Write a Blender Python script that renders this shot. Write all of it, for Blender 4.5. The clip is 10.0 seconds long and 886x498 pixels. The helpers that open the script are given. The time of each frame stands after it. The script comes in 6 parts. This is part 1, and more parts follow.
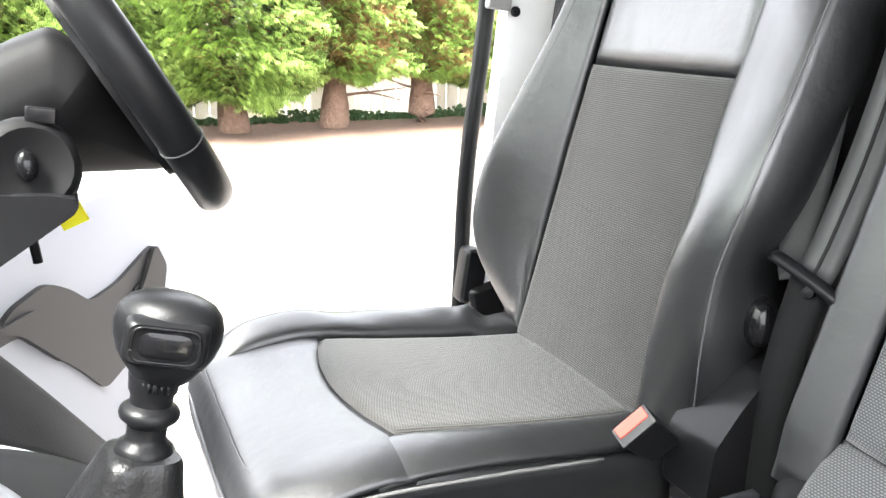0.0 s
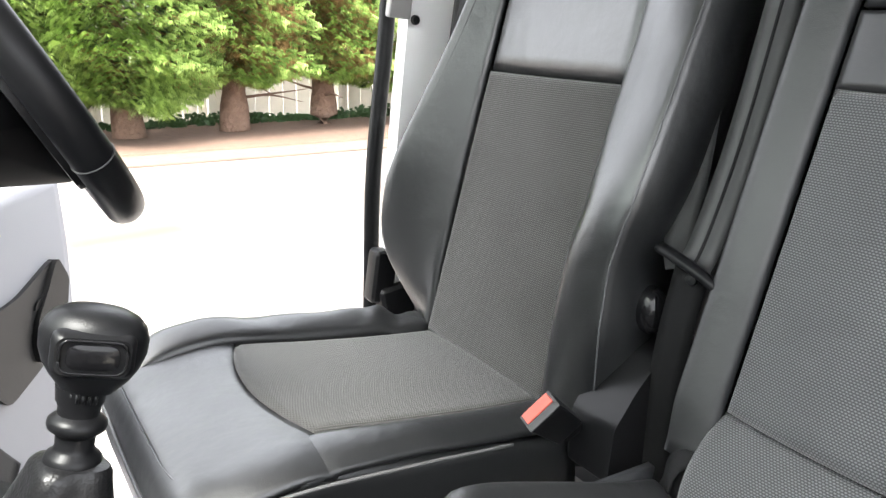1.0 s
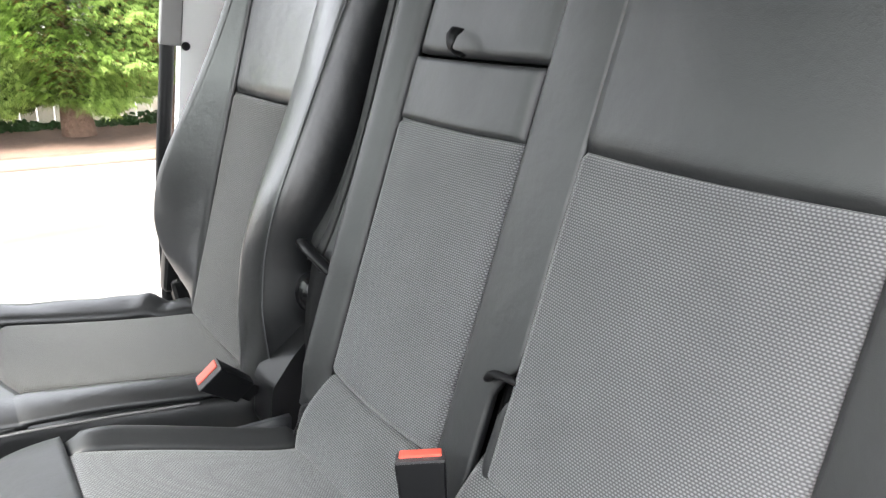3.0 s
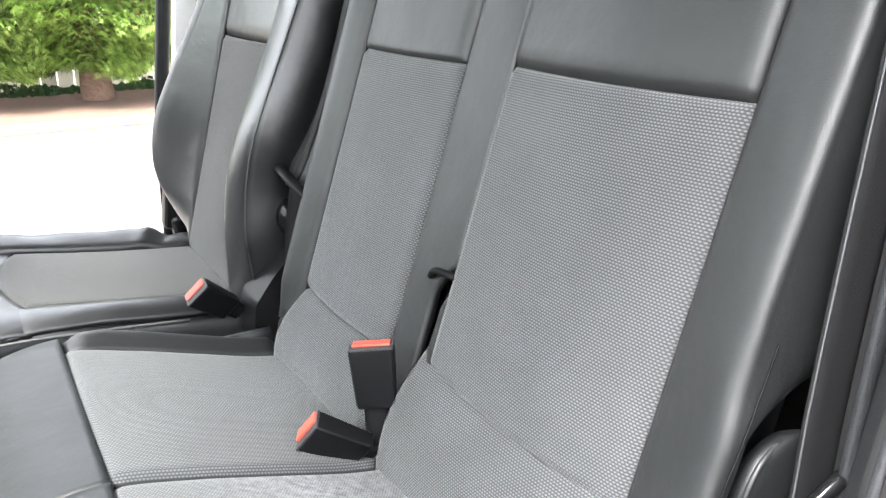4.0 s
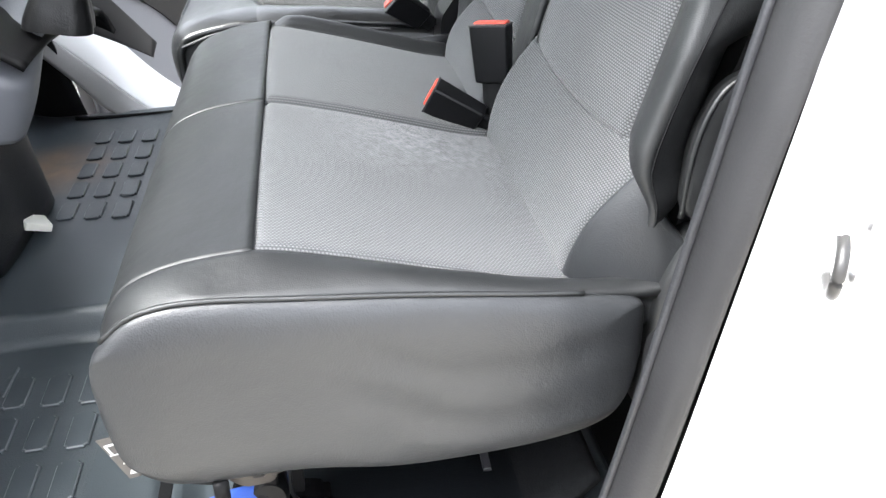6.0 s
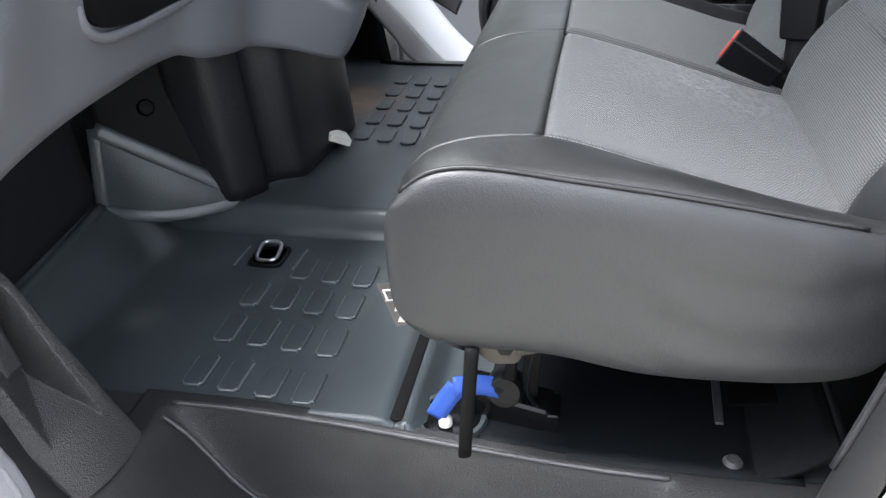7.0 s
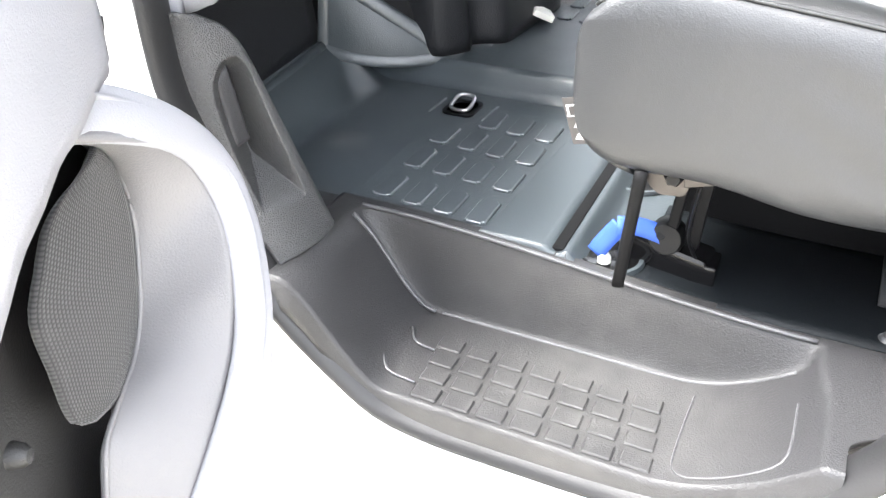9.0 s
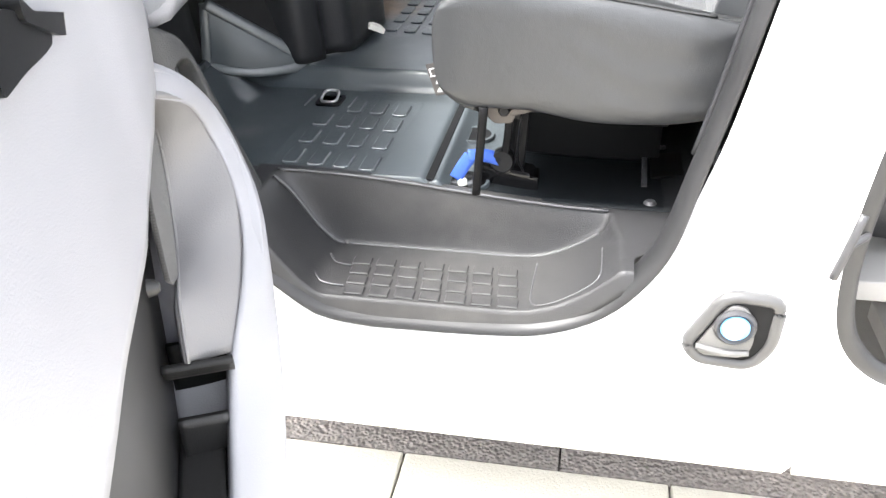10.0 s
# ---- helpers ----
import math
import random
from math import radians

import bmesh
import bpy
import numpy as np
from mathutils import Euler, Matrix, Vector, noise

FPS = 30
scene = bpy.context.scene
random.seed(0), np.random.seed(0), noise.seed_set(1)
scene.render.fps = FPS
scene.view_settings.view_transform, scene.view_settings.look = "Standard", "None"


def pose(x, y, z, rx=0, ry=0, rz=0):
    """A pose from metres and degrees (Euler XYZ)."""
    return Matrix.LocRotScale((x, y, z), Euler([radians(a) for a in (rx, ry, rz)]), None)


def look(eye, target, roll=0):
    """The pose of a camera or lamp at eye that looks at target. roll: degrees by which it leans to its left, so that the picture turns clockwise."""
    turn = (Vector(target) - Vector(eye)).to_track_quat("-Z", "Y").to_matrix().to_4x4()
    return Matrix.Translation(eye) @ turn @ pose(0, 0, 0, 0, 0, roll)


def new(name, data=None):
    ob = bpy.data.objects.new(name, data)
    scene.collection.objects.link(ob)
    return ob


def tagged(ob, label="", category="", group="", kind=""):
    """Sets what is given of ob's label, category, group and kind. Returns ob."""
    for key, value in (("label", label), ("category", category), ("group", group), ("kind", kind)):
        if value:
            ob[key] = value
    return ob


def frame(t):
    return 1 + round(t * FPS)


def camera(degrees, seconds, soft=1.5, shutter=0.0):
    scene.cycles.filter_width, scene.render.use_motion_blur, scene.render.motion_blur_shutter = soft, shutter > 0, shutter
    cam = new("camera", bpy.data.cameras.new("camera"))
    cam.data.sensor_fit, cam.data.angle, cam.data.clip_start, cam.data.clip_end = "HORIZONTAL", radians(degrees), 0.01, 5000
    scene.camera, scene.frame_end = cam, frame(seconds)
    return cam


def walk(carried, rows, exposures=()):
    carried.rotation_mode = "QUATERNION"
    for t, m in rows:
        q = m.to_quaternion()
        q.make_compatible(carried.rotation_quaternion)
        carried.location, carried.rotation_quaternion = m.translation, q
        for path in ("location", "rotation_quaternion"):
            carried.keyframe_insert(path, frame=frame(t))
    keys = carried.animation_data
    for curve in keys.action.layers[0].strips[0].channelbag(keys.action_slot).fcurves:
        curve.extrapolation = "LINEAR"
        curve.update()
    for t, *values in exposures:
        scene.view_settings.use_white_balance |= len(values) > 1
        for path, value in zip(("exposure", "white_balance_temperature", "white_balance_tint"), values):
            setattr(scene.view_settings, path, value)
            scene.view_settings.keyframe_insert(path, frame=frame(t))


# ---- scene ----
cam = camera(57.5, 10.0, soft=1.4)
PATH = [
    (0, (0.001, 0.084, 1.506), (0.806, 1.83, 0.956), 1.0),
    (0.5, (-0.01, 0.054, 1.521), (0.949, 1.723, 0.978), 0.8),
    (1, (-0.024, 0.044, 1.523), (0.983, 1.682, 0.975), 0.8),
    (1.5, (0.011, -0.019, 1.568), (1.056, 1.594, 1.014), 0.6),
    (2, (0.167, -0.195, 1.603), (1.202, 1.423, 1.047), 0.4),
    (2.5, (0.238, -0.333, 1.608), (1.278, 1.281, 1.049), 0.6),
    (4, (0.284, -0.585, 1.562), (1.263, 1.036, 0.918), -0.1),
    (4.5, (0.282, -0.642, 1.53), (1.105, 0.95, 0.643), -1.1),
    (5, (0.321, -0.695, 1.513), (0.965, 0.86, 0.432), -2.0),
    (5.2, (0.359, -0.715, 1.509), (0.933, 0.862, 0.421), -2.2),
    (6.3, (0.465, -0.939, 1.42), (0.551, 0.782, 0.405), -2.8),
    (6.5, (0.452, -0.974, 1.414), (0.441, 0.756, 0.41), -2.4),
    (7, (0.421, -0.97, 1.362), (0.06, 0.726, 0.365), -2.6),
    (7.5, (0.365, -0.883, 1.321), (-0.329, 0.706, 0.324), -2.3),
    (8, (0.348, -0.833, 1.294), (-0.51, 0.676, 0.3), -1.0),
    (8.5, (0.404, -0.887, 1.266), (-0.484, 0.58, 0.237), -1.7),
    (9, (0.466, -1.118, 1.269), (-0.285, 0.37, 0.164), -1.5),
    (9.5, (0.504, -1.349, 1.309), (-0.093, 0.2, 0.193), -1.5),
    (10, (0.486, -1.632, 1.347), (0.155, 0.048, 0.314), -1.3),
]
EXPOSURES = [(0.0, 4.35, 6600), (0.6, 3.9, 6600), (1.2, 3.5, 6550), (2.0, 3.38, 6580), (2.5, 3.5, 6570), (4.0, 3.88, 6450), (4.5, 3.68, 6400), (5.0, 3.75, 6330), (6.5, 3.05, 6250), (7.1, 2.78, 6180), (7.6, 3.5, 6350), (8.0, 3.75, 6400), (8.6, 4.1, 6420), (9.3, 4.15, 6450), (10.0, 3.68, 6500)]
walk(cam, [(t, look(eye, target, roll)) for t, eye, target, roll in PATH], EXPOSURES)

# ---- world and light ----
world = bpy.data.worlds.new("sky")
scene.world = world
world.use_nodes = True
wn = world.node_tree.nodes
wl = world.node_tree.links
sky = wn.new("ShaderNodeTexSky")
sky.sky_type = "NISHITA"
sky.sun_disc = False
SUN_EL, SUN_AZ = radians(60), radians(250)
sky.sun_elevation = SUN_EL
sky.sun_rotation = SUN_AZ
sky.air_density, sky.dust_density, sky.ozone_density = 1.0, 4.0, 1.0
wn["Background"].inputs[1].default_value = 0.15
pale = wn.new("ShaderNodeHueSaturation")
pale.inputs["Saturation"].default_value = 0.22
wl.new(sky.outputs[0], pale.inputs["Color"])
wl.new(pale.outputs[0], wn["Background"].inputs[0])
sun = bpy.data.lights.new("sun", "SUN")
sun.energy, sun.angle, sun.color = 1.5, radians(22), (1.0, 0.98, 0.95)
sun_ob = new("sun", sun)
sun_ob.matrix_world = look(Vector((math.sin(SUN_AZ) * math.cos(SUN_EL), math.cos(SUN_AZ) * math.cos(SUN_EL), math.sin(SUN_EL))) * 30, (0, 0, 0))


# ---- materials ----
def shader(name, color, rough=0.5, metal=0.0, spec=0.5, grain=0.0, grain_scale=400.0, relief=0.0, relief_scale=60.0, vary=0.0, vary_scale=6.0, coat=0.0, rough_vary=0.0, kind="noise", dirt=0.0):
    m = bpy.data.materials.new(name)
    m.use_nodes = True
    n, l = m.node_tree.nodes, m.node_tree.links
    b = n["Principled BSDF"]
    b.inputs["Base Color"].default_value = (*color, 1)
    b.inputs["Roughness"].default_value = rough
    b.inputs["Metallic"].default_value = metal
    b.inputs["Specular IOR Level"].default_value = spec
    b.inputs["Coat Weight"].default_value = coat
    b.inputs["Coat Roughness"].default_value = 0.08
    tc = n.new("ShaderNodeTexCoord")
    if vary > 0:
        t = n.new("ShaderNodeTexNoise")
        t.inputs["Scale"].default_value = vary_scale
        t.inputs["Detail"].default_value = 6
        l.new(tc.outputs["Object"], t.inputs["Vector"])
        mix = n.new("ShaderNodeMix")
        mix.data_type = "RGBA"
        mix.inputs[6].default_value = (*[c * (1 - vary) for c in color], 1)
        mix.inputs[7].default_value = (*[min(1, c * (1 + vary) + dirt) for c in color], 1)
        l.new(t.outputs["Fac"], mix.inputs[0])
        l.new(mix.outputs[2], b.inputs["Base Color"])
        if rough_vary > 0:
            mr = n.new("ShaderNodeMapRange")
            mr.inputs[1].default_value, mr.inputs[2].default_value = 0.3, 0.7
            mr.inputs[3].default_value, mr.inputs[4].default_value = rough - rough_vary, rough + rough_vary
            l.new(t.outputs["Fac"], mr.inputs[0])
            l.new(mr.outputs[0], b.inputs["Roughness"])
    if grain > 0 or relief > 0:
        last = None
        for amount, size, style in ((relief, relief_scale, "noise"), (grain, grain_scale, kind)):
            if amount <= 0:
                continue
            if style == "voronoi":
                t = n.new("ShaderNodeTexVoronoi")
                t.feature = "SMOOTH_F1"
                t.inputs["Scale"].default_value = size
                out = t.outputs["Distance"]
            else:
                t = n.new("ShaderNodeTexNoise")
                t.inputs["Scale"].default_value = size
                t.inputs["Detail"].default_value = 4
                out = t.outputs["Fac"]
            l.new(tc.outputs["Object"], t.inputs["Vector"])
            bump = n.new("ShaderNodeBump")
            bump.inputs["Strength"].default_value = amount
            bump.inputs["Distance"].default_value = 1.0 / size
            l.new(out, bump.inputs["Height"])
            if last:
                l.new(last.outputs[0], bump.inputs["Normal"])
            last = bump
        l.new(last.outputs[0], b.inputs["Normal"])
    return m


def weave(name, dark, light, pitch_u=0.0042, pitch_v=0.0036, fill=0.0, worn=0.0):
    """Woven cloth: light thread knots, staggered row by row, on a dark ground, laid out in metres by the UV map."""
    m = bpy.data.materials.new(name)
    m.use_nodes = True
    n, l = m.node_tree.nodes, m.node_tree.links
    b = n["Principled BSDF"]
    b.inputs["Roughness"].default_value = 0.85
    b.inputs["Specular IOR Level"].default_value = 0.25
    b.inputs["Sheen Weight"].default_value = 0.15
    tc = n.new("ShaderNodeTexCoord")
    sep = n.new("ShaderNodeSeparateXYZ")
    l.new(tc.outputs["UV"], sep.inputs[0])

    def op(kind, a, c=None, clamp=False):
        k = n.new("ShaderNodeMath")
        k.operation = kind
        k.use_clamp = clamp
        for slot, v in ((0, a), (1, c)):
            if v is None:
                continue
            if isinstance(v, (int, float)):
                k.inputs[slot].default_value = v
            else:
                l.new(v, k.inputs[slot])
        return k.outputs[0]

    rows = op("MULTIPLY", sep.outputs[1], 1 / pitch_v)
    half = op("GREATER_THAN", op("FRACT", op("MULTIPLY", rows, 0.5)), 0.5)
    cols = op("ADD", op("MULTIPLY", sep.outputs[0], 1 / pitch_u), op("MULTIPLY", half, 0.5))
    a = op("SINE", op("MULTIPLY", op("FRACT", cols), math.pi))
    c = op("SINE", op("MULTIPLY", op("FRACT", rows), math.pi))
    knot = op("MULTIPLY", op("ADD", 0.22, op("MULTIPLY", op("POWER", a, 1.5), 0.78)), op("POWER", c, 1.3))
    big = n.new("ShaderNodeTexNoise")
    big.inputs["Scale"].default_value = 9
    big.inputs["Detail"].default_value = 5
    l.new(tc.outputs["Object"], big.inputs["Vector"])
    lift = op("MULTIPLY", knot, op("ADD", 0.65, op("MULTIPLY", big.outputs["Fac"], 0.6)), True)
    mix = n.new("ShaderNodeMix")
    mix.data_type = "RGBA"
    mix.inputs[6].default_value = (*dark, 1)
    mix.inputs[7].default_value = (*light, 1)
    l.new(op("ADD", lift, fill, True), mix.inputs[0])
    colour = mix.outputs[2]
    if worn > 0:
        spot = n.new("ShaderNodeVectorMath")
        spot.operation = "DISTANCE"
        l.new(tc.outputs["Object"], spot.inputs[0])
        spot.inputs[1].default_value = (0.57, 0.18, 0.985)
        fine = n.new("ShaderNodeTexNoise")
        fine.inputs["Scale"].default_value = 95
        fine.inputs["Detail"].default_value = 8
        fine.inputs["Roughness"].default_value = 0.75
        l.new(tc.outputs["Object"], fine.inputs["Vector"])
        near = op("SUBTRACT", 1.0, op("DIVIDE", spot.outputs["Value"], 0.165), True)
        cut = op("MULTIPLY", op("SUBTRACT", fine.outputs["Fac"], 0.42, True), 4.0, True)
        dust = n.new("ShaderNodeMix")
        dust.data_type = "RGBA"
        l.new(op("MULTIPLY", op("MULTIPLY", near, cut), worn, True), dust.inputs[0])
        l.new(colour, dust.inputs[6])
        dust.inputs[7].default_value = (0.33, 0.33, 0.345, 1)
        colour = dust.outputs[2]
    l.new(colour, b.inputs["Base Color"])
    bump = n.new("ShaderNodeBump")
    bump.inputs["Strength"].default_value = 0.5
    bump.inputs["Distance"].default_value = 0.0012
    l.new(knot, bump.inputs["Height"])
    l.new(bump.outputs[0], b.inputs["Normal"])
    return m


VINYL = shader("black_vinyl", (0.0066, 0.0073, 0.0079), 0.52, spec=0.64, grain=0.15, grain_scale=900, kind="voronoi", relief=0.05, relief_scale=12, vary=0.16, vary_scale=5, rough_vary=0.06)
VINYL_GLOSS = shader("glossy_black_vinyl", (0.0058, 0.0065, 0.0070), 0.37, spec=0.84, grain=0.15, grain_scale=900, kind="voronoi", relief=0.05, relief_scale=12, vary=0.16, vary_scale=5, rough_vary=0.06)
VINYL_SIDE = shader("grey_black_vinyl", (0.0175, 0.0188, 0.0206), 0.46, spec=0.58, grain=0.18, grain_scale=600, kind="voronoi", relief=0.06, relief_scale=16, vary=0.08, vary_scale=7, rough_vary=0.02)
CLOTH = weave("woven_cloth", (0.027, 0.028, 0.0295), (0.132, 0.134, 0.139), 0.0044, 0.0031)
CLOTH_WORN = weave("woven_cloth_dusty", (0.036, 0.037, 0.039), (0.142, 0.144, 0.148), 0.0040, 0.0029, worn=0.55)
CLOTH_FINE = weave("fine_woven_cloth", (0.016, 0.0158, 0.015), (0.086, 0.084, 0.079), 0.0040, 0.0034)
PIPING_GLINT = shader("piping_highlight", (0.07, 0.07, 0.072), 0.6)
BLACK = shader("black_plastic", (0.006, 0.0062, 0.0068), 0.36, spec=0.16, grain=0.1, grain_scale=600, vary=0.1)
BLACK_GLOSS = shader("glossy_black_plastic", (0.005, 0.005, 0.0055), 0.16, spec=0.22, vary=0.1)
BLACK_ROUGH = shader("grained_black_plastic", (0.032, 0.032, 0.034), 0.42, spec=0.35, grain=0.45, grain_scale=420, vary=0.18, vary_scale=7)
BLACK_LEATHER = shader("black_leather", (0.006, 0.0062, 0.0066), 0.36, spec=0.3, grain=0.15, grain_scale=420, kind="voronoi", relief=0.08, relief_scale=30, vary=0.15)
THREAD = shader("dark_seam_thread", (0.06, 0.062, 0.065), 0.6)
RUBBER_MAT = shader("rubber_floor", (0.041, 0.050, 0.056), 0.36, spec=0.5, grain=0.3, grain_scale=420, vary=0.25, vary_scale=7, rough_vary=0.07, dirt=0.008)
# Paler rubber tones that paint the highlight on moulded edges
RUBBER_GLINT = shader("rubber_edge_highlight", (0.105, 0.115, 0.122), 0.3, spec=0.8, grain=0.2, grain_scale=300, vary=0.45, vary_scale=45)
RUBBER_SHEEN = shader("rubber_edge_sheen", (0.058, 0.067, 0.073), 0.3, spec=0.7, grain=0.2, grain_scale=300, vary=0.35, vary_scale=45)
RUBBER_GRAIN = shader("embossed_rubber", (0.047, 0.056, 0.062), 0.36, grain=0.45, grain_scale=520, kind="voronoi", vary=0.25, vary_scale=7)
MATT = shader("matt_black_plastic", (0.005, 0.005, 0.0055), 0.6, spec=0.13, grain=0.1, grain_scale=600, vary=0.2)
FOOT = shader("dark_foot_well_lining", (0.014, 0.0145, 0.0165), 0.5, spec=0.4, grain=0.3, grain_scale=300, vary=0.25, vary_scale=9)
# Near-black tone for the shade painted under the bench
UNDER_SHADE = shader("under_seat_shade", (0.007, 0.0085, 0.010), 0.5, spec=0.12, grain=0.3, grain_scale=420, vary=0.3, vary_scale=9)
POCKET_GREY = shader("dark_grey_door_plastic", (0.0095, 0.0092, 0.0092), 0.5, grain=0.25, grain_scale=420, vary=0.1)
SURROUND = shader("pale_grey_grained_plastic", (0.130, 0.127, 0.129), 0.5, grain=0.3, grain_scale=420, vary=0.06)
STEP_PLASTIC = shader("grey_step_plastic", (0.019, 0.019, 0.0202), 0.44, spec=0.33, grain=0.4, grain_scale=380, vary=0.2, vary_scale=6, rough_vary=0.06, dirt=0.008)
# Painted highlight of step and seal edges; also plain pale grey parts
GLINT_AND_PALE = shader("glint_and_pale_grey", (0.062, 0.062, 0.065), 0.35, grain=0.3, grain_scale=300, vary=0.45, vary_scale=40)
CARPET = shader("dark_carpet", (0.014, 0.015, 0.016), 0.95, spec=0.1, grain=0.8, grain_scale=500, vary=0.4, vary_scale=90)
SEAL = shader("grey_rubber_seal", (0.013, 0.013, 0.0138), 0.48, spec=0.4, grain=0.1, grain_scale=300, vary=0.2, vary_scale=10, rough_vary=0.06)
DOOR_DARK = shader("black_door_pocket", (0.0045, 0.0045, 0.0046), 0.5, spec=0.2, grain=0.2, grain_scale=420, vary=0.15)
CUP_GREY = shader("grey_door_cup", (0.013, 0.0128, 0.0128), 0.5, spec=0.25, grain=0.2, grain_scale=420, vary=0.1)
DOOR_GREY = shader("pale_door_plastic", (0.215, 0.215, 0.232), 0.5, grain=0.25, grain_scale=420, vary=0.04)
GREY = shader("light_grey_plastic", (0.205, 0.208, 0.228), 0.6, grain=0.25, grain_scale=420, vary=0.04)
DASH_GREY = shader("dash_grey_plastic", (0.155, 0.16, 0.18), 0.5, grain=0.25, grain_scale=420, vary=0.05)
SHUT_GREY = shader("grey_shut_trim", (0.040, 0.039, 0.039), 0.55, grain=0.3, grain_scale=420, vary=0.06)
MID_GREY = shader("mid_grey_plastic", (0.22, 0.215, 0.215), 0.55, grain=0.3, grain_scale=420, vary=0.06)
WHITE = shader("white_paint", (0.80, 0.80, 0.80), 0.25, coat=0.6, vary=0.02, vary_scale=3)
STEEL = shader("steel", (0.6, 0.6, 0.62), 0.3, metal=1.0, vary=0.15, vary_scale=40)
DARK_STEEL = shader("painted_dark_steel", (0.022, 0.021, 0.020), 0.45, metal=0.0, vary=0.3, vary_scale=40)
BRONZE = shader("plated_bracket", (0.050, 0.044, 0.040), 0.4, metal=0.5, vary=0.25, vary_scale=60)
RED = shader("red_button", (0.62, 0.085, 0.055), 0.4, vary=0.05)
RED_FADED = shader("faded_red_button", (0.42, 0.085, 0.065), 0.45, spec=0.3, vary=0.05)
BLUE = shader("blue_webbing", (0.020, 0.068, 0.33), 0.65, grain=0.5, grain_scale=700, vary=0.1, vary_scale=80)
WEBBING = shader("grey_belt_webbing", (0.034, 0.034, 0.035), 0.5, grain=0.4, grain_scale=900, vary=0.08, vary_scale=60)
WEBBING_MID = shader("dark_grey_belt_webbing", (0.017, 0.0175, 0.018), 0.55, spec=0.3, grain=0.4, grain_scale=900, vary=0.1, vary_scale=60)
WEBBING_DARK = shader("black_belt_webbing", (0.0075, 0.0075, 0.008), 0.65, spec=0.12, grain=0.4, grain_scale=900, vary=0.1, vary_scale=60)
YELLOW = shader("yellow_label", (0.85, 0.78, 0.03), 0.5, vary=0.03)
TAG_GREY = shader("grey_label", (0.040, 0.037, 0.037), 0.35, vary=0.1)
TAG_WHITE = shader("white_print", (0.45, 0.45, 0.45), 0.5)
TAG_RED = shader("red_print", (0.55, 0.05, 0.05), 0.5)
CAP_BLUE = shader("blue_cap", (0.12, 0.38, 0.75), 0.3, vary=0.1)
IVORY = shader("ivory_plastic", (0.75, 0.74, 0.66), 0.4)


# ---- building tools ----
def link_mesh(name, verts, faces, material, parent=None, label="", smooth=True, uvs=None):
    me = bpy.data.meshes.new(name)
    me.from_pydata([tuple(v) for v in verts], [], faces)
    if uvs is not None:
        layer = me.uv_layers.new(name="UVMap")
        for loop in me.loops:
            layer.data[loop.index].uv = uvs[loop.vertex_index]
    me.materials.append(material)
    if smooth:
        me.polygons.foreach_set("use_smooth", [True] * len(me.polygons))
    me.validate()
    me.update()
    ob = new(name, me)
    if parent is not None:
        ob.parent = parent
    if label:
        ob["label"] = label
    return ob


def part(name, bm, material, parent, label="", smooth=True, angle=35):
    bmesh.ops.recalc_face_normals(bm, faces=bm.faces)
    me = bpy.data.meshes.new(name)
    bm.to_mesh(me)
    bm.free()
    me.materials.append(material)
    if smooth:
        me.polygons.foreach_set("use_smooth", [True] * len(me.polygons))
        me.set_sharp_from_angle(angle=radians(angle))
    ob = new(name, me)
    if parent is not None:
        ob.parent = parent
    if label:
        ob["label"] = label
    return ob


def thing(name, label, category, kind="", group="", at=(0, 0, 0)):
    return tagged(new(name), label, category, group, kind)


def sstep(a, b, x):
    t = min(1.0, max(0.0, (x - a) / (b - a)))
    return t * t * (3 - 2 * t)


def spline(points, n):
    """n + 1 points on a smooth curve through the given ones (Catmull-Rom, by chord length)."""
    p = [Vector(q) for q in points]
    d = [0.0]
    for a, b in zip(p, p[1:]):
        d.append(d[-1] + max(1e-6, (b - a).length))
    out = []
    for k in range(n + 1):
        s = d[-1] * k / n
        i = 0
        while i < len(p) - 2 and s > d[i + 1]:
            i += 1
        t = (s - d[i]) / (d[i + 1] - d[i])
        h = d[i + 1] - d[i]
        m0 = (p[i + 1] - p[i - 1]) / (d[i + 1] - d[i - 1]) * h if i > 0 else p[i + 1] - p[i]
        m1 = (p[i + 2] - p[i]) / (d[i + 2] - d[i]) * h if i + 2 < len(p) else p[i + 1] - p[i]
        t2, t3 = t * t, t * t * t
        out.append(p[i] * (2 * t3 - 3 * t2 + 1) + m0 * (t3 - 2 * t2 + t) + p[i + 1] * (-2 * t3 + 3 * t2) + m1 * (t3 - t2))
    return out


def curve1(points):
    """A smooth function through (x, value) pairs."""
    xs = [q[0] for q in points]
    ys = [q[1] for q in points]

    def f(x):
        if x <= xs[0]:
            return ys[0]
        if x >= xs[-1]:
            return ys[-1]
        i = 0
        while x > xs[i + 1]:
            i += 1
        h = xs[i + 1] - xs[i]
        t = (x - xs[i]) / h
        m0 = (ys[i + 1] - ys[i - 1]) / (xs[i + 1] - xs[i - 1]) * h if i > 0 else ys[i + 1] - ys[i]
        m1 = (ys[i + 2] - ys[i]) / (xs[i + 2] - xs[i]) * h if i + 2 < len(xs) else ys[i + 1] - ys[i]
        return ys[i] * (2 * t**3 - 3 * t**2 + 1) + m0 * (t**3 - 2 * t**2 + t) + ys[i + 1] * (-2 * t**3 + 3 * t**2) + m1 * (t**3 - t**2)

    return f


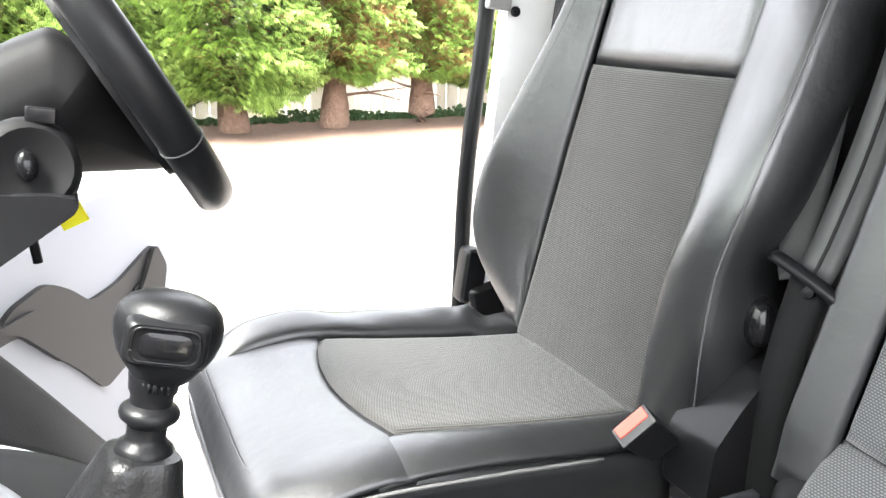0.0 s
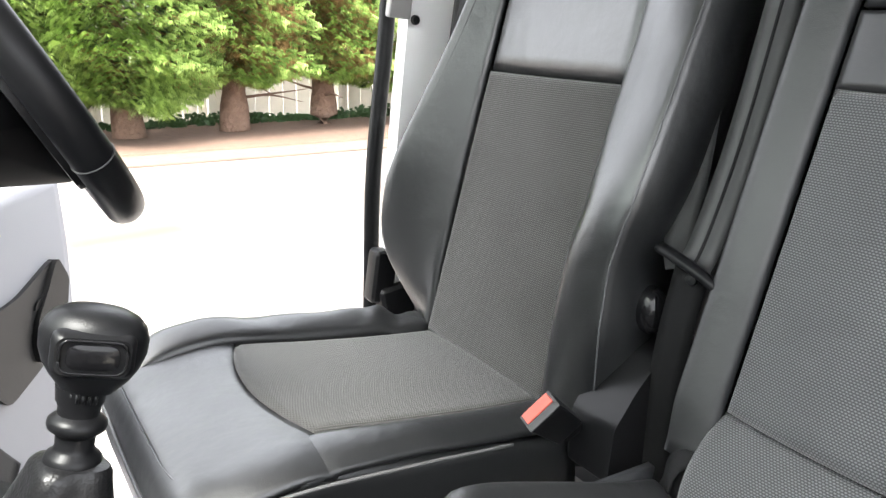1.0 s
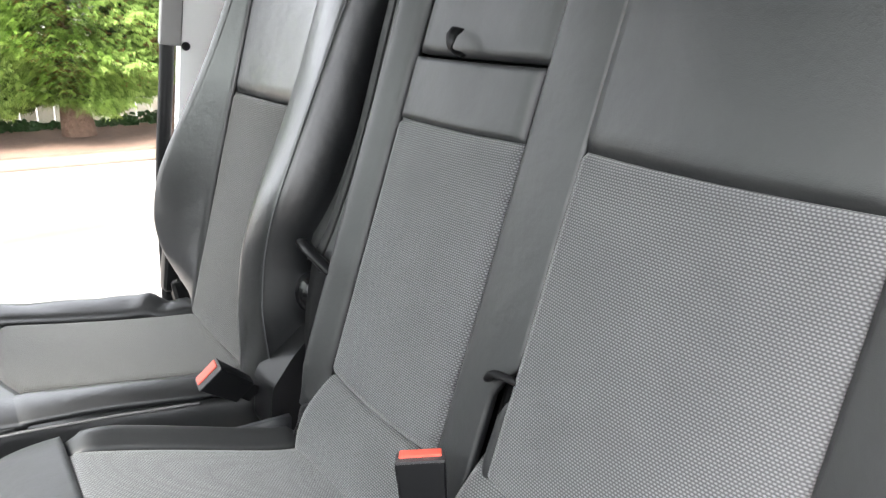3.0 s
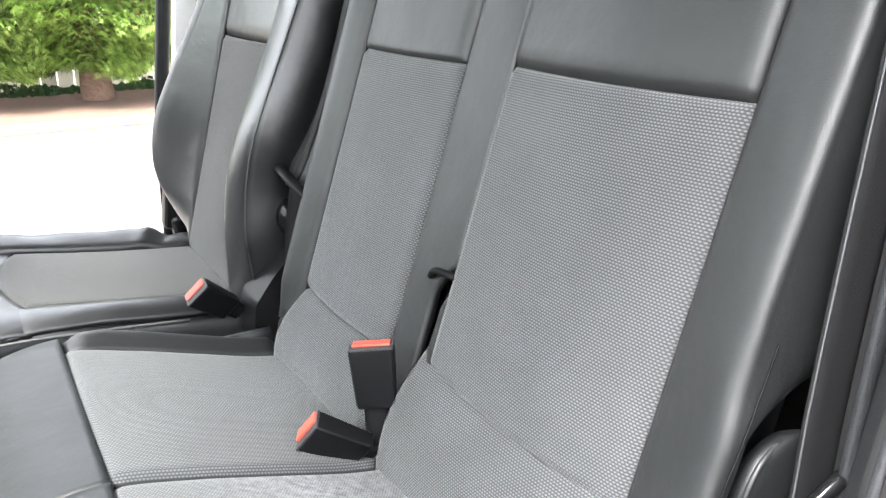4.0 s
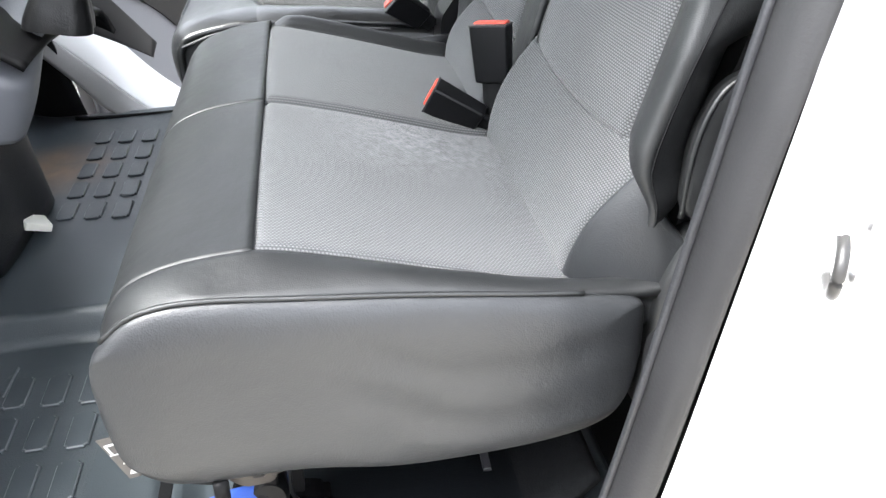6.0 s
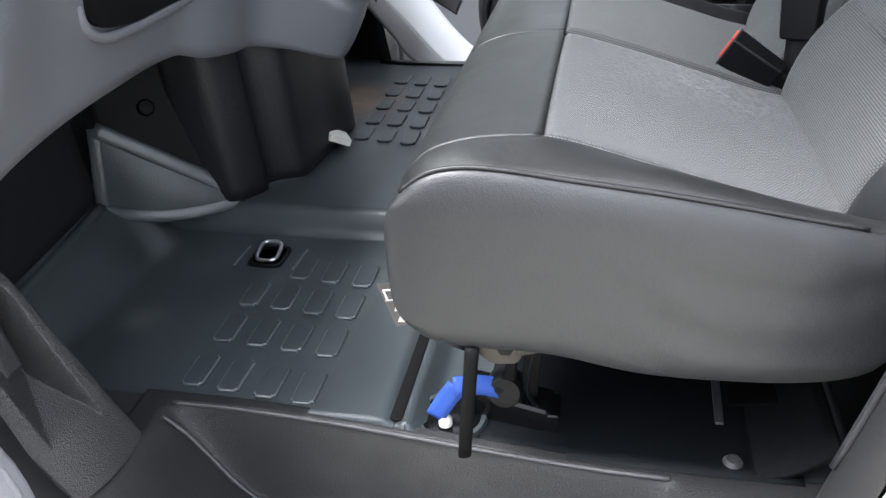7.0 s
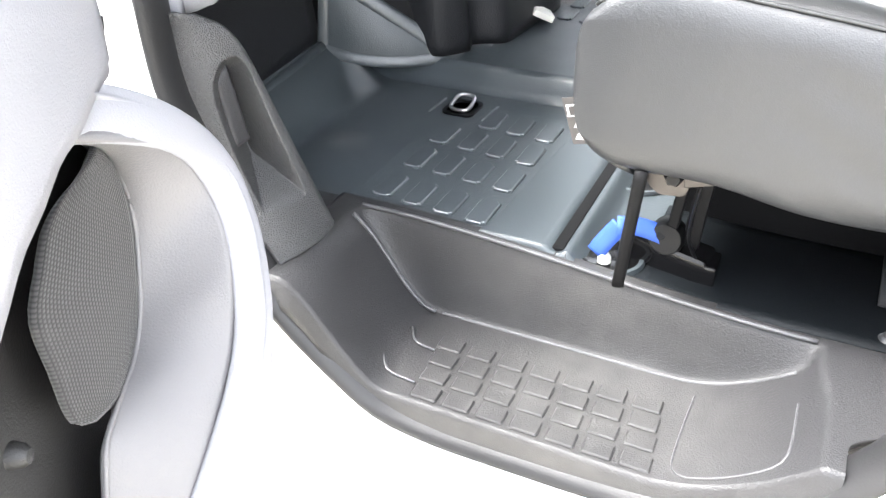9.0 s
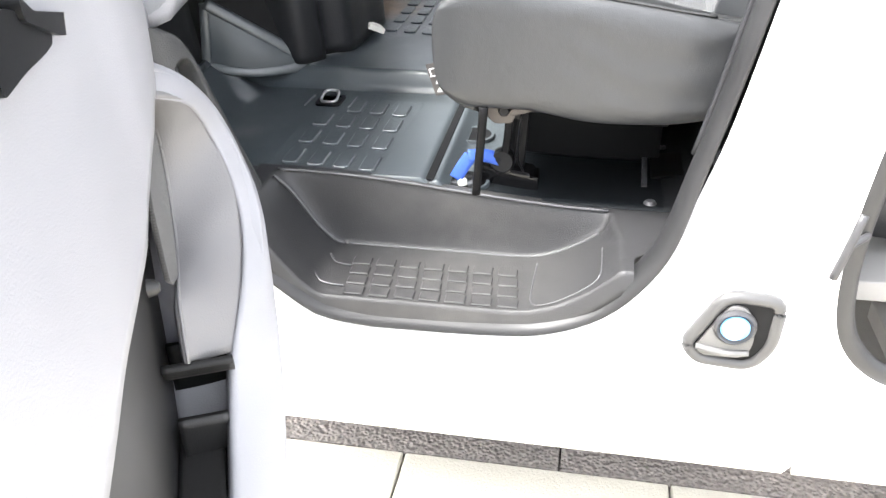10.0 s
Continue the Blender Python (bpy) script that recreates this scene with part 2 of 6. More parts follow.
def sheet(name, fn, nu, nv, material, parent, label="", thick=0.012, sink=0.0, roll=0.012, seams="lrtb", flip=False):
    """A padded panel over the surface fn(u, v), 0 to 1 each way: its rim sinks into the seams named, and it has a back and sides."""
    P = [[Vector(fn(i / nu, j / nv)) for j in range(nv + 1)] for i in range(nu + 1)]
    lu = [[0.0] * (nv + 1) for _ in range(nu + 1)]
    lv = [[0.0] * (nv + 1) for _ in range(nu + 1)]
    for i in range(nu + 1):
        for j in range(nv + 1):
            if i:
                lu[i][j] = lu[i - 1][j] + (P[i][j] - P[i - 1][j]).length
            if j:
                lv[i][j] = lv[i][j - 1] + (P[i][j] - P[i][j - 1]).length
    N = [[None] * (nv + 1) for _ in range(nu + 1)]
    for i in range(nu + 1):
        for j in range(nv + 1):
            du = P[min(i + 1, nu)][j] - P[max(i - 1, 0)][j]
            dv = P[i][min(j + 1, nv)] - P[i][max(j - 1, 0)]
            q = du.cross(dv)
            q = q.normalized() if q.length > 1e-12 else Vector((0, 0, 1))
            N[i][j] = -q if flip else q
    verts, uvs, faces = [], [], []
    for i in range(nu + 1):
        for j in range(nv + 1):
            away = 9.0
            if "l" in seams:
                away = min(away, lu[i][j])
            if "r" in seams:
                away = min(away, lu[nu][j] - lu[i][j])
            if "b" in seams:
                away = min(away, lv[i][j])
            if "t" in seams:
                away = min(away, lv[i][nv] - lv[i][j])
            k = min(1.0, away / roll)
            drop = sink * (1 - math.sqrt(max(0.0, 1 - (1 - k) ** 2)))
            verts.append(P[i][j] - N[i][j] * drop)
            uvs.append((lu[i][nv // 2] if nv else 0, lv[nu // 2][j]))
    w = nv + 1
    top = len(verts)
    for i in range(nu + 1):
        for j in range(nv + 1):
            verts.append(P[i][j] - N[i][j] * (thick + sink))
            uvs.append(uvs[i * w + j])
    for i in range(nu):
        for j in range(nv):
            a, b, c, d = i * w + j, (i + 1) * w + j, (i + 1) * w + j + 1, i * w + j + 1
            faces.append((a, d, c, b) if flip else (a, b, c, d))
            faces.append((top + a, top + b, top + c, top + d) if flip else (top + a, top + d, top + c, top + b))
    ring = [i * w for i in range(nu + 1)] + [nu * w + j for j in range(1, nv + 1)] + [i * w + nv for i in range(nu - 1, -1, -1)] + [j for j in range(nv - 1, 0, -1)]
    for k in range(len(ring)):
        a, b = ring[k], ring[(k + 1) % len(ring)]
        faces.append((a, b, top + b, top + a) if flip else (a, top + a, top + b, b))
    return link_mesh(name, verts, faces, material, parent, label, True, uvs)


def tube(name, points, radius, material, parent, label="", sides=10, n=None, flat=1.0, up=None, closed=False, taper=None):
    """A rod along a smooth line. flat squeezes it across 'up'."""
    line = spline(points, n or 4 * (len(points) - 1)) if n != 0 else [Vector(p) for p in points]
    verts, faces, uvs = [], [], []
    ref = Vector(up) if up else Vector((0, 0, 1))
    count = len(line) - (1 if closed else 0)
    run = 0.0
    for k in range(count):
        a = line[(k - 1) % count] if closed else line[max(k - 1, 0)]
        b = line[(k + 1) % count] if closed else line[min(k + 1, count - 1)]
        t = (b - a).normalized()
        side = t.cross(ref)
        side = side.normalized() if side.length > 1e-6 else t.orthogonal().normalized()
        top = side.cross(t).normalized()
        r = radius * (taper(k / max(1, count - 1)) if taper else 1.0)
        if k:
            run += (line[k] - line[k - 1]).length
        for s in range(sides):
            ang = 2 * math.pi * s / sides
            verts.append(line[k] + side * (math.cos(ang) * r) + top * (math.sin(ang) * r * flat))
            uvs.append((s / sides * 2 * math.pi * radius, run))
    for k in range(count if closed else count - 1):
        for s in range(sides):
            a, b = k * sides + s, k * sides + (s + 1) % sides
            c, d = ((k + 1) % count) * sides + (s + 1) % sides, ((k + 1) % count) * sides + s
            faces.append((a, b, c, d))
    if not closed:
        faces.append(tuple(range(sides - 1, -1, -1)))
        faces.append(tuple(range((count - 1) * sides, count * sides)))
    return link_mesh(name, verts, faces, material, parent, label, True, uvs)


def strap(name, points, width, across, material, parent, label="", thick=0.0016, n=None):
    """Flat webbing along a smooth line; across is the direction of its width."""
    line = spline(points, n or 6 * (len(points) - 1))
    w = Vector(across).normalized()
    verts, faces, uvs = [], [], []
    run = 0.0
    for k, p in enumerate(line):
        t = (line[min(k + 1, len(line) - 1)] - line[max(k - 1, 0)]).normalized()
        side = (w - t * w.dot(t)).normalized()
        nrm = t.cross(side)
        if k:
            run += (p - line[k - 1]).length
        for a, b in ((-0.5, -0.5), (-0.17, -0.8), (0.17, -0.8), (0.5, -0.5), (0.5, 0.5), (0.17, 0.8), (-0.17, 0.8), (-0.5, 0.5)):
            verts.append(p + side * (a * width) + nrm * (b * thick))
            uvs.append((a * width, run))
    m = 8
    for k in range(len(line) - 1):
        for s in range(m):
            faces.append((k * m + s, k * m + (s + 1) % m, (k + 1) * m + (s + 1) % m, (k + 1) * m + s))
    faces.append(tuple(range(m - 1, -1, -1)))
    faces.append(tuple(range((len(line) - 1) * m, len(line) * m)))
    return link_mesh(name, verts, faces, material, parent, label, True, uvs)


def box(name, size, m, material, parent, label="", bevel=0.004, segments=3, shape=None):
    bm = bmesh.new()
    bmesh.ops.create_cube(bm, size=1.0)
    bmesh.ops.scale(bm, vec=size, verts=bm.verts)
    if shape:
        for v in bm.verts:
            v.co = Vector(shape(v.co))
    if bevel > 0:
        bmesh.ops.bevel(bm, geom=list(bm.edges), offset=bevel, segments=segments, profile=0.6, affect="EDGES", clamp_overlap=True)
    bmesh.ops.transform(bm, matrix=m, verts=bm.verts)
    return part(name, bm, material, parent, label)


def prism(name, outline, axis, lo, hi, material, parent, label="", bevel=0.003, segments=2):
    """A slab whose outline lies across the axis ('x', 'y' or 'z') between lo and hi. The outline gives the other two coordinates in order."""
    bm = bmesh.new()
    n = "xyz".index(axis)

    def at(p, v):
        q = list(p)
        q.insert(n, v)
        return q

    a = [bm.verts.new(at(p, lo)) for p in outline]
    b = [bm.verts.new(at(p, hi)) for p in outline]
    caps = [bm.faces.new(a[::-1]), bm.faces.new(b)]
    for k in range(len(outline)):
        j = (k + 1) % len(outline)
        bm.faces.new((a[k], a[j], b[j], b[k]))
    if bevel > 0:
        rim = [e for f in caps for e in f.edges]
        bmesh.ops.bevel(bm, geom=rim, offset=bevel, segments=segments, profile=0.6, affect="EDGES", clamp_overlap=True)
    big = [f for f in bm.faces if len(f.verts) > 4]
    bmesh.ops.triangulate(bm, faces=big)
    return part(name, bm, material, parent, label)


def lathe(name, rings, m, material, parent, label="", sides=24):
    verts, faces = [], []
    for r, z in rings:
        for s in range(sides):
            a = 2 * math.pi * s / sides
            verts.append(m @ Vector((r * math.cos(a), r * math.sin(a), z)))
    for k in range(len(rings) - 1):
        for s in range(sides):
            faces.append((k * sides + s, k * sides + (s + 1) % sides, (k + 1) * sides + (s + 1) % sides, (k + 1) * sides + s))
    faces.append(tuple(range(sides - 1, -1, -1)))
    faces.append(tuple(range((len(rings) - 1) * sides, len(rings) * sides)))
    ob = link_mesh(name, verts, faces, material, parent, label)
    ob.data.set_sharp_from_angle(angle=radians(40))
    return ob


def rounded(points, radius, n=5):
    """A polygon with its corners rounded off."""
    out = []
    k = len(points)
    for i in range(k):
        p, a, b = Vector(points[i]), Vector(points[i - 1]), Vector(points[(i + 1) % k])
        r = min(radius, (a - p).length * 0.45, (b - p).length * 0.45)
        s, e = p + (a - p).normalized() * r, p + (b - p).normalized() * r
        for j in range(n + 1):
            t = j / n
            out.append(tuple(s * (1 - t) ** 2 + p * (2 * t * (1 - t)) + e * t * t))
    return out


def wall_with_hole(name, outer, hole, axis, lo, hi, material, parent, label=""):
    """A slab between two outlines of the same length, joined ring to ring."""
    n = "xyz".index(axis)
    verts, faces = [], []
    k = len(outer)

    def at(p, v):
        q = list(p)
        q.insert(n, v)
        return q

    for v in (lo, hi):
        for ring in (outer, hole):
            verts += [at(p, v) for p in ring]
    for i in range(k):
        j = (i + 1) % k
        faces.append((i, j, k + j, k + i))
        faces.append((2 * k + i, 3 * k + i, 3 * k + j, 2 * k + j))
        faces.append((i, 2 * k + i, 2 * k + j, j))
        faces.append((k + i, k + j, 3 * k + j, 3 * k + i))
    ob = link_mesh(name, verts, faces, material, parent, label)
    ob.data.set_sharp_from_angle(angle=radians(30))
    return ob


# ---- outdoors ----
GROUND_Z = -0.05
CONCRETE = shader("pale_concrete", (0.170, 0.157, 0.144), 0.85, grain=0.5, grain_scale=120, vary=0.18, vary_scale=1.1)


def stain_band(m, y0, slope, width, colour):
    """A worn brownish streak across the yard."""
    n, l = m.node_tree.nodes, m.node_tree.links
    b = n["Principled BSDF"]
    old = b.inputs["Base Color"].links[0].from_socket
    tc, sep, tex, mix = n.new("ShaderNodeTexCoord"), n.new("ShaderNodeSeparateXYZ"), n.new("ShaderNodeTexNoise"), n.new("ShaderNodeMix")
    l.new(tc.outputs["Object"], sep.inputs[0])
    l.new(tc.outputs["Object"], tex.inputs["Vector"])
    tex.inputs["Scale"].default_value, tex.inputs["Detail"].default_value = 0.9, 7

    def op(kind, a, c, clamp=False):
        k = n.new("ShaderNodeMath")
        k.operation, k.use_clamp = kind, clamp
        for slot, v in ((0, a), (1, c)):
            if isinstance(v, (int, float)):
                k.inputs[slot].default_value = v
            else:
                l.new(v, k.inputs[slot])
        return k.outputs[0]

    away = op("ABSOLUTE", op("SUBTRACT", sep.outputs[1], op("ADD", op("MULTIPLY", sep.outputs[0], slope), y0)), 0)
    near = op("SUBTRACT", 1.0, op("DIVIDE", away, width), True)
    strong = op("MULTIPLY", op("MULTIPLY", op("SUBTRACT", tex.outputs["Fac"], 0.32), 4.0, True), near, True)
    mix.data_type = "RGBA"
    l.new(strong, mix.inputs[0])
    l.new(old, mix.inputs[6])
    mix.inputs[7].default_value = (*colour, 1)
    l.new(mix.outputs[2], b.inputs["Base Color"])


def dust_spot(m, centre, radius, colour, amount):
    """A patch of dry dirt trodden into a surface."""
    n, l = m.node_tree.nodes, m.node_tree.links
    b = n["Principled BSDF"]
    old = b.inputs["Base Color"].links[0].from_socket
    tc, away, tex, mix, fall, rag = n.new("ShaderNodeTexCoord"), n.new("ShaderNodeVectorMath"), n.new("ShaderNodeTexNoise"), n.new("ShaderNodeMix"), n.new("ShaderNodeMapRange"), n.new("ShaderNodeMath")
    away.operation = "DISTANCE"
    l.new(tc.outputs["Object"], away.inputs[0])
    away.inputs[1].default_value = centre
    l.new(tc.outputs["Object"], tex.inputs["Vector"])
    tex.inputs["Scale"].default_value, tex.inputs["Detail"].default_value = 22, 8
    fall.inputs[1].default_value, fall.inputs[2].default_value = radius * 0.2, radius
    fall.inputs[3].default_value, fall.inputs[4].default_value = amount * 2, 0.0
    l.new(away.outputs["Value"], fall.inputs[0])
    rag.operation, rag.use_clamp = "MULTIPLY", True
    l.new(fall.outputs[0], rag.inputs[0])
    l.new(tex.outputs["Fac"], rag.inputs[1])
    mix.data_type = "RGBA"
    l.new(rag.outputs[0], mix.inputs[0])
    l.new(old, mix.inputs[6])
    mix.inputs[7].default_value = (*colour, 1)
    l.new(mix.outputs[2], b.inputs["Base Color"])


dust_spot(RUBBER_MAT, (-0.20, 0.95, 0.67), 0.17, (0.20, 0.13, 0.075), 0.75)
dust_spot(RUBBER_MAT, (-0.30, 0.02, 0.612), 0.05, (0.14, 0.14, 0.14), 0.5)
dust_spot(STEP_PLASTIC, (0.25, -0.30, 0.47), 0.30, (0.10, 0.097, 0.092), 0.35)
stain_band(CONCRETE, 5.95, 0.2, 1.2, (0.068, 0.048, 0.034))
SLAB = shader("pale_paving_slab", (0.52, 0.49, 0.42), 0.8, grain=0.4, grain_scale=160, vary=0.12, vary_scale=5)
AGGREGATE = shader("exposed_aggregate", (0.19, 0.17, 0.155), 0.8, grain=1.0, grain_scale=110, kind="voronoi", vary=0.65, vary_scale=70)
SOIL = shader("needle_litter", (0.10, 0.06, 0.04), 0.95, grain=1.0, grain_scale=60, vary=0.45, vary_scale=9)
VERGE = shader("leaf_littered_kerb_strip", (0.11, 0.08, 0.06), 0.9, grain=0.8, grain_scale=50, vary=0.4, vary_scale=6)
BARK = shader("bark", (0.16, 0.10, 0.07), 0.9, grain=1.0, grain_scale=25, vary=0.4, vary_scale=12)
# One green in lit, middle and shaded tones, plus real dry brown
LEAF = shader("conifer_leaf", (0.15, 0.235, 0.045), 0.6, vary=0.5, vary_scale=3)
LEAF_LIT = shader("lit_conifer_leaf", (0.26, 0.37, 0.09), 0.6, vary=0.4, vary_scale=3)
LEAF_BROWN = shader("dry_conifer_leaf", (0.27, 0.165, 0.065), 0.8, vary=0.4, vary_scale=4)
LEAF_SHADED = shader("shaded_conifer_leaf", (0.03, 0.055, 0.018), 0.7, vary=0.4, vary_scale=3)
FENCE = shader("pale_fence_board", (0.68, 0.64, 0.56), 0.8, grain=0.4, grain_scale=40, vary=0.15, vary_scale=7)
IVY = shader("ivy_leaf", (0.04, 0.09, 0.03), 0.5, vary=0.4, vary_scale=8)


def ground_sheet():
    n = 60
    verts, faces = [], []
    for i in range(n + 1):
        for j in range(n + 1):
            a, b = (i / n * 2 - 1), (j / n * 2 - 1)
            x, y = math.copysign(abs(a) ** 3, a) * 900, math.copysign(abs(b) ** 3, b) * 900
            verts.append((x, y, GROUND_Z + 0.01 * noise.noise((x * 0.3, y * 0.3, 0))))
    for i in range(n):
        for j in range(n):
            k = i * (n + 1) + j
            faces.append((k, k + n + 1, k + n + 2, k + 1))
    return tagged(link_mesh("ground", verts, faces, CONCRETE), "pale sunlit concrete yard with faint brown stains", "ground", kind="structure")


ground_sheet()

# ---- van body ----
van = thing("van_body", "white panel van with both cab doors standing open", "van")

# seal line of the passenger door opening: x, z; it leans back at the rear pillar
OPEN = [(-0.30, 1.75), (-0.289, 1.45), (-0.287, 1.15), (-0.287, 1.0), (-0.284, 0.88), (-0.262, 0.800), (-0.205, 0.650), (-0.145, 0.565), (-0.067, 0.494), (0.0, 0.446), (0.08, 0.431), (0.155, 0.430), (0.325, 0.435), (0.43, 0.448), (0.520, 0.488), (0.580, 0.546), (0.626, 0.628), (0.654, 0.765), (0.684, 0.908), (0.712, 1.058), (0.750, 1.26), (0.797, 1.48), (0.847, 1.75)]
SIDE_Y = -0.43


def side_at(z):
    """How far the outer skin of the passenger side lies out, by height."""
    return SIDE_Y - 0.055 * sstep(0.55, 0.2, z) + 0.10 * sstep(1.2, 2.2, z)


def van_side():
    # the skin round the door opening: strips from the opening outward
    line = [Vector((x, 0, z)) for x, z in OPEN]
    line = spline(line, 88)
    rings = []
    for k, p in enumerate(line):
        f = k / 88
        # outer target on a box round the opening
        if p.z > 0.62 and p.x < 0.1:
            q = (-0.62, p.z)
        elif p.z > 0.62:
            q = (0.905 + 0.10 * (p.z - 0.6), p.z)
        else:
            q = (-0.62 + (1.525) * sstep(-0.26, 0.63, p.x), 0.217 if p.z < 0.55 else 0.217 + 0.403 * sstep(0.55, 0.62, p.z))
        rings.append((p, q))
    verts = []
    m = 10
    for p, q in rings:
        for i in range(m + 1):
            near = 0.05 + 0.09 * (1 if p.x > 0.3 else 0) * sstep(0.55, 0.85, p.z)
            t = near + (1 - near) * i / m
            x, z = p.x + (q[0] - p.x) * t, p.z + (q[1] - p.z) * t
            y = side_at(z) + 0.042 * (1 - sstep(near, near + 0.18, t))
            verts.append((x, y, z))
        verts.append((q[0], side_at(q[1]) + 0.05, q[1]))
    w = m + 2
    cuts = [0, next(k for k, (p, q) in enumerate(rings) if p.z < 0.62), next(k for k, (p, q) in enumerate(rings) if p.x > 0.3 and p.z > 0.62), len(rings) - 1]
    for name, lo, hi in (("front_pillar_skin", cuts[0], cuts[1]), ("sill_panel", cuts[1], cuts[2]), ("rear_pillar_skin", cuts[2], cuts[3])):
        faces = [((k - lo) * w + i, (k - lo) * w + i + 1, (k - lo + 1) * w + i + 1, (k - lo + 1) * w + i) for k in range(lo, hi) for i in range(w - 1)]
        link_mesh(name, verts[lo * w:(hi + 1) * w], faces, WHITE, van)


van_side()

# ---- passenger bench ----
def back_x(z):
    return 0.738 + 0.325 * (z - 1.05)


bench = thing("passenger_bench", "double passenger bench in black vinyl and dusty grey woven cloth", "seat")

FRONT = [(0.26, 0.785), (0.222, 0.80), (0.203, 0.84), (0.196, 0.89), (0.197, 0.945), (0.21, 0.985), (0.235, 1.012), (0.275, 1.028), (0.32, 1.035), (0.362, 1.037)]
FRONT_LINE = spline([(x, 0, z) for x, z in FRONT], 40)
ridge_z = curve1([(0.2, 1.0), (0.25, 1.014), (0.29, 1.022), (0.5, 1.0), (0.74, 0.966)])
seat_z = curve1([(0.30, 1.034), (0.362, 1.037), (0.45, 1.016), (0.56, 0.982), (0.64, 0.957), (0.70, 0.944)])


def cushion(y0, y1, crown):
    def top(u, v):
        x = 0.362 + 0.335 * u
        y = y0 + (y1 - y0) * v
        puff = crown * (1 - (2 * v - 1) ** 2) * (0.4 + 0.6 * u)
        return (x, y, seat_z(x) + puff)
    return top


def cushion_front(y0, y1, round0=0.0, round1=0.0):
    def f(u, v):
        p = FRONT_LINE[min(40, int(round(u * 40)))]
        y = y0 + (y1 - y0) * v
        back = 0.0
        if round0:
            back += round0 * max(0, 1 - (y - y0) / 0.06) ** 2
        if round1:
            back += round1 * max(0, 1 - (y1 - y) / 0.06) ** 2
        k = 1 - u ** 3
        return (p.x + back * k, y, p.z - back * 0.25 * (1 - k) - back * 0.3 * (1 if u > 0.5 else 0) * k)
    return f


sheet("cushion_insert", cushion(-0.168, 0.246, 0.008), 40, 40, CLOTH_WORN, bench, "grey woven cloth with a pale dusty patch", sink=0.008, roll=0.012, flip=False)
sheet("cushion_insert", cushion(0.254, 0.636, 0.010), 40, 40, CLOTH, bench, "grey woven cloth", sink=0.008, roll=0.012)
sheet("cushion_front", cushion_front(-0.168, 0.2495), 40, 48, VINYL, bench, seams="")
sheet("cushion_front", cushion_front(0.2505, 0.70, 0, 0.035), 40, 48, VINYL, bench, seams="")


def outer_bolster(u, v):
    # from the insert's edge over the ridge to the piping, along the whole depth
    if u < 0.35:
        t = u / 0.35
        p = FRONT_LINE[min(40, int(round(t * 40)))]
        bx, bz = p.x, p.z
    else:
        bx = 0.362 + (u - 0.35) / 0.65 * 0.412
        bz = seat_z(bx)
    y = -0.168 - 0.056 * v
    pz = ridge_z(bx) if u > 0.2 else bz
    lift = 0.012 * math.sin(math.pi * v) * sstep(0.3, 0.6, u)
    z = bz + (min(pz, bz + 0.03) - bz) * v + lift
    x = bx + 0.022 * v * v * (1 - sstep(0.2, 0.5, u))
    if u < 0.3:
        z = bz - 0.012 * v * v * sstep(0.05, 0.25, u)
    return (x, y, z)


sheet("outer_bolster", outer_bolster, 56, 12, VINYL, bench, sink=0.002, roll=0.01, seams="t", flip=True)

SIDE = [(0.218, 0.99), (0.250, 1.013), (0.30, 1.021), (0.40, 1.011), (0.51, 0.998), (0.62, 0.982), (0.72, 0.966), (0.748, 0.95), (0.745, 0.90), (0.735, 0.84), (0.715, 0.806), (0.66, 0.786), (0.57, 0.778), (0.48, 0.779), (0.38, 0.795), (0.28, 0.797), (0.24, 0.805), (0.212, 0.83), (0.197, 0.88), (0.197, 0.935), (0.203, 0.97)]
side_line = spline([(x, 0, z) for x, z in SIDE + SIDE[:1]], 96)


side_top = curve1([(0.197, 0.935), (0.203, 0.968), (0.218, 0.99), (0.250, 1.013), (0.30, 1.021), (0.40, 1.011), (0.51, 0.998), (0.62, 0.982), (0.72, 0.966), (0.742, 0.958), (0.748, 0.945)])
side_low = curve1([(0.197, 0.90), (0.203, 0.855), (0.212, 0.83), (0.24, 0.805), (0.28, 0.797), (0.38, 0.795), (0.48, 0.779), (0.57, 0.778), (0.66, 0.786), (0.715, 0.806), (0.735, 0.84), (0.748, 0.90)])


def bench_side(u, v):
    w = 0.5 - 0.5 * math.cos(math.pi * u)
    x = 0.197 + 0.551 * w
    lo, hi = side_low(x), side_top(x)
    t = 0.5 - 0.5 * math.cos(math.pi * v)
    rim = min(1.0, min(w, 1 - w) * 9, min(t, 1 - t) * 5)
    crease = (0.0004 * math.sin(60 * (x + 0.4 * t)) * sstep(0.3, 0.9, w) + 0.0007 * math.sin(95 * (0.25 * x + 1.0 * (lo + (hi - lo) * t)) + 3 * math.sin(14 * x)) * sstep(0.35, 0.55, w)) * rim
    return (x, -0.225 - 0.016 * math.sqrt(max(0.0, 1 - (1 - rim) ** 2)) + crease, lo + (hi - lo) * t)


sheet("side_cover", bench_side, 90, 56, VINYL_SIDE, bench, "grey vinyl side of the bench", thick=0.012, flip=False)
pipe_pts = [(p.x, -0.226, p.z + 0.002) for p in side_line[:34]]
tube("piping", pipe_pts, 0.0028, VINYL, bench, sides=6, n=60)


def far_bolster(u, v):
    x = 0.362 + 0.375 * u
    return (x, 0.640 + 0.070 * v, seat_z(x) + 0.016 * sstep(0.0, 0.55, v) * sstep(-0.1, 0.2, u) - 0.06 * v ** 6 - 0.014 * (1 - sstep(0.0, 0.08, u)) - 0.05 * sstep(0.86, 1.0, u))


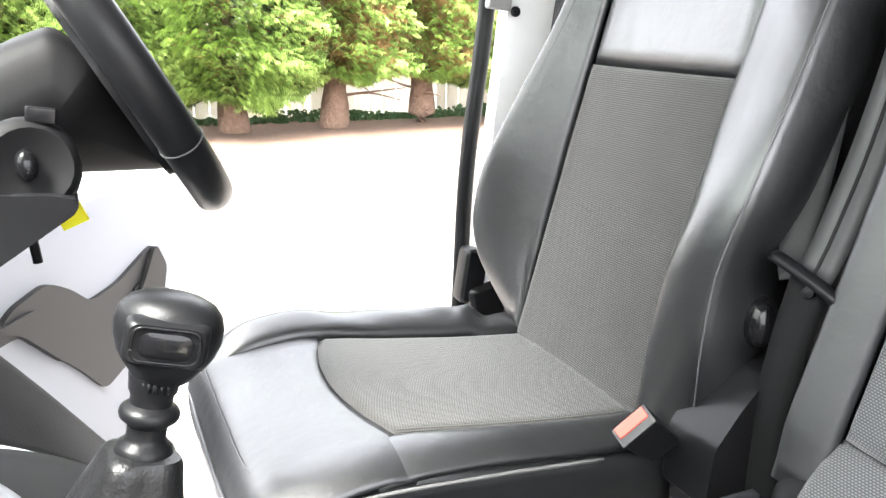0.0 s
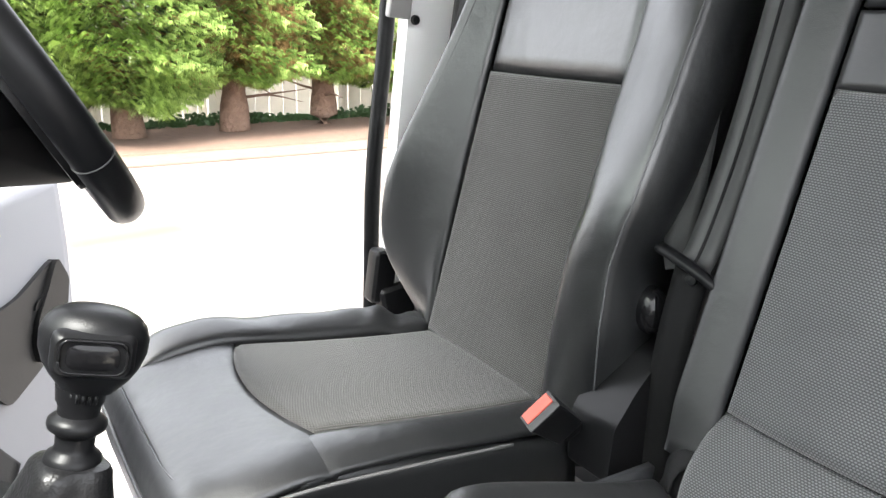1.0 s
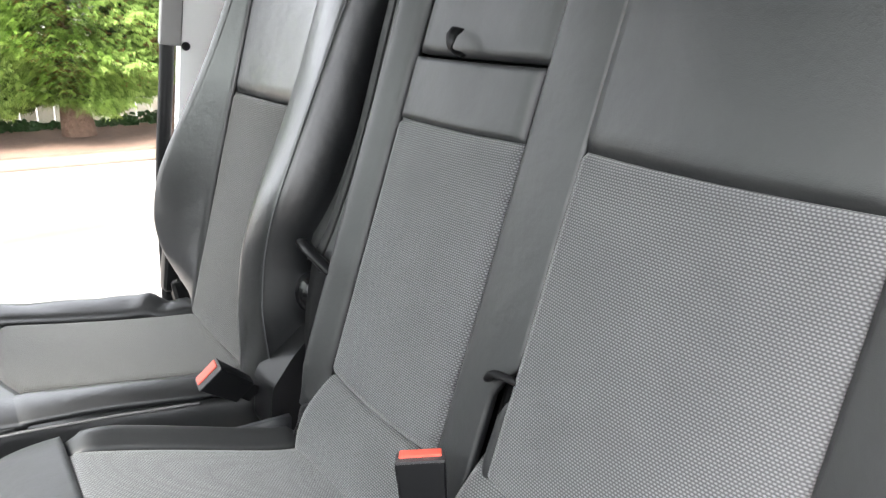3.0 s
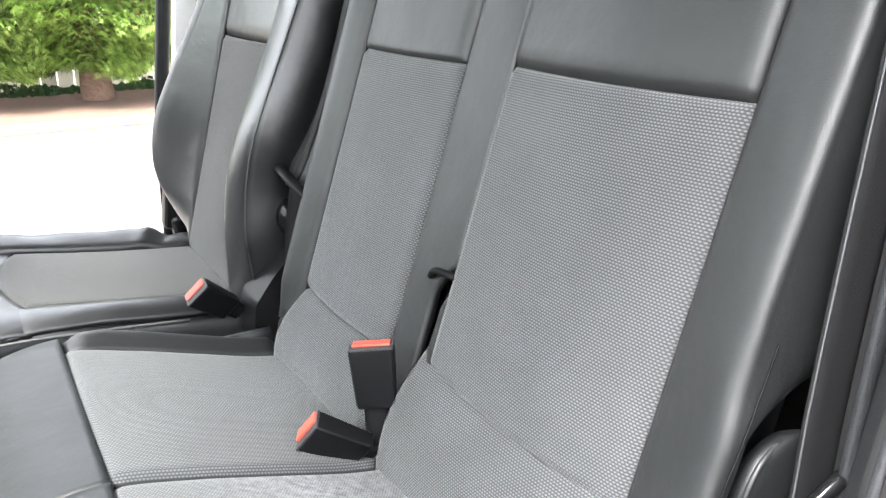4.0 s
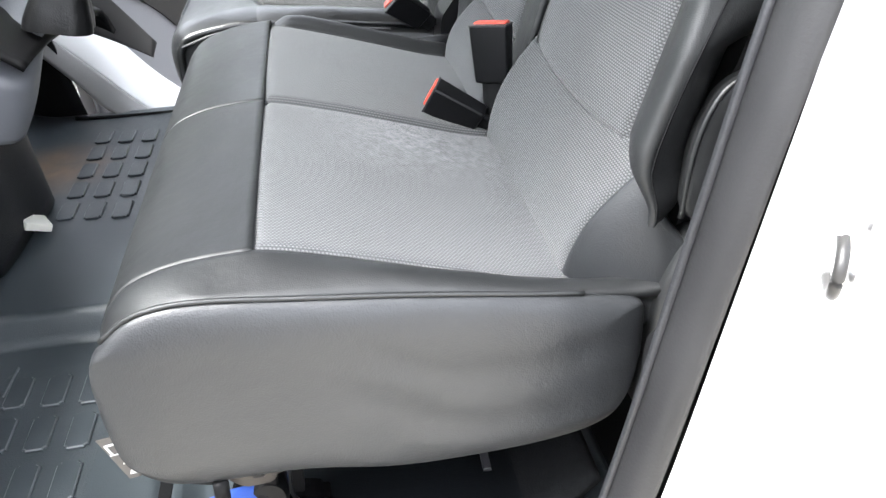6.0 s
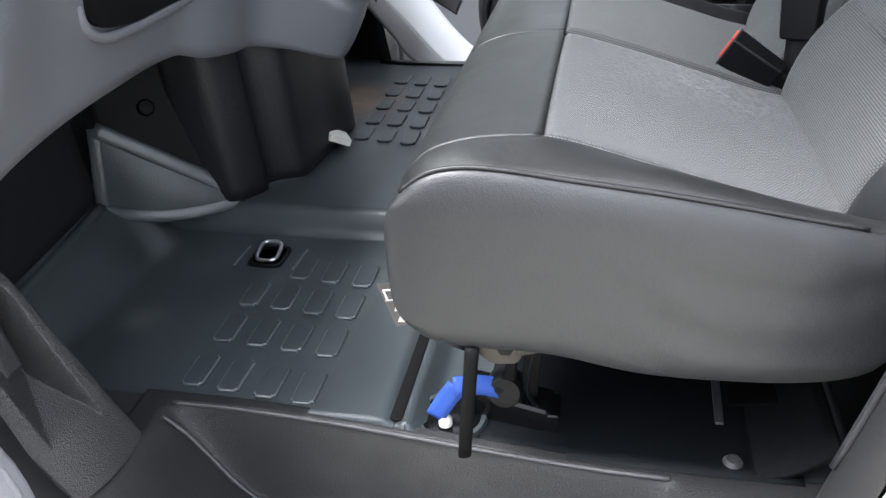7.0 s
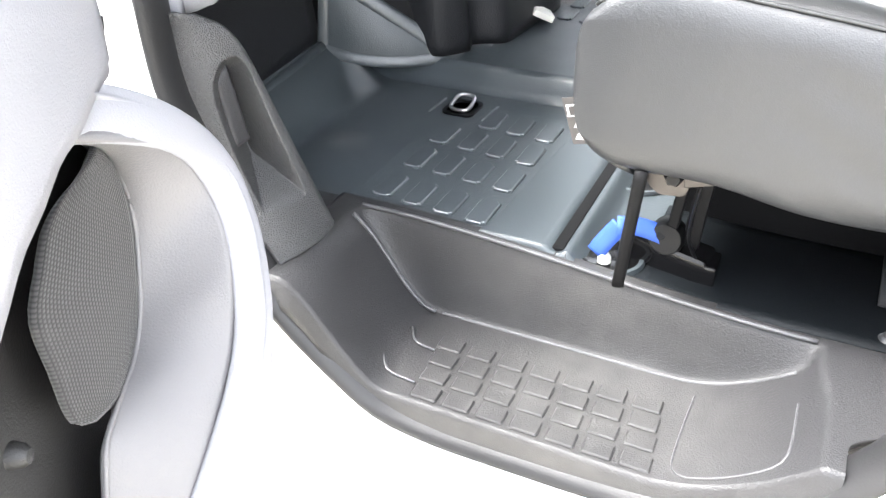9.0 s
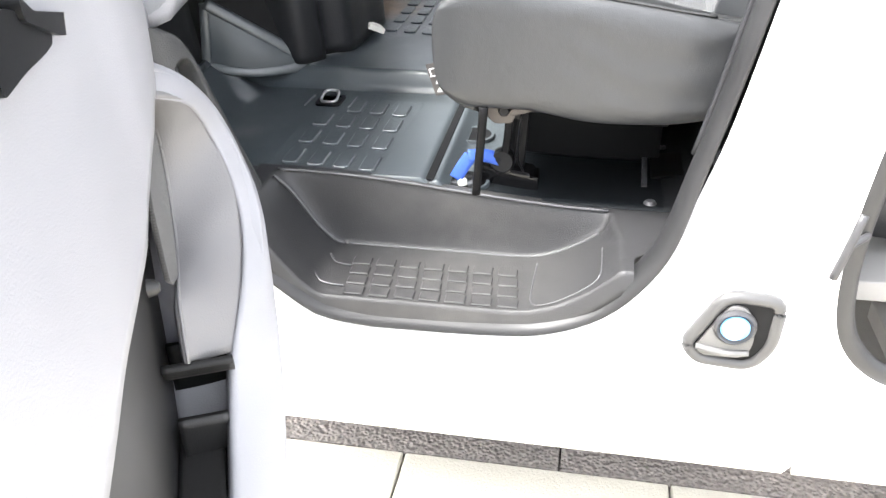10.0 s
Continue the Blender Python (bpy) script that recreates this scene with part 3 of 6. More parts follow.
sheet("far_bolster", far_bolster, 30, 10, VINYL, bench, sink=0.004, roll=0.01, seams="b")
sheet("far_side", lambda u, v: (0.24 + 0.46 * u, 0.702 + 0.006 * math.sin(math.pi * v), 0.80 + 0.17 * v), 12, 6, VINYL_SIDE, bench, flip=True)
# underside pan
box("seat_pan", (0.44, 0.86, 0.05), pose(0.49, 0.24, 0.80), BLACK, bench, bevel=0.01)


# lower back rolls
def roll(y0, y1, top):
    def f(u, v):
        z0, z1 = 0.930, top
        x0, x1 = 0.678, back_x(top) + 0.012
        x = x0 + (x1 - x0) * v - 0.020 * math.sin(math.pi * v)
        z = z0 + (z1 - z0) * v + 0.006 * math.sin(math.pi * v)
        return (x, y0 + (y1 - y0) * u, z)
    return f


sheet("lower_back_cloth", lambda u, v: tuple(Vector(roll(0.252, -0.144 - 0.048 * v, 1.105)(u, v))), 40, 20, CLOTH, bench, "grey woven cloth", sink=0.004, roll=0.012)
LC, LD = Vector((0.781, -0.218, 1.040)), Vector((0.757, -0.214, 0.962))


def lower_corner(u, v):
    v = -0.45 + 1.33 * v
    edge = Vector(roll(0.252, -0.144 - 0.048 * v, 1.105)(1.0, v)) + Vector((0.001, 0.002, 0))
    p = edge.lerp(LD.lerp(LC, v), u)
    turn = sstep(0.72, 1.0, u)
    p += Vector((0.014, -0.006, -0.010)) * turn * turn
    return p + Vector((-0.6, -0.3, 0.5)) * 0.011 * math.sin(math.pi * u) - Vector((0, 0, 0.022)) * max(0.0, u) ** 3 * max(0.0, v) ** 3


sheet("lower_back_vinyl", lower_corner, 18, 18, VINYL_SIDE, bench, sink=0.002, roll=0.006, seams="lr")
sheet("lower_back_cloth", roll(0.640, 0.30, 1.062), 40, 16, CLOTH, bench, "grey woven cloth", sink=0.008, roll=0.016)


def back_panel(y0, y1, z0, z1, bulge=0.012, shift=0.0):
    def f(u, v):
        z = z0 + (z1 - z0) * v
        return (back_x(z) - bulge * (1 - (2 * u - 1) ** 2) - shift, y0 + (y1 - y0) * u, z)
    return f


sheet("back_insert", back_panel(0.222, -0.128, 1.085, 1.458, 0.012), 48, 48, CLOTH, bench, "grey woven cloth", sink=0.006, roll=0.014, seams="rtb")
sheet("back_top", back_panel(0.222, -0.128, 1.458, 1.78, 0.014), 30, 24, VINYL, bench, sink=0.006, roll=0.02, seams="rb")


def edge_roll(y0, y1, z0, z1, fwd, turn=0.11):
    """A vinyl edge that bulges forward and turns back round the side."""
    def f(u, v):
        z = z0 + (z1 - z0) * v
        s = 1 if y1 > y0 else -1
        a = u * 1.25
        y = y0 + (y1 - y0) * min(1.0, math.sin(min(a, 1.0) * math.pi / 2) ** 0.8)
        x = back_x(z) - fwd * (0.25 + 0.75 * sstep(z0, z0 + 0.08, z)) * math.sin(math.pi * min(a, 1.0)) + turn * sstep(0.5, 1.0, u) * (1.0 if u > 0.5 else 0)
        return (x, y + s * 0.0, z)
    return f


def outer_back_edge(u, v):
    """The outer bolster of the back: full above, pinched in at a fold above the hinge cover."""
    z = 1.047 + 0.733 * v ** 1.6
    fold = sstep(1.205, 1.262, z)
    low_in = 1 - sstep(1.043, 1.104, z)
    tip = math.sqrt(sstep(1.040, 1.085, z))
    inner = 0.088 * low_in
    w = 0.104 - 0.006 * fold - inner
    fwd = 0.040 * (0.35 + 0.65 * sstep(1.055, 1.13, z)) - 0.006 * sstep(1.3, 1.6, z)
    if u < 0.55:
        a = u / 0.55
        x = -fwd * math.sin(math.pi * (0.08 + 0.72 * a)) + fwd * math.sin(math.pi * 0.08) * (1 - a)
        y = w * math.sin(a * math.pi / 2) ** 0.85
    else:
        a = (u - 0.55) / 0.45
        x = -fwd * math.sin(math.pi * 0.80) + (0.045 + 0.13 * fold) * tip * a ** 1.2
        y = w + 0.006 * math.sin(math.pi * min(1, 1.5 * a)) * fold - 0.028 * a * a * (1 - fold) * tip
    crease = 0.0022 * math.sin(30 * z + 9 * u) * (1 - sstep(1.25, 1.4, z)) * sstep(0.35, 0.7, u)
    return (back_x(z) + x + 0.016 * low_in, -0.129 - inner - y + crease, z)


sheet("back_edge", outer_back_edge, 44, 80, VINYL, bench, thick=0.003, sink=0.003, roll=0.010, seams="l", flip=False)
tube("stitching", [Vector(outer_back_edge(0.60, v)) + Vector((-0.0008, -0.0012, 0)) for v in (0.06, 0.12, 0.2, 0.3, 0.4, 0.5)], 0.0009, MATT, bench, "dark seam thread", sides=5, n=30)
sheet("back_edge", lambda u, v: (back_x(1.0 + 0.78 * v) + 0.003 * (2 * u - 1) ** 2 - 0.003, 0.325 - (0.102 - 0.034 * (1 - sstep(1.188, 1.205, 1.0 + 0.78 * v))) * u, 1.0 + 0.78 * v), 16, 36, VINYL, bench, sink=0.003, roll=0.010, seams="l")
sheet("middle_back_insert", back_panel(0.630, 0.326, 1.064, 1.452, 0.010), 40, 40, CLOTH, bench, "grey woven cloth", sink=0.008, roll=0.014)
sheet("middle_back_flap", back_panel(0.628, 0.328, 1.453, 1.541, 0.010, 0.002), 24, 24, VINYL, bench, sink=0.006, roll=0.008)
sheet("middle_back_top", back_panel(0.632, 0.322, 1.546, 1.78, 0.010, -0.004), 24, 40, VINYL, bench, sink=0.008, roll=0.010)
sheet("back_edge", edge_roll(0.632, 0.700, 0.99, 1.78, 0.018), 20, 36, VINYL, bench, sink=0.006, roll=0.012, seams="l", flip=True)
box("back_shell", (0.05, 0.88, 0.86), pose(0.0, 0, 0) @ Matrix.Translation((back_x(1.38) + 0.075, 0.245, 1.38)) @ pose(0, 0, 0, 0, 18, 0), BLACK, bench, bevel=0.02)
strap("pull_loop", [(0.893, 0.507, 1.582), (0.878, 0.500, 1.572), (0.872, 0.490, 1.556), (0.880, 0.476, 1.546)], 0.018, (0.2, 1, 0.5), MATT, bench, "black pull loop")
# arm rest slot and pivot
tube("armrest_pivot", [(0.778, 0.262, 1.192), (0.776, 0.250, 1.203), (0.780, 0.236, 1.204), (0.792, 0.222, 1.198)], 0.0065, MATT, bench, sides=10, n=16, flat=0.7)
sheet("armrest_slot", lambda u, v: (back_x(0.99 + 0.215 * v) + 0.028, 0.264 - 0.050 * u, 0.99 + 0.215 * v), 8, 12, MATT, bench, flip=False)
sheet("armrest_tongue", lambda u, v: (back_x(0.99 + 0.190 * v) + 0.012 - 0.012 * math.sin(math.pi * (0.15 + 0.6 * u)), 0.250 - 0.034 * u, 0.99 + 0.190 * v - 0.030 * (1 - u) ** 2 * v), 10, 16, VINYL, bench, "smooth dark grey armrest end", sink=0.004, roll=0.008)
# outer hinge cover and skirt: padded shells
def dome(name, outline, y0, y1, material, parent, label="", rings=((1.0, 0.0), (1.0, 0.62), (0.975, 0.84), (0.91, 0.95), (0.70, 1.0), (0.25, 1.01))):
    """A padded shell over an x, z outline, bulging from y0 out to y1."""
    n = len(outline)
    cx, cz = sum(p[0] for p in outline) / n, sum(p[1] for p in outline) / n
    verts, faces = [], []
    for k, f in rings:
        verts += [(cx + (x - cx) * k, y0 + (y1 - y0) * f, cz + (z - cz) * k) for x, z in outline]
    for r in range(len(rings) - 1):
        for i in range(n):
            j = (i + 1) % n
            faces.append((r * n + i, r * n + j, (r + 1) * n + j, (r + 1) * n + i))
    faces.append(tuple(range(n - 1, -1, -1)))
    faces.append(tuple(range((len(rings) - 1) * n, len(rings) * n)))
    return link_mesh(name, verts, faces, material, parent, label)


dome("hinge_cover", rounded([(0.772, 1.048), (0.776, 1.132), (0.797, 1.180), (0.832, 1.194), (0.89, 1.18), (0.90, 1.05), (0.83, 1.035)], 0.03), -0.216, -0.234, VINYL, bench)
dome("rear_skirt", rounded([(0.762, 0.965), (0.787, 1.030), (0.842, 1.022), (0.85, 0.90), (0.81, 0.80), (0.745, 0.80)], 0.025), -0.18, -0.230, VINYL, bench)
tube("flap_piping", [(0.774, -0.228, 1.050), (0.779, -0.232, 1.13), (0.799, -0.231, 1.176), (0.832, -0.226, 1.190)], 0.003, VINYL, bench, sides=6, n=24)


def buckle(parent, base, tip, across, button, width=0.06, depth=0.03, label=""):
    """A seat belt buckle on its stalk: base, tip, and the direction of its width."""
    b, t = Vector(base), Vector(tip)
    up = (t - b).normalized()
    w = Vector(across)
    w = (w - up * w.dot(up)).normalized()
    dpt = up.cross(w)
    m = Matrix((w, dpt, up)).transposed().to_4x4()
    length = 0.085
    m = Matrix.Translation(t - up * length * 0.5) @ m
    body = box("buckle", (width, depth, length), m, BLACK, parent, label or "black belt buckle with a red button", bevel=0.006, shape=lambda c: (c.x * (0.88 if c.z < 0 else 1), c.y * (0.8 if c.z < 0 else 1), c.z))
    box("button", (width * 0.84, depth * 0.56, 0.006), m @ Matrix.Translation((0, depth * 0.16, length / 2 + 0.0005)), button, body, "red release button", bevel=0.002)
    box("button_frame", (width * 0.98, depth * 0.96, 0.003), m @ Matrix.Translation((0, 0, length / 2 - 0.001)), BLACK_ROUGH, body, bevel=0.001)
    strap("stalk", [b, b + (t - b) * 0.3, t - up * length * 0.7], width * 0.6, w, WEBBING_DARK, body, thick=0.004)
    return body


buckle(bench, (0.70, 0.262, 0.955), (0.697, 0.280, 1.105), (0.62, -0.4, 0.1), RED)
buckle(bench, (0.69, 0.262, 0.955), (0.605, 0.287, 1.005), (0.55, -0.45, 0.25), RED)
strap("lap_belt", [(0.695, 0.668, 0.950), (0.708, 0.664, 0.985), (0.716, 0.645, 0.994), (0.700, 0.622, 0.978), (0.684, 0.60, 0.958)], 0.028, (0.5, 0.3, 0.9), WEBBING_DARK, bench)

# ---- driver's seat ----
driver = thing("driver_seat", "black vinyl driver's seat with finely woven cloth panels and creased bolsters", "seat")
DY = 1.113


def dback_x(z):
    return 0.708 + 0.268 * (z - 0.955)


dz = curve1([(0.14, 0.955), (0.2, 0.985), (0.27, 0.999), (0.33, 1.0), (0.45, 0.983), (0.58, 0.966), (0.72, 0.952)])
D_FRONT = spline([(x, 0, z) for x, z in ((0.20, 0.76), (0.165, 0.78), (0.14, 0.83), (0.128, 0.89), (0.132, 0.94), (0.155, 0.972), (0.20, 0.989), (0.26, 0.998), (0.33, 1.0))], 36)


def front_x(y):
    return 0.30 + 0.035 * ((y - DY) / 0.17) ** 2


def d_insert(u, v):
    y = 0.944 + 0.342 * v
    x0 = front_x(y)
    x = x0 + (0.715 - x0) * u
    return (x, y, dz(x) + 0.006 * (1 - (2 * v - 1) ** 2))


sheet("cushion_insert", d_insert, 40, 36, CLOTH_FINE, driver, "finely woven grey cloth", sink=0.006, roll=0.01)


def d_front(u, v):
    y = 0.865 + 0.53 * v
    p = D_FRONT[int(round(u * 36))]
    edge = max(0, 1 - (y - 0.865) / 0.07) ** 2 + max(0, 1 - (1.395 - y) / 0.07) ** 2
    yy = min(1.285, max(0.944, y))
    stretch = (front_x(yy) - 0.33) * sstep(0.5, 1.0, u)
    x = p.x + stretch + 0.03 * edge * (1 - u * u)
    z = p.z + (dz(x) - p.z) * sstep(0.6, 0.95, u) - 0.003 * sstep(0.9, 1.0, u)
    return (x, y, z - 0.02 * edge * sstep(0.3, 0.8, u))


sheet("cushion_front", d_front, 36, 48, VINYL_GLOSS, driver, seams="")


def d_near(u, v):
    x = 0.285 + 0.435 * u
    y = 0.944 - 0.078 * v
    end = front_x(0.944)
    z = dz(x) - 0.006 * (1 - sstep(end - 0.035, end + 0.006, x)) + 0.016 * sstep(end - 0.02, end + 0.14, x) * math.sin(math.pi * v * 0.8) - 0.02 * max(0, 1 - (y - 0.865) / 0.07) ** 2
    return (x, y, z)


sheet("near_bolster", d_near, 30, 14, VINYL_GLOSS, driver, sink=0.004, roll=0.008, seams="b", flip=True)


def d_far(u, v):
    x = 0.15 + 0.57 * u
    y = 1.287 + 0.105 * v
    hump = math.sin(math.pi * min(1.0, v * 0.8)) * (0.026 * sstep(0.13, 0.24, x) - 0.010 * sstep(0.55, 0.72, x))
    sag = (0.004 * math.sin(x * 17.0 - 2.0) + 0.002 * math.sin(x * 41 + 3 * v)) * sstep(0.15, 0.6, v) * sstep(0.25, 0.4, x)
    sag += 0.010 * math.exp(-((x - 0.60 - 0.06 * v) / 0.018) ** 2) * math.sin(math.pi * v) - 0.009 * math.exp(-((x - 0.645 - 0.05 * v) / 0.016) ** 2) * math.sin(math.pi * v)
    return (x, y, dz(x) + 0.004 + hump + sag - 0.03 * v ** 5)


sheet("far_bolster", d_far, 40, 16, VINYL_GLOSS, driver, "black vinyl bolster, creased and slack", sink=0.012, roll=0.02, seams="b")
sheet("side_cover", lambda u, v: (0.145 + 0.57 * u, 0.868 - 0.012 * math.sin(math.pi * v) + 0.02 * (1 - u) ** 4, 0.76 + (dz(0.145 + 0.57 * u) - 0.015 - 0.76) * v), 30, 12, VINYL_GLOSS, driver, sink=0.006, roll=0.012, seams="t")
# Real piping, coloured pale to carry its highlight
tube("piping", [(0.133, 1.385, 0.92), (0.127, 1.25, 0.925), (0.125, 1.10, 0.925), (0.127, 0.98, 0.925), (0.14, 0.90, 0.93), (0.165, 0.866, 0.945), (0.25, 0.862, 0.968), (0.42, 0.860, 0.962), (0.60, 0.862, 0.945)], 0.0028, PIPING_GLINT, driver, "piping with its highlight painted pale", sides=6, n=70)
tube("stitching", [(0.170, 0.905, 0.972), (0.152, 0.99, 0.972), (0.150, 1.10, 0.972), (0.150, 1.24, 0.972), (0.155, 1.37, 0.970)], 0.0012, THREAD, driver, "dark seam thread", sides=5, n=60)
box("seat_box", (0.42, 0.40, 0.16), pose(0.45, DY, 0.72), BLACK_ROUGH, driver, bevel=0.02)


def d_back(z0, z1, y0=0.931, y1=1.295, bulge=0.006):
    def f(u, v):
        z = z0 + (z1 - z0) * v
        return (dback_x(z) - bulge * (1 - (2 * u - 1) ** 2), y1 + (y0 - y1) * u, z)
    return f


sheet("back_insert", d_back(0.95, 1.434), 36, 44, CLOTH_FINE, driver, "finely woven grey cloth", sink=0.006, roll=0.01)
sheet("back_top", d_back(1.436, 1.80), 24, 24, VINYL_GLOSS, driver, sink=0.010, roll=0.02, seams="lrb")
far_w = curve1([(0.86, 0.05), (0.95, 0.080), (1.05, 0.112), (1.15, 0.12), (1.3, 0.10), (1.45, 0.075), (1.6, 0.055), (1.8, 0.04)])
fwd_w = curve1([(0.86, -0.08), (0.95, -0.03), (1.02, 0.02), (1.08, 0.060), (1.15, 0.088), (1.25, 0.100), (1.35, 0.085), (1.5, 0.055), (1.65, 0.036), (1.8, 0.025)])


def d_bolster(s):
    def f(u, v):
        z = 0.87 + 0.93 * v
        w, fw = far_w(z), fwd_w(z)
        y = w * math.sin(min(1.0, u / 0.75) * math.pi / 2)
        x = -fw * math.sin(math.pi * min(1.0, u / 0.75) * 0.62) ** 1.2 * (1 - sstep(0.6, 1.0, u)) + 0.12 * sstep(0.6, 1.0, u)
        base = 1.295 if s > 0 else 0.931
        return (dback_x(z) + x, base + s * y, z)
    return f


sheet("far_bolster", d_bolster(1), 26, 48, VINYL_GLOSS, driver, sink=0.006, roll=0.012, seams="l", flip=True)
# inboard bolster: its crest and its seam, by height (offset from the back's plane, and y)
crest_x = curve1([(0.87, 0.0), (0.95, -0.018), (1.0, -0.03), (1.1, -0.06), (1.2, -0.079), (1.25, -0.082), (1.3, -0.078), (1.35, -0.064), (1.4, -0.048), (1.5, -0.03), (1.8, 0.0)])
crest_y = curve1([(0.87, 0.905), (1.0, 0.900), (1.1, 0.887), (1.2, 0.875), (1.28, 0.862), (1.35, 0.874), (1.4, 0.888), (1.5, 0.895), (1.8, 0.91)])
seam_x = curve1([(0.87, 0.05), (0.95, 0.025), (1.0, 0.0), (1.05, -0.02), (1.1, -0.040), (1.2, -0.060), (1.28, -0.067), (1.35, -0.060), (1.45, -0.041), (1.6, -0.012), (1.8, 0.03)])
seam_y = curve1([(0.87, 0.86), (1.0, 0.835), (1.1, 0.819), (1.2, 0.815), (1.3, 0.798), (1.4, 0.800), (1.5, 0.808), (1.8, 0.83)])


def d_near_back(u, v):
    z = 0.87 + 0.93 * v
    b = dback_x(z)
    c, s = (crest_x(z), crest_y(z)), (seam_x(z), seam_y(z))
    if u < 0.25:
        t = u * 4
        x = 2 * t * (1 - t) * c[0] * 0.95 + t * t * c[0]
        y = 0.931 * (1 - t) ** 2 + 2 * t * (1 - t) * (c[1] + 0.028) + t * t * c[1]
    elif u < 0.5:
        t = u * 4 - 1
        x = c[0] * (1 - t) ** 2 + 2 * t * (1 - t) * ((c[0] + s[0]) / 2 - 0.010) + s[0] * t * t
        y = c[1] + (s[1] - c[1]) * t
    else:
        t = u * 2 - 1
        x = s[0] + 0.20 * t
        y = s[1] - 0.016 * math.sin(math.pi * min(1, t * 1.3)) + 0.04 * t * t
    return (b + x, y, z)


sheet("near_bolster", d_near_back, 32, 48, VINYL_GLOSS, driver, sink=0.006, roll=0.012, seams="l")
box("back_shell", (0.09, 0.48, 0.86), Matrix.Translation((dback_x(1.38) + 0.13, DY, 1.38)) @ pose(0, 0, 0, 0, 15, 0), VINYL_GLOSS, driver, bevel=0.03)
stitch = [Vector(d_near_back(0.5, (z - 0.87) / 0.93)) + Vector((-0.001, -0.0012, 0)) for z in (0.93, 0.98, 1.04, 1.1, 1.15, 1.2, 1.25, 1.3, 1.4, 1.5, 1.6, 1.75)]
tube("stitching", stitch, 0.0013, THREAD, driver, "dark seam thread", sides=5, n=50)

# recline cover, knob and buckle on the inboard side
prism("recliner_cover", rounded([(0.69, 0.90), (0.697, 0.985), (0.735, 1.035), (0.775, 1.075), (0.83, 1.09), (0.87, 1.085), (0.87, 0.90)], 0.012), "y", 0.765, 0.852, BLACK, driver, bevel=0.010, segments=3)
lathe("lumbar_knob", [(0.0, 0.022), (0.016, 0.021), (0.026, 0.014), (0.030, 0.004), (0.031, -0.012), (0.028, -0.03)], pose(0.785, 0.800, 1.135) @ pose(0, 0, 0, 78, 0, -25) @ Matrix.Diagonal((0.8, 1.15, 1, 1)), BLACK_GLOSS, driver, "glossy black lumbar knob", sides=14)
buckle(driver, (0.69, 0.835, 0.95), (0.604, 0.812, 1.018), (0.65, -0.25, 0.62), RED_FADED, width=0.055)

# ---- belt between the seats ----
belt = thing("seat_belt", "grey webbing seat belt hanging between the seats with its tongue", "seat belt")
BELT_LINE = [(0.993, 0.754, 1.784), (0.93, 0.746, 1.591), (0.86, 0.737, 1.376), (0.805, 0.733, 1.246), (0.785, 0.735, 1.21)]
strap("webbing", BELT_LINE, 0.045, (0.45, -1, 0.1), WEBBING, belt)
for off in (-0.009, 0.006):
    strap("stripe", [(x - 0.003 + off * 0.9, y - 0.002 + off * 0.4, z) for x, y, z in BELT_LINE], 0.004, (0.45, -1, 0.1), WEBBING_DARK, belt, "darker woven stripe")
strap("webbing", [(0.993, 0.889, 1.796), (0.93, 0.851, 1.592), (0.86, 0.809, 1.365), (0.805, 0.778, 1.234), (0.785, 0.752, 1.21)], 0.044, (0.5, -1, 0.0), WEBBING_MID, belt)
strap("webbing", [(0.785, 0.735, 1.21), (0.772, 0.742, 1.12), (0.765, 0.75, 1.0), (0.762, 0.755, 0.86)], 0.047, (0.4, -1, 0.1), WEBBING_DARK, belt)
tube("tongue", [(0.765, 0.775, 1.235), (0.765, 0.735, 1.225), (0.775, 0.695, 1.205), (0.79, 0.685, 1.18)], 0.011, BLACK, belt, "black belt tongue", sides=10, flat=0.7)
lathe("stop_button", [(0.0, 0.004), (0.007, 0.003), (0.008, 0.0), (0.008, -0.004)], pose(0.776, 0.728, 1.20) @ pose(0, 0, 0, 0, -80, 25), BLACK, belt, sides=14)
outer_belt = thing("outer_seat_belt", "black seat belt with pale stitched edge at the rear pillar", "seat belt")
BELT_EDGE = [(0.872, -0.246, 1.80), (0.848, -0.248, 1.52), (0.830, -0.250, 1.36), (0.818, -0.251, 1.23), (0.812, -0.252, 1.123), (0.798, -0.252, 1.07), (0.787, -0.252, 0.96), (0.780, -0.252, 0.85)]
strap("webbing", [(x + 0.026, y - 0.006, z) for x, y, z in BELT_EDGE], 0.050, (1, -0.25, 0.0), WEBBING_DARK, outer_belt)
strap("webbing", [(x + 0.050, y - 0.030, z) for x, y, z in BELT_EDGE], 0.050, (1, -0.6, 0.0), WEBBING_DARK, outer_belt, "return run of the belt")
tube("tongue", [(0.800, -0.258, 1.122), (0.803, -0.268, 1.150), (0.815, -0.274, 1.165), (0.838, -0.278, 1.180), (0.86, -0.278, 1.184)], 0.007, BLACK_GLOSS, outer_belt, "black belt tongue", sides=10)
tube("stitched_edge", [(x + 0.002, y - 0.003, z) for x, y, z in BELT_EDGE], 0.0009, THREAD, outer_belt, sides=5, n=60)

# ---- door seal, step and floor ----
SEAL_LINE = spline([(x, 0, z) for x, z in OPEN], 132)


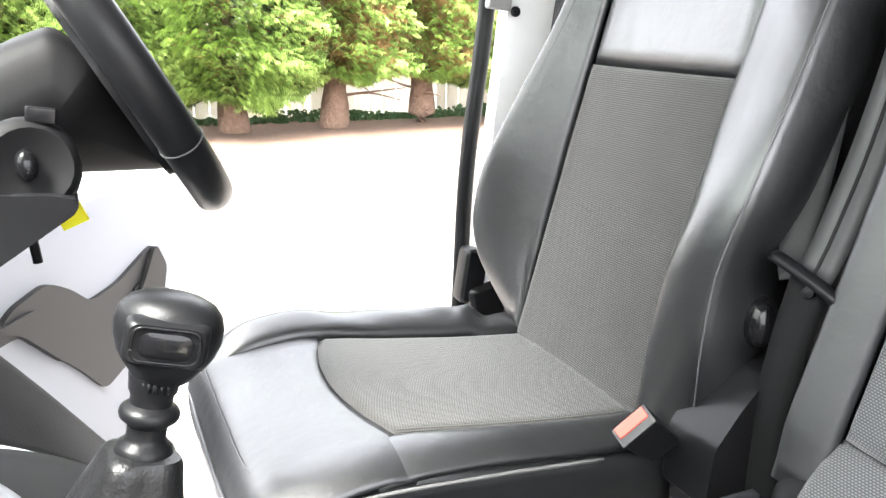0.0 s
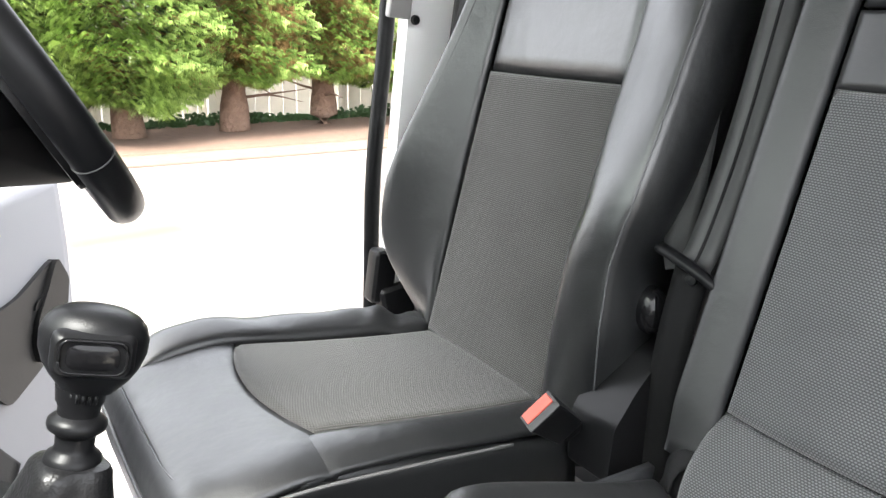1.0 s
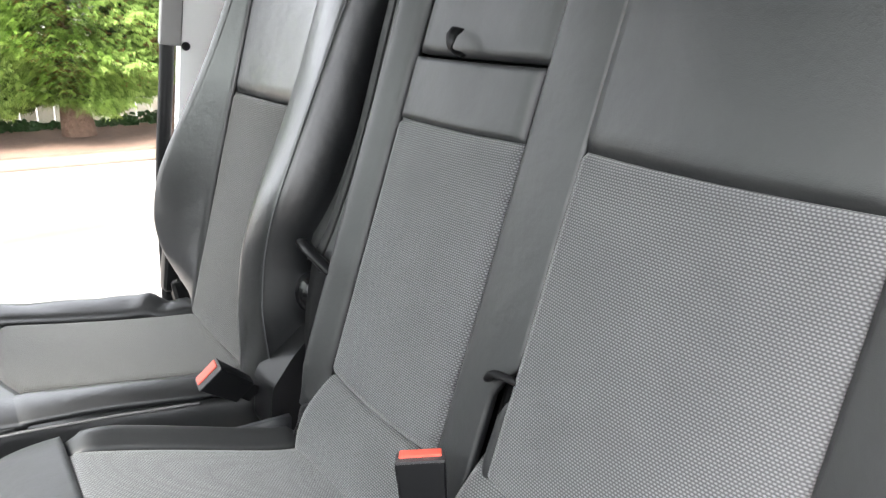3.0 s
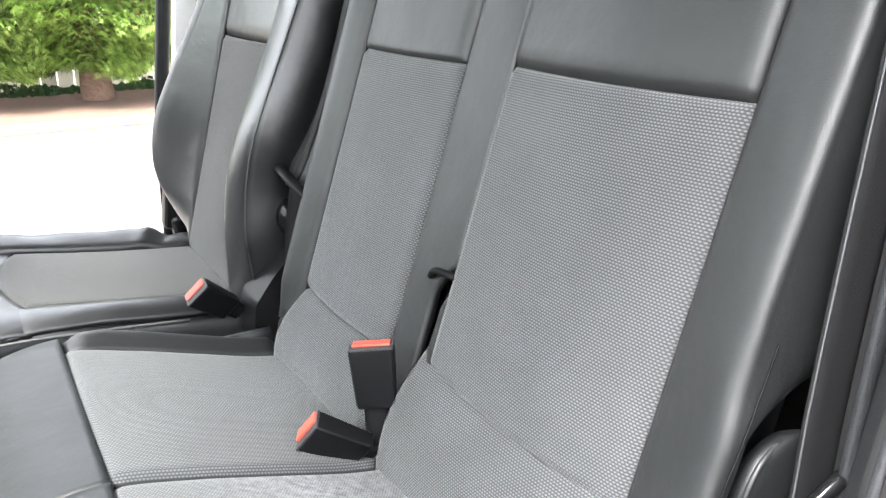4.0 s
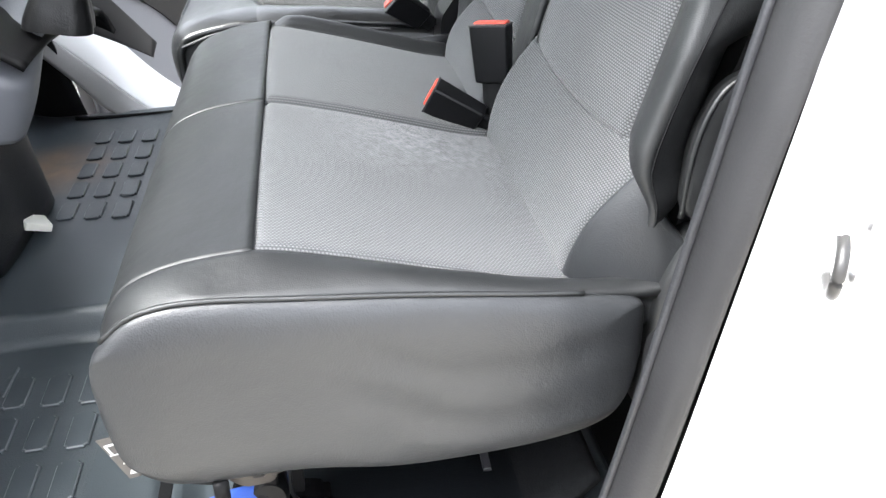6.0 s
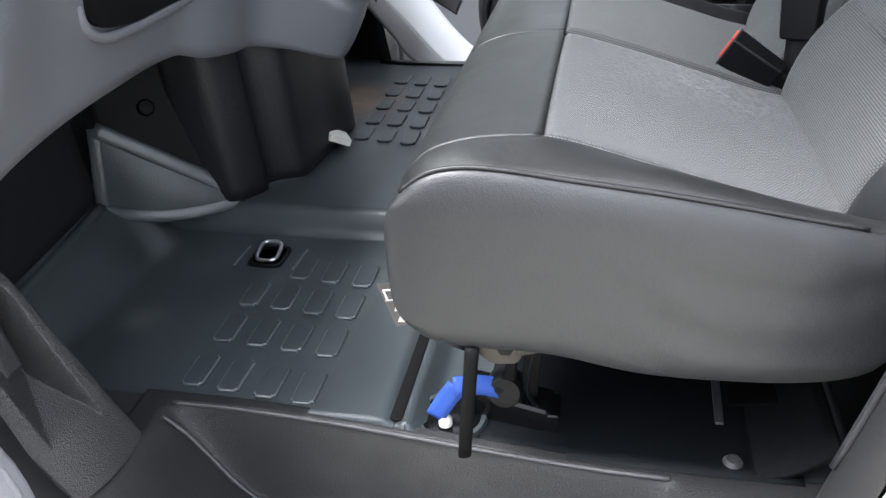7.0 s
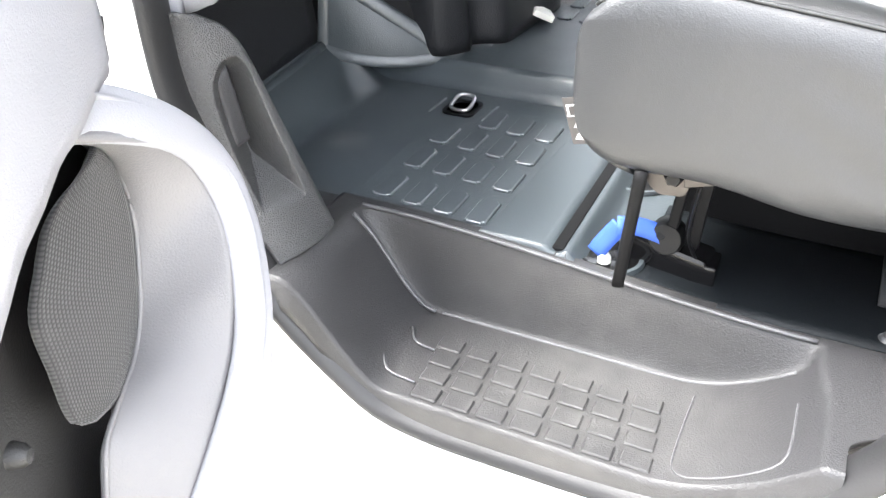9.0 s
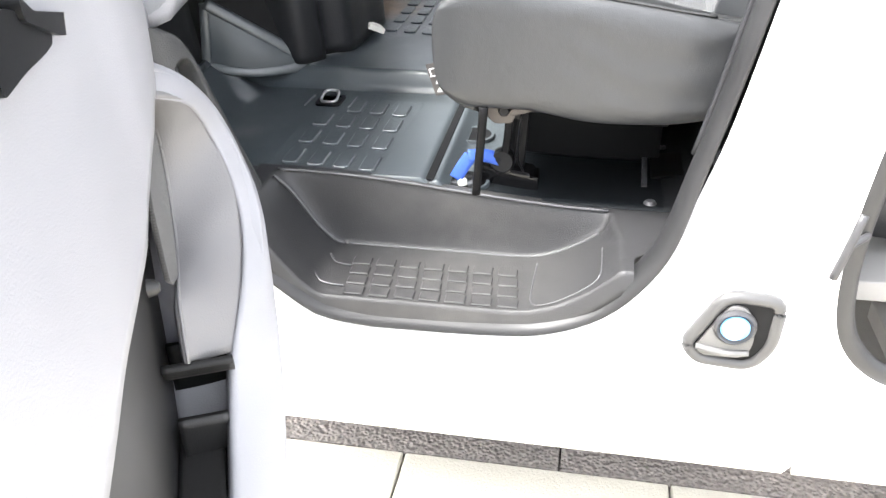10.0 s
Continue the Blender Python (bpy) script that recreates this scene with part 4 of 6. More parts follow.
def seal_band(u, v):
    """The seal's rounded outer face: from the body flange over its crown to the inner trim; broad at the pillars, narrow along the sill."""
    k = int(round(u * 132))
    p = SEAL_LINE[k]
    t = (SEAL_LINE[min(132, k + 1)] - SEAL_LINE[max(0, k - 1)]).normalized()
    inward = Vector((-t.z, 0, t.x))
    tall = sstep(0.55, 0.85, p.z)
    rear = tall if p.x > 0.2 else 0.0
    a = math.pi * (0.08 + 0.90 * v)
    deep = 0.034 - 0.004 * rear
    y = SIDE_Y + 0.040 + 0.026 * rear - deep * math.cos(a)
    out = 0.020 * math.sin(a) ** 0.75 - 0.004
    front = tall - rear
    return p + inward * (out - (0.017 + 0.012 * rear) * (1 - v) * (1 - 0.8 * front) + (-0.016 * rear - 0.012 * front) * v) + Vector((0, y, 0))


seal = tagged(sheet("door_seal", seal_band, 132, 18, SEAL, None, thick=0.01, flip=False), "broad grey rubber seal round the door opening", "door seal", kind="structure")
# Thin pale tube paints the highlight along the seal's inner edge
tube("seal_lip", [seal_band(k / 132, 0.93) + Vector((0, 0.004, 0)) for k in range(36, 84, 4)], 0.0022, GLINT_AND_PALE, seal, "seal lip with its highlight painted on", n=100, sides=6)


def step_z(x, y):
    """Height of the step moulding: tread rising to the rear, sloping front end, back wall and rear end."""
    floor = 0.618 - 0.046 * sstep(-0.1, 0.55, x)
    ramp = sstep(-0.165, -0.012 + 0.02 * sstep(-0.3, -0.4, y), x)
    end = 0.533 + 0.050 * sstep(-0.21, -0.36, y)
    rear = 1 - sstep(end, end + 0.016, x)
    back = 1 - sstep(-0.203, -0.172, y)
    tread = 0.464 + 0.085 * max(0.0, (x - 0.36) / 0.18) ** 2
    return floor + (min(tread, floor) - floor) * ramp * rear * back


def step_sheet(u, v):
    x = -0.20 + 0.94 * u
    y = -0.412 + 0.257 * v
    x -= 0.012 * sstep(0.35, 0.6, x) * sstep(-0.28, -0.40, y)
    x -= max(0.0, x - 0.585) * sstep(-0.25, -0.36, y)
    lip = -0.045 * sstep(-0.400, -0.412, y)
    # the front end follows the rising door sill
    return (x, y, step_z(x, y) + lip)


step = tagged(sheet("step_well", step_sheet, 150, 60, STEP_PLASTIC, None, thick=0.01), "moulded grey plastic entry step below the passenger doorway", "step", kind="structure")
for i in range(7):
    for j in range(4):
        x, y = 0.048 + 0.0502 * i, -0.270 - 0.036 * j
        box("tread_block", (0.040, 0.027, 0.005), pose(x + 0.004 * j, y, 0.4655), STEP_PLASTIC, step, bevel=0.002, segments=1)
# Pale tubes paint the bright line where the step's edges catch light
tube("edge_glint", [(x, -0.178, step_z(x, -0.165) + 0.0005) for x in (-0.15, -0.05, 0.1, 0.3, 0.45, 0.538)], 0.0034, GLINT_AND_PALE, step, "edge with its highlight painted on", sides=8, n=50)
tube("edge_glint", [(x, -0.207, step_z(x, -0.23) + 0.004) for x in (-0.15, -0.12, -0.09, -0.06, -0.03, -0.01)], 0.0032, GLINT_AND_PALE, step, "edge with its highlight painted on", sides=8, n=30)
tube("edge_glint", [(x, -0.2025, step_z(x, -0.2025) + 0.0002) for x in (0.0, 0.06, 0.15, 0.25, 0.35, 0.40, 0.44, 0.47, 0.50, 0.522)], 0.0026, GLINT_AND_PALE, step, "edge with its highlight painted on", sides=8, n=50)
tube("tread_ridge", [(-0.022, -0.262, 0.472), (-0.005, -0.285, 0.468), (0.03, -0.292, 0.467)], 0.0022, GLINT_AND_PALE, step, sides=6)
tube("tread_ridge", [(-0.035, -0.335, 0.474), (-0.012, -0.36, 0.468), (0.035, -0.367, 0.467)], 0.0022, GLINT_AND_PALE, step, sides=6)
tube("tread_ridge", [(x, y, step_z(x, y) + 0.0005) for x, y in ((0.405, -0.232), (0.402, -0.33), (0.405, -0.375), (0.42, -0.386), (0.46, -0.386), (0.50, -0.382), (0.522, -0.374), (0.529, -0.355), (0.530, -0.27))], 0.0014, GLINT_AND_PALE, step, sides=6, n=30)


def floor_z(x, y):
    z = 0.612
    z += 0.050 * sstep(0.322, 0.352, y)
    z += 0.10 * sstep(-0.36, -0.53, x) * (1 - sstep(0.25, 0.4, y))
    z += 0.06 * sstep(-0.25, -0.5, x) * sstep(0.4, 0.6, y)
    z -= 0.012 * (sstep(0.155, 0.166, x) - sstep(0.172, 0.184, x)) * (1 - sstep(0.30, 0.33, y))
    z -= (0.030 * sstep(0.178, 0.22, x) + 0.012 * sstep(0.2, 0.5, x)) * (1 - sstep(0.28, 0.34, y))
    return z


def floor_sheet(u, v):
    x = -0.56 + 1.34 * u
    y = -0.166 + 1.471 * v
    z = floor_z(x, y)
    return (x, y, z)


floor = tagged(sheet("floor", floor_sheet, 160, 150, RUBBER_MAT, None, thick=0.02), "dark moulded rubber cab floor with raised tread pads", "floor", kind="structure")


def pad_mesh():
    bm = bmesh.new()
    bmesh.ops.create_cube(bm, size=1.0)
    bmesh.ops.scale(bm, vec=(0.0350, 0.0740, 0.0100), verts=bm.verts)
    bmesh.ops.bevel(bm, geom=[e for e in bm.edges if abs(e.verts[0].co.z - e.verts[1].co.z) > 0.005], offset=0.005, segments=3, affect="EDGES")
    bmesh.ops.bevel(bm, geom=[e for e in bm.edges if e.verts[0].co.z > 0.003 and e.verts[1].co.z > 0.003], offset=0.0018, segments=1, affect="EDGES")
    me = bpy.data.meshes.new("tread_pad")
    bm.to_mesh(me)
    bm.free()
    me.materials.append(RUBBER_MAT)
    me.materials.append(RUBBER_GLINT)
    # Bevels get the paler tone, a painted highlight round each pad
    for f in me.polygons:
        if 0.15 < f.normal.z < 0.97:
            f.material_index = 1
    me.polygons.foreach_set("use_smooth", [True] * len(me.polygons))
    me.set_sharp_from_angle(angle=radians(28))
    return me


# Black strip in the moulded groove paints its deep shade
box("groove_shade", (0.018, 0.46, 0.008), pose(0.170, 0.075, 0.6035), MATT, floor, bevel=0.002)
prism("pad_field", rounded([(-0.19, -0.155), (0.055, -0.155), (0.075, 0.262), (-0.115, 0.262), (-0.125, 0.18), (-0.19, 0.10)], 0.02), "z", 0.606, 0.6124, RUBBER_GRAIN, floor, "finely embossed rubber", bevel=0.0006)
PAD = pad_mesh()
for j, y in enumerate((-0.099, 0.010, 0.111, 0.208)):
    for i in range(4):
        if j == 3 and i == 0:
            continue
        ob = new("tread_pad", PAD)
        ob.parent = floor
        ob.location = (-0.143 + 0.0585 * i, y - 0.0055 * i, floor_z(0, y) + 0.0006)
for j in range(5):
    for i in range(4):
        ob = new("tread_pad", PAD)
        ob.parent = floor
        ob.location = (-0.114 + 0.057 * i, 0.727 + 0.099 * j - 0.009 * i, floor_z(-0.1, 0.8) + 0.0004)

# floor eye in its recess
eye = thing("lashing_eye", "steel lashing ring in a black recess of the rubber floor", "lashing eye")
EO = rounded([(-0.198, 0.200), (-0.132, 0.200), (-0.132, 0.274), (-0.198, 0.274)], 0.016)
EI = [(-0.165 + (x + 0.165) * 0.78, 0.237 + (y - 0.237) * 0.8) for x, y in EO]
wall_with_hole("recess_rim", EO, EI, "z", 0.608, 0.6165, BLACK, eye)
prism("recess", EI, "z", 0.604, 0.612, BLACK_GLOSS, eye, bevel=0.001)
ring_pts = [(x, y, 0.618 + 0.014 * (y - 0.21) / 0.05) for x, y in rounded([(-0.186, 0.214), (-0.144, 0.214), (-0.146, 0.262), (-0.184, 0.262)], 0.016)]
tube("ring", ring_pts + ring_pts[:1], 0.0038, STEEL, eye, "steel ring", sides=8, n=60)
for x in (-0.222, -0.108):
    tube("moulded_line", [(x, 0.20, 0.6125), (x + 0.004, 0.272, 0.6125)], 0.0022, RUBBER_GLINT, floor, sides=6)

# toe board facet and walls of the foot well
tunnel = tagged(new("bulkhead"), "dark moulded bulkhead and tunnel at the front of the foot well", "bulkhead", kind="structure")


def facet(a, b, c, d, name, material, thick=0.01, bow=0.0, nu=16, nv=16, sink=0.0, flip=False):
    A, B, C, D = Vector(a), Vector(b), Vector(c), Vector(d)
    nrm = (B - A).cross(D - A).normalized()

    def f(u, v):
        return (A * (1 - u) + B * u) * (1 - v) + (D * (1 - u) + C * u) * v + nrm * bow * math.sin(math.pi * u) * math.sin(math.pi * v)
    return sheet(name, f, nu, nv, material, tunnel, thick=thick, flip=flip, sink=sink)


facet((-0.46, -0.36, 0.66), (-0.50, 0.25, 0.70), (-0.58, 0.28, 1.25), (-0.55, -0.36, 1.25), "toe_board", FOOT, flip=False)
FOOT_LINE = spline([(-0.490, 0.243, 0.690), (-0.42, 0.264, 0.671), (-0.34, 0.307, 0.661), (-0.262, 0.366, 0.663)], 24)
TOP_LINE = spline([(-0.482, 0.265, 0.843), (-0.37, 0.318, 0.757), (-0.258, 0.372, 0.668)], 24)
sheet("tunnel_facet", lambda u, v: FOOT_LINE[int(round(u * 24))].lerp(TOP_LINE[int(round(u * 24))], v) + Vector((0.4, -0.8, 0.3)) * 0.006 * math.sin(math.pi * u) * math.sin(math.pi * v), 24, 12, RUBBER_MAT, tunnel, thick=0.006)
facet((-0.482, 0.266, 0.840), (-0.262, 0.372, 0.668), (-0.30, 0.45, 1.1), (-0.50, 0.30, 1.1), "tunnel_side", MATT)
facet((-0.56, 0.30, 0.66), (-0.56, 1.45, 0.66), (-0.62, 1.45, 1.3), (-0.62, 0.30, 1.3), "toe_board", FOOT)
facet((-0.60, 1.36, 0.60), (-0.185, 1.30, 0.60), (-0.27, 1.33, 1.05), (-0.60, 1.36, 1.05), "driver_kick_panel", MATT)
# Flattened pale tubes paint the soft highlight on the facet's edges
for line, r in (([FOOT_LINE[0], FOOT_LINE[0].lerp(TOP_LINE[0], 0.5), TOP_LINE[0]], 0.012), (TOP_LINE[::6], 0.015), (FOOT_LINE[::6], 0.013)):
    tube("moulded_edge", line, r, RUBBER_SHEEN, tunnel, sides=16, n=24, flat=0.36, up=(0.45, -0.8, 0.35))
tube("floor_fillet", [(-0.455, -0.36, 0.655), (-0.475, -0.05, 0.675), (-0.492, 0.24, 0.694)], 0.012, RUBBER_MAT, tunnel, sides=12, n=20)
lathe("bung", [(0.0, 0.006), (0.012, 0.005), (0.016, 0.0), (0.016, -0.004)], pose(-0.40, 0.318, 0.868) @ pose(0, 0, 0, 70, 0, 40), MATT, tunnel)

# ---- kick trim with the grab slot ----
KICK = shader("coarse_grained_black_plastic", (0.041, 0.0415, 0.043), 0.38, spec=0.5, grain=0.9, grain_scale=560, kind="voronoi", vary=0.3, vary_scale=160)
box("edge_moulding", (0.17, 0.085, 0.012), pose(-0.275, -0.205, 0.610), STEP_PLASTIC, step, bevel=0.003)
kick_lx = curve1([(0.618, -0.171), (0.69, -0.218), (0.762, -0.259), (0.826, -0.277), (0.888, -0.286), (0.965, -0.290)])
kick_rx = curve1([(0.611, -0.158), (0.70, -0.181), (0.80, -0.206), (0.90, -0.231), (0.94, -0.244), (0.962, -0.262)])
kick_ry = curve1([(0.611, -0.243), (0.70, -0.261), (0.80, -0.281), (0.90, -0.302), (0.94, -0.322), (0.962, -0.350)])
slot_l = curve1([(0.18, 0.80), (0.21, 0.58), (0.29, 0.38), (0.42, 0.32), (0.57, 0.30), (0.80, 0.24)])
slot_r = curve1([(0.18, 0.86), (0.23, 0.92), (0.40, 0.90), (0.77, 0.86), (0.82, 0.80)])
KN = Vector((0.62, -0.72, 0.30)).normalized()


def kick(u, v):
    """Kick panel from the seal (u = 0) to the foot well (u = 1), top to bottom, with a sloping grab slot."""
    zl, zr = 0.965 - 0.347 * v, 0.962 - 0.351 * v
    p = Vector((kick_lx(zl), -0.377, zl)).lerp(Vector((kick_rx(zr), kick_ry(zr), zr)), u) + KN * 0.014 * math.sin(math.pi * u)
    right, left = (slot_r(v) - u) * 0.12, (u - slot_l(v)) * 0.12
    pit = max(0.0, min(right * 1.5, left * 4.0, (v - 0.185) * 1.2, (0.81 - v) * 0.34, 0.085))
    soft = pit * pit / (pit + 0.003)
    edge = min(u, 1 - u) * 0.12
    return p - KN * (soft + 0.006 * max(0.0, 1 - edge / 0.008) ** 2)


kick_trim = tagged(sheet("kick_trim", kick, 84, 130, KICK, None, thick=0.004, flip=True), "grained black plastic kick panel with a recessed grab slot", "trim panel")
def kick_base(u, v):
    zl, zr = 0.965 - 0.347 * v, 0.962 - 0.351 * v
    return Vector((kick_lx(zl), -0.377, zl)).lerp(Vector((kick_rx(zr), kick_ry(zr), zr)), u)


FLAP = [kick_base(u, v) - KN * d for u, v, d in ((0.42, 0.28, 0.010), (0.66, 0.215, 0.018), (0.55, 0.53, 0.026), (0.35, 0.55, 0.010))]
sheet("grab_insert", lambda u, v: FLAP[0].lerp(FLAP[1], u).lerp(FLAP[3].lerp(FLAP[2], u), v), 8, 16, BLACK_ROUGH, kick_trim, "smooth dark insert in the slot", thick=0.005, flip=True, sink=0.002, roll=0.005)

# ---- dashboard ----
dash = thing("dashboard", "grey plastic dashboard over a black centre console", "dashboard")
low = curve1([(-0.36, 0.945), (-0.325, 0.970), (-0.30, 0.992), (-0.20, 1.010), (0.0, 1.012), (0.20, 1.006), (0.26, 0.985), (0.33, 0.972), (0.40, 0.965), (0.46, 0.945), (0.54, 0.906), (0.60, 0.93), (0.66, 0.98), (0.72, 1.04), (0.90, 1.07), (1.05, 1.05), (1.45, 1.02)])
frontx = curve1([(-0.36, -0.33), (-0.325, -0.252), (-0.28, -0.232), (0.0, -0.25), (0.20, -0.25), (0.28, -0.225), (0.34, -0.215), (0.42, -0.20), (0.48, -0.14), (0.54, -0.088), (0.62, -0.075), (0.80, -0.09), (0.95, -0.20), (1.45, -0.25)])
fascia_top = curve1([(-0.36, 1.42), (0.38, 1.42), (0.50, 1.12), (0.60, 1.08), (0.80, 1.08), (0.92, 1.15), (1.02, 1.36), (1.45, 1.42)])


def dash_face(u, v):
    y = -0.355 + 1.80 * u
    z0 = low(y)
    z = z0 + (fascia_top(y) - z0) * v
    swell = 0.06 * min(1.0, v / 0.4) * (1 - sstep(-0.33, -0.10, y))
    return (frontx(y) - 0.012 * (1 - v) ** 4 - 0.16 * sstep(0.45, 1.0, v) + 0.02 * math.sin(math.pi * v) + swell, y, z)


sheet("lower_fascia", dash_face, 150, 24, DASH_GREY, dash, "grey plastic fascia", flip=True)
sheet("top_pad", lambda u, v: (frontx(-0.355 + 1.8 * u) - 0.16 - 0.5 * v, -0.355 + 1.8 * u, 1.42 + 0.03 * math.sin(math.pi * v)), 60, 8, BLACK, dash, flip=False)
# The end's paler grey holds the light that falls on its outboard face
sheet("end_cap", lambda u, v: (-0.355 - 0.07 * u + 0.08 * (1 - u), -0.352 - 0.012 * math.sin(math.pi * u), 0.945 + 0.5 * v), 8, 10, GREY, dash, "end of the dashboard in a lit, paler grey")
sheet("end_cap", lambda u, v: (-0.329 + 0.091 * u - 0.012 * (1 - v) ** 4 * u - 0.16 * sstep(0.45, 1.0, v) * u + (0.02 * math.sin(math.pi * v) + 0.06 * min(1.0, v / 0.4)) * u, -0.362 + 0.040 * u, 0.948 + 0.026 * u + (0.47 - 0.026 * u) * v), 10, 24, GREY, dash, flip=True)
# Flush black slab painted as the dark inside of the tray hole
prism("tray_shade", rounded([(-0.045, 1.20), (-0.043, 1.117), (-0.005, 1.10), (0.063, 1.092), (0.24, 1.092), (0.25, 1.20)], 0.02), "x", -0.29, -0.222, MATT, dash, bevel=0.003)
tube("tray_rim", [(-0.226, -0.052, 1.20), (-0.226, -0.051, 1.12), (-0.226, -0.02, 1.092), (-0.226, 0.06, 1.084), (-0.226, 0.15, 1.084), (-0.226, 0.25, 1.084)], 0.007, DASH_GREY, dash, sides=8, n=40)


def console(u, v):
    z = 0.668 + 0.36 * v
    a = u
    line = CONSOLE_LINE[int(round(a * 45))]
    return (line.x - 0.020 * v, line.y - 0.02 * v, z)


CONSOLE_LINE = spline([(-0.36, 0.36, 0), (-0.275, 0.345, 0), (-0.245, 0.37, 0), (-0.225, 0.405, 0), (-0.235, 0.435, 0), (-0.215, 0.455, 0), (-0.175, 0.475, 0), (-0.165, 0.525, 0), (-0.16, 0.62, 0), (-0.16, 0.80, 0), (-0.3, 0.86, 0)], 45)
sheet("console_base", console, 45, 14, FOOT, dash, "black plastic console base with upright ribs")
box("white_clip", (0.05, 0.055, 0.016), pose(-0.150, 0.640, 0.69, 0, 25, 30), IVORY, dash, bevel=0.003)

# ---- gear lever ----
gear = thing("gear_lever", "black gear lever with a moulded knob and leather boot", "gear lever")
GX, GY = 0.052, 0.695


def knob_ring(k, n=28):
    z, rx, ry = k
    return [(rx * math.copysign(abs(math.cos(a)) ** 0.92, math.cos(a)), ry * math.copysign(abs(math.sin(a)) ** 0.92, math.sin(a)), z) for a in [2 * math.pi * s / n for s in range(n)]]


def loft(name, rings, m, material, parent, label=""):
    verts, faces = [], []
    n = len(rings[0])
    for r in rings:
        verts += [m @ Vector(p) for p in r]
    for k in range(len(rings) - 1):
        for s in range(n):
            faces.append((k * n + s, k * n + (s + 1) % n, (k + 1) * n + (s + 1) % n, (k + 1) * n + s))
    faces.append(tuple(range(n - 1, -1, -1)))
    faces.append(tuple(range((len(rings) - 1) * n, len(rings) * n)))
    ob = link_mesh(name, verts, faces, material, parent, label)
    ob.data.set_sharp_from_angle(angle=radians(45))
    return ob


KM = Matrix.Translation((GX, GY, 1.27)) @ pose(0, 0, 0, -8, 10, -30)
knob = loft("knob", [knob_ring(k) for k in ((-0.036, 0.020, 0.017), (-0.032, 0.024, 0.020), (-0.024, 0.031, 0.025), (-0.014, 0.037, 0.030), (-0.002, 0.041, 0.033), (0.010, 0.0415, 0.033), (0.019, 0.039, 0.030), (0.026, 0.033, 0.025), (0.031, 0.023, 0.017), (0.033, 0.010, 0.007))], KM, BLACK, gear, "black moulded knob")
BM = KM @ pose(0, 0, 0, 0, 0, 20) @ Matrix.Translation((0, 0, 0.003)) @ pose(0, 0, 0, 4, 0, 0)


def badge_ring(half_x, half_z, y):
    return [(x, y, z) for x, z in rounded([(-half_x, -half_z), (half_x, -half_z), (half_x, half_z), (-half_x, half_z)], 0.009, 6)]


loft("badge_surround", [badge_ring(0.031, 0.018, -0.022), badge_ring(0.030, 0.0175, -0.031), badge_ring(0.027, 0.015, -0.0345), badge_ring(0.022, 0.0115, -0.0335)], BM, BLACK, knob)
loft("badge", [badge_ring(0.0195, 0.0105, -0.028), badge_ring(0.019, 0.010, -0.0355), badge_ring(0.016, 0.0075, -0.0370)], BM, BLACK_GLOSS, knob)
bf = [BM @ Vector(p) for p in badge_ring(0.024, 0.0132, -0.0345)]
tube("badge_frame", bf + bf[:1], 0.0013, BLACK_GLOSS, knob, sides=8, n=60)
for k in range(8):
    a = radians(214 + 13 * k)
    tube("collar_rib", [KM @ Vector((r * math.cos(a) * 1.1, r * math.sin(a) * 0.92, z)) for r, z in ((0.0195, -0.036), (0.0180, -0.043))], 0.0014, BLACK, knob, sides=6, n=0)
SM = Matrix.Translation((GX - 0.004, GY + 0.004, 1.27)) @ pose(0, 0, 0, -8, 10, -30)
lathe("shaft", [(0.020, -0.033), (0.0185, -0.046), (0.0165, -0.050), (0.016, -0.057), (0.0195, -0.059), (0.0225, -0.062), (0.0232, -0.0655), (0.0222, -0.069), (0.019, -0.0715), (0.0155, -0.075), (0.015, -0.084), (0.0165, -0.088), (0.0205, -0.091), (0.0225, -0.096), (0.022, -0.102), (0.0195, -0.12)], SM, BLACK, gear, sides=28)


def boot_ring(z, r, lean):
    """A leather ring with four soft folds."""
    return [(r * (1 + 0.10 * math.cos(4 * a + 0.6) + 0.02 * math.sin(7 * a)) * math.cos(a) + lean, r * (1 + 0.10 * math.cos(4 * a + 0.6)) * math.sin(a), z) for a in [2 * math.pi * k / 40 for k in range(40)]]


loft("boot", [boot_ring(z, r, lean) for z, r, lean in ((-0.096, 0.020, 0), (-0.098, 0.028, 0), (-0.103, 0.0315, -0.001), (-0.110, 0.033, -0.002), (-0.130, 0.039, -0.005), (-0.155, 0.046, -0.009), (-0.185, 0.055, -0.013), (-0.21, 0.062, -0.016), (-0.228, 0.064, -0.017))], SM, BLACK_LEATHER, gear, "black leather gear boot")
# console top round the boot
sheet("console_top", lambda u, v: (-0.16 + (0.13 + 0.035 * v) * u - 0.02 * math.sin(math.pi * v), 0.52 + 0.49 * v, 1.095 - 0.06 * u ** 2 - 0.03 * v * v - 0.05 * sstep(0.93, 1.0, v)), 16, 24, MATT, dash, flip=False)
sheet("centre_stack", lambda u, v: (-0.30 - 0.10 * v, 0.42 + 0.50 * u, 1.05 + 0.40 * v), 10, 10, BLACK, dash, flip=True)

# ---- steering wheel and column ----
wheel = thing("steering_wheel", "black leather-rimmed steering wheel", "steering wheel")
WM = Matrix.Translation((0.056, 1.113, 1.457)) @ pose(0, 0, 0, 0, 60, 0)
RIM = 0.19
rim_pts = [WM @ Vector((RIM * math.cos(a), RIM * math.sin(a), 0)) for a in [2 * math.pi * k / 48 for k in range(49)]]
tube("rim", rim_pts, 0.0205, BLACK, wheel, "black leather rim", sides=18, n=0, closed=True, flat=1.15, up=WM.to_3x3() @ Vector((0, 0, 1)))
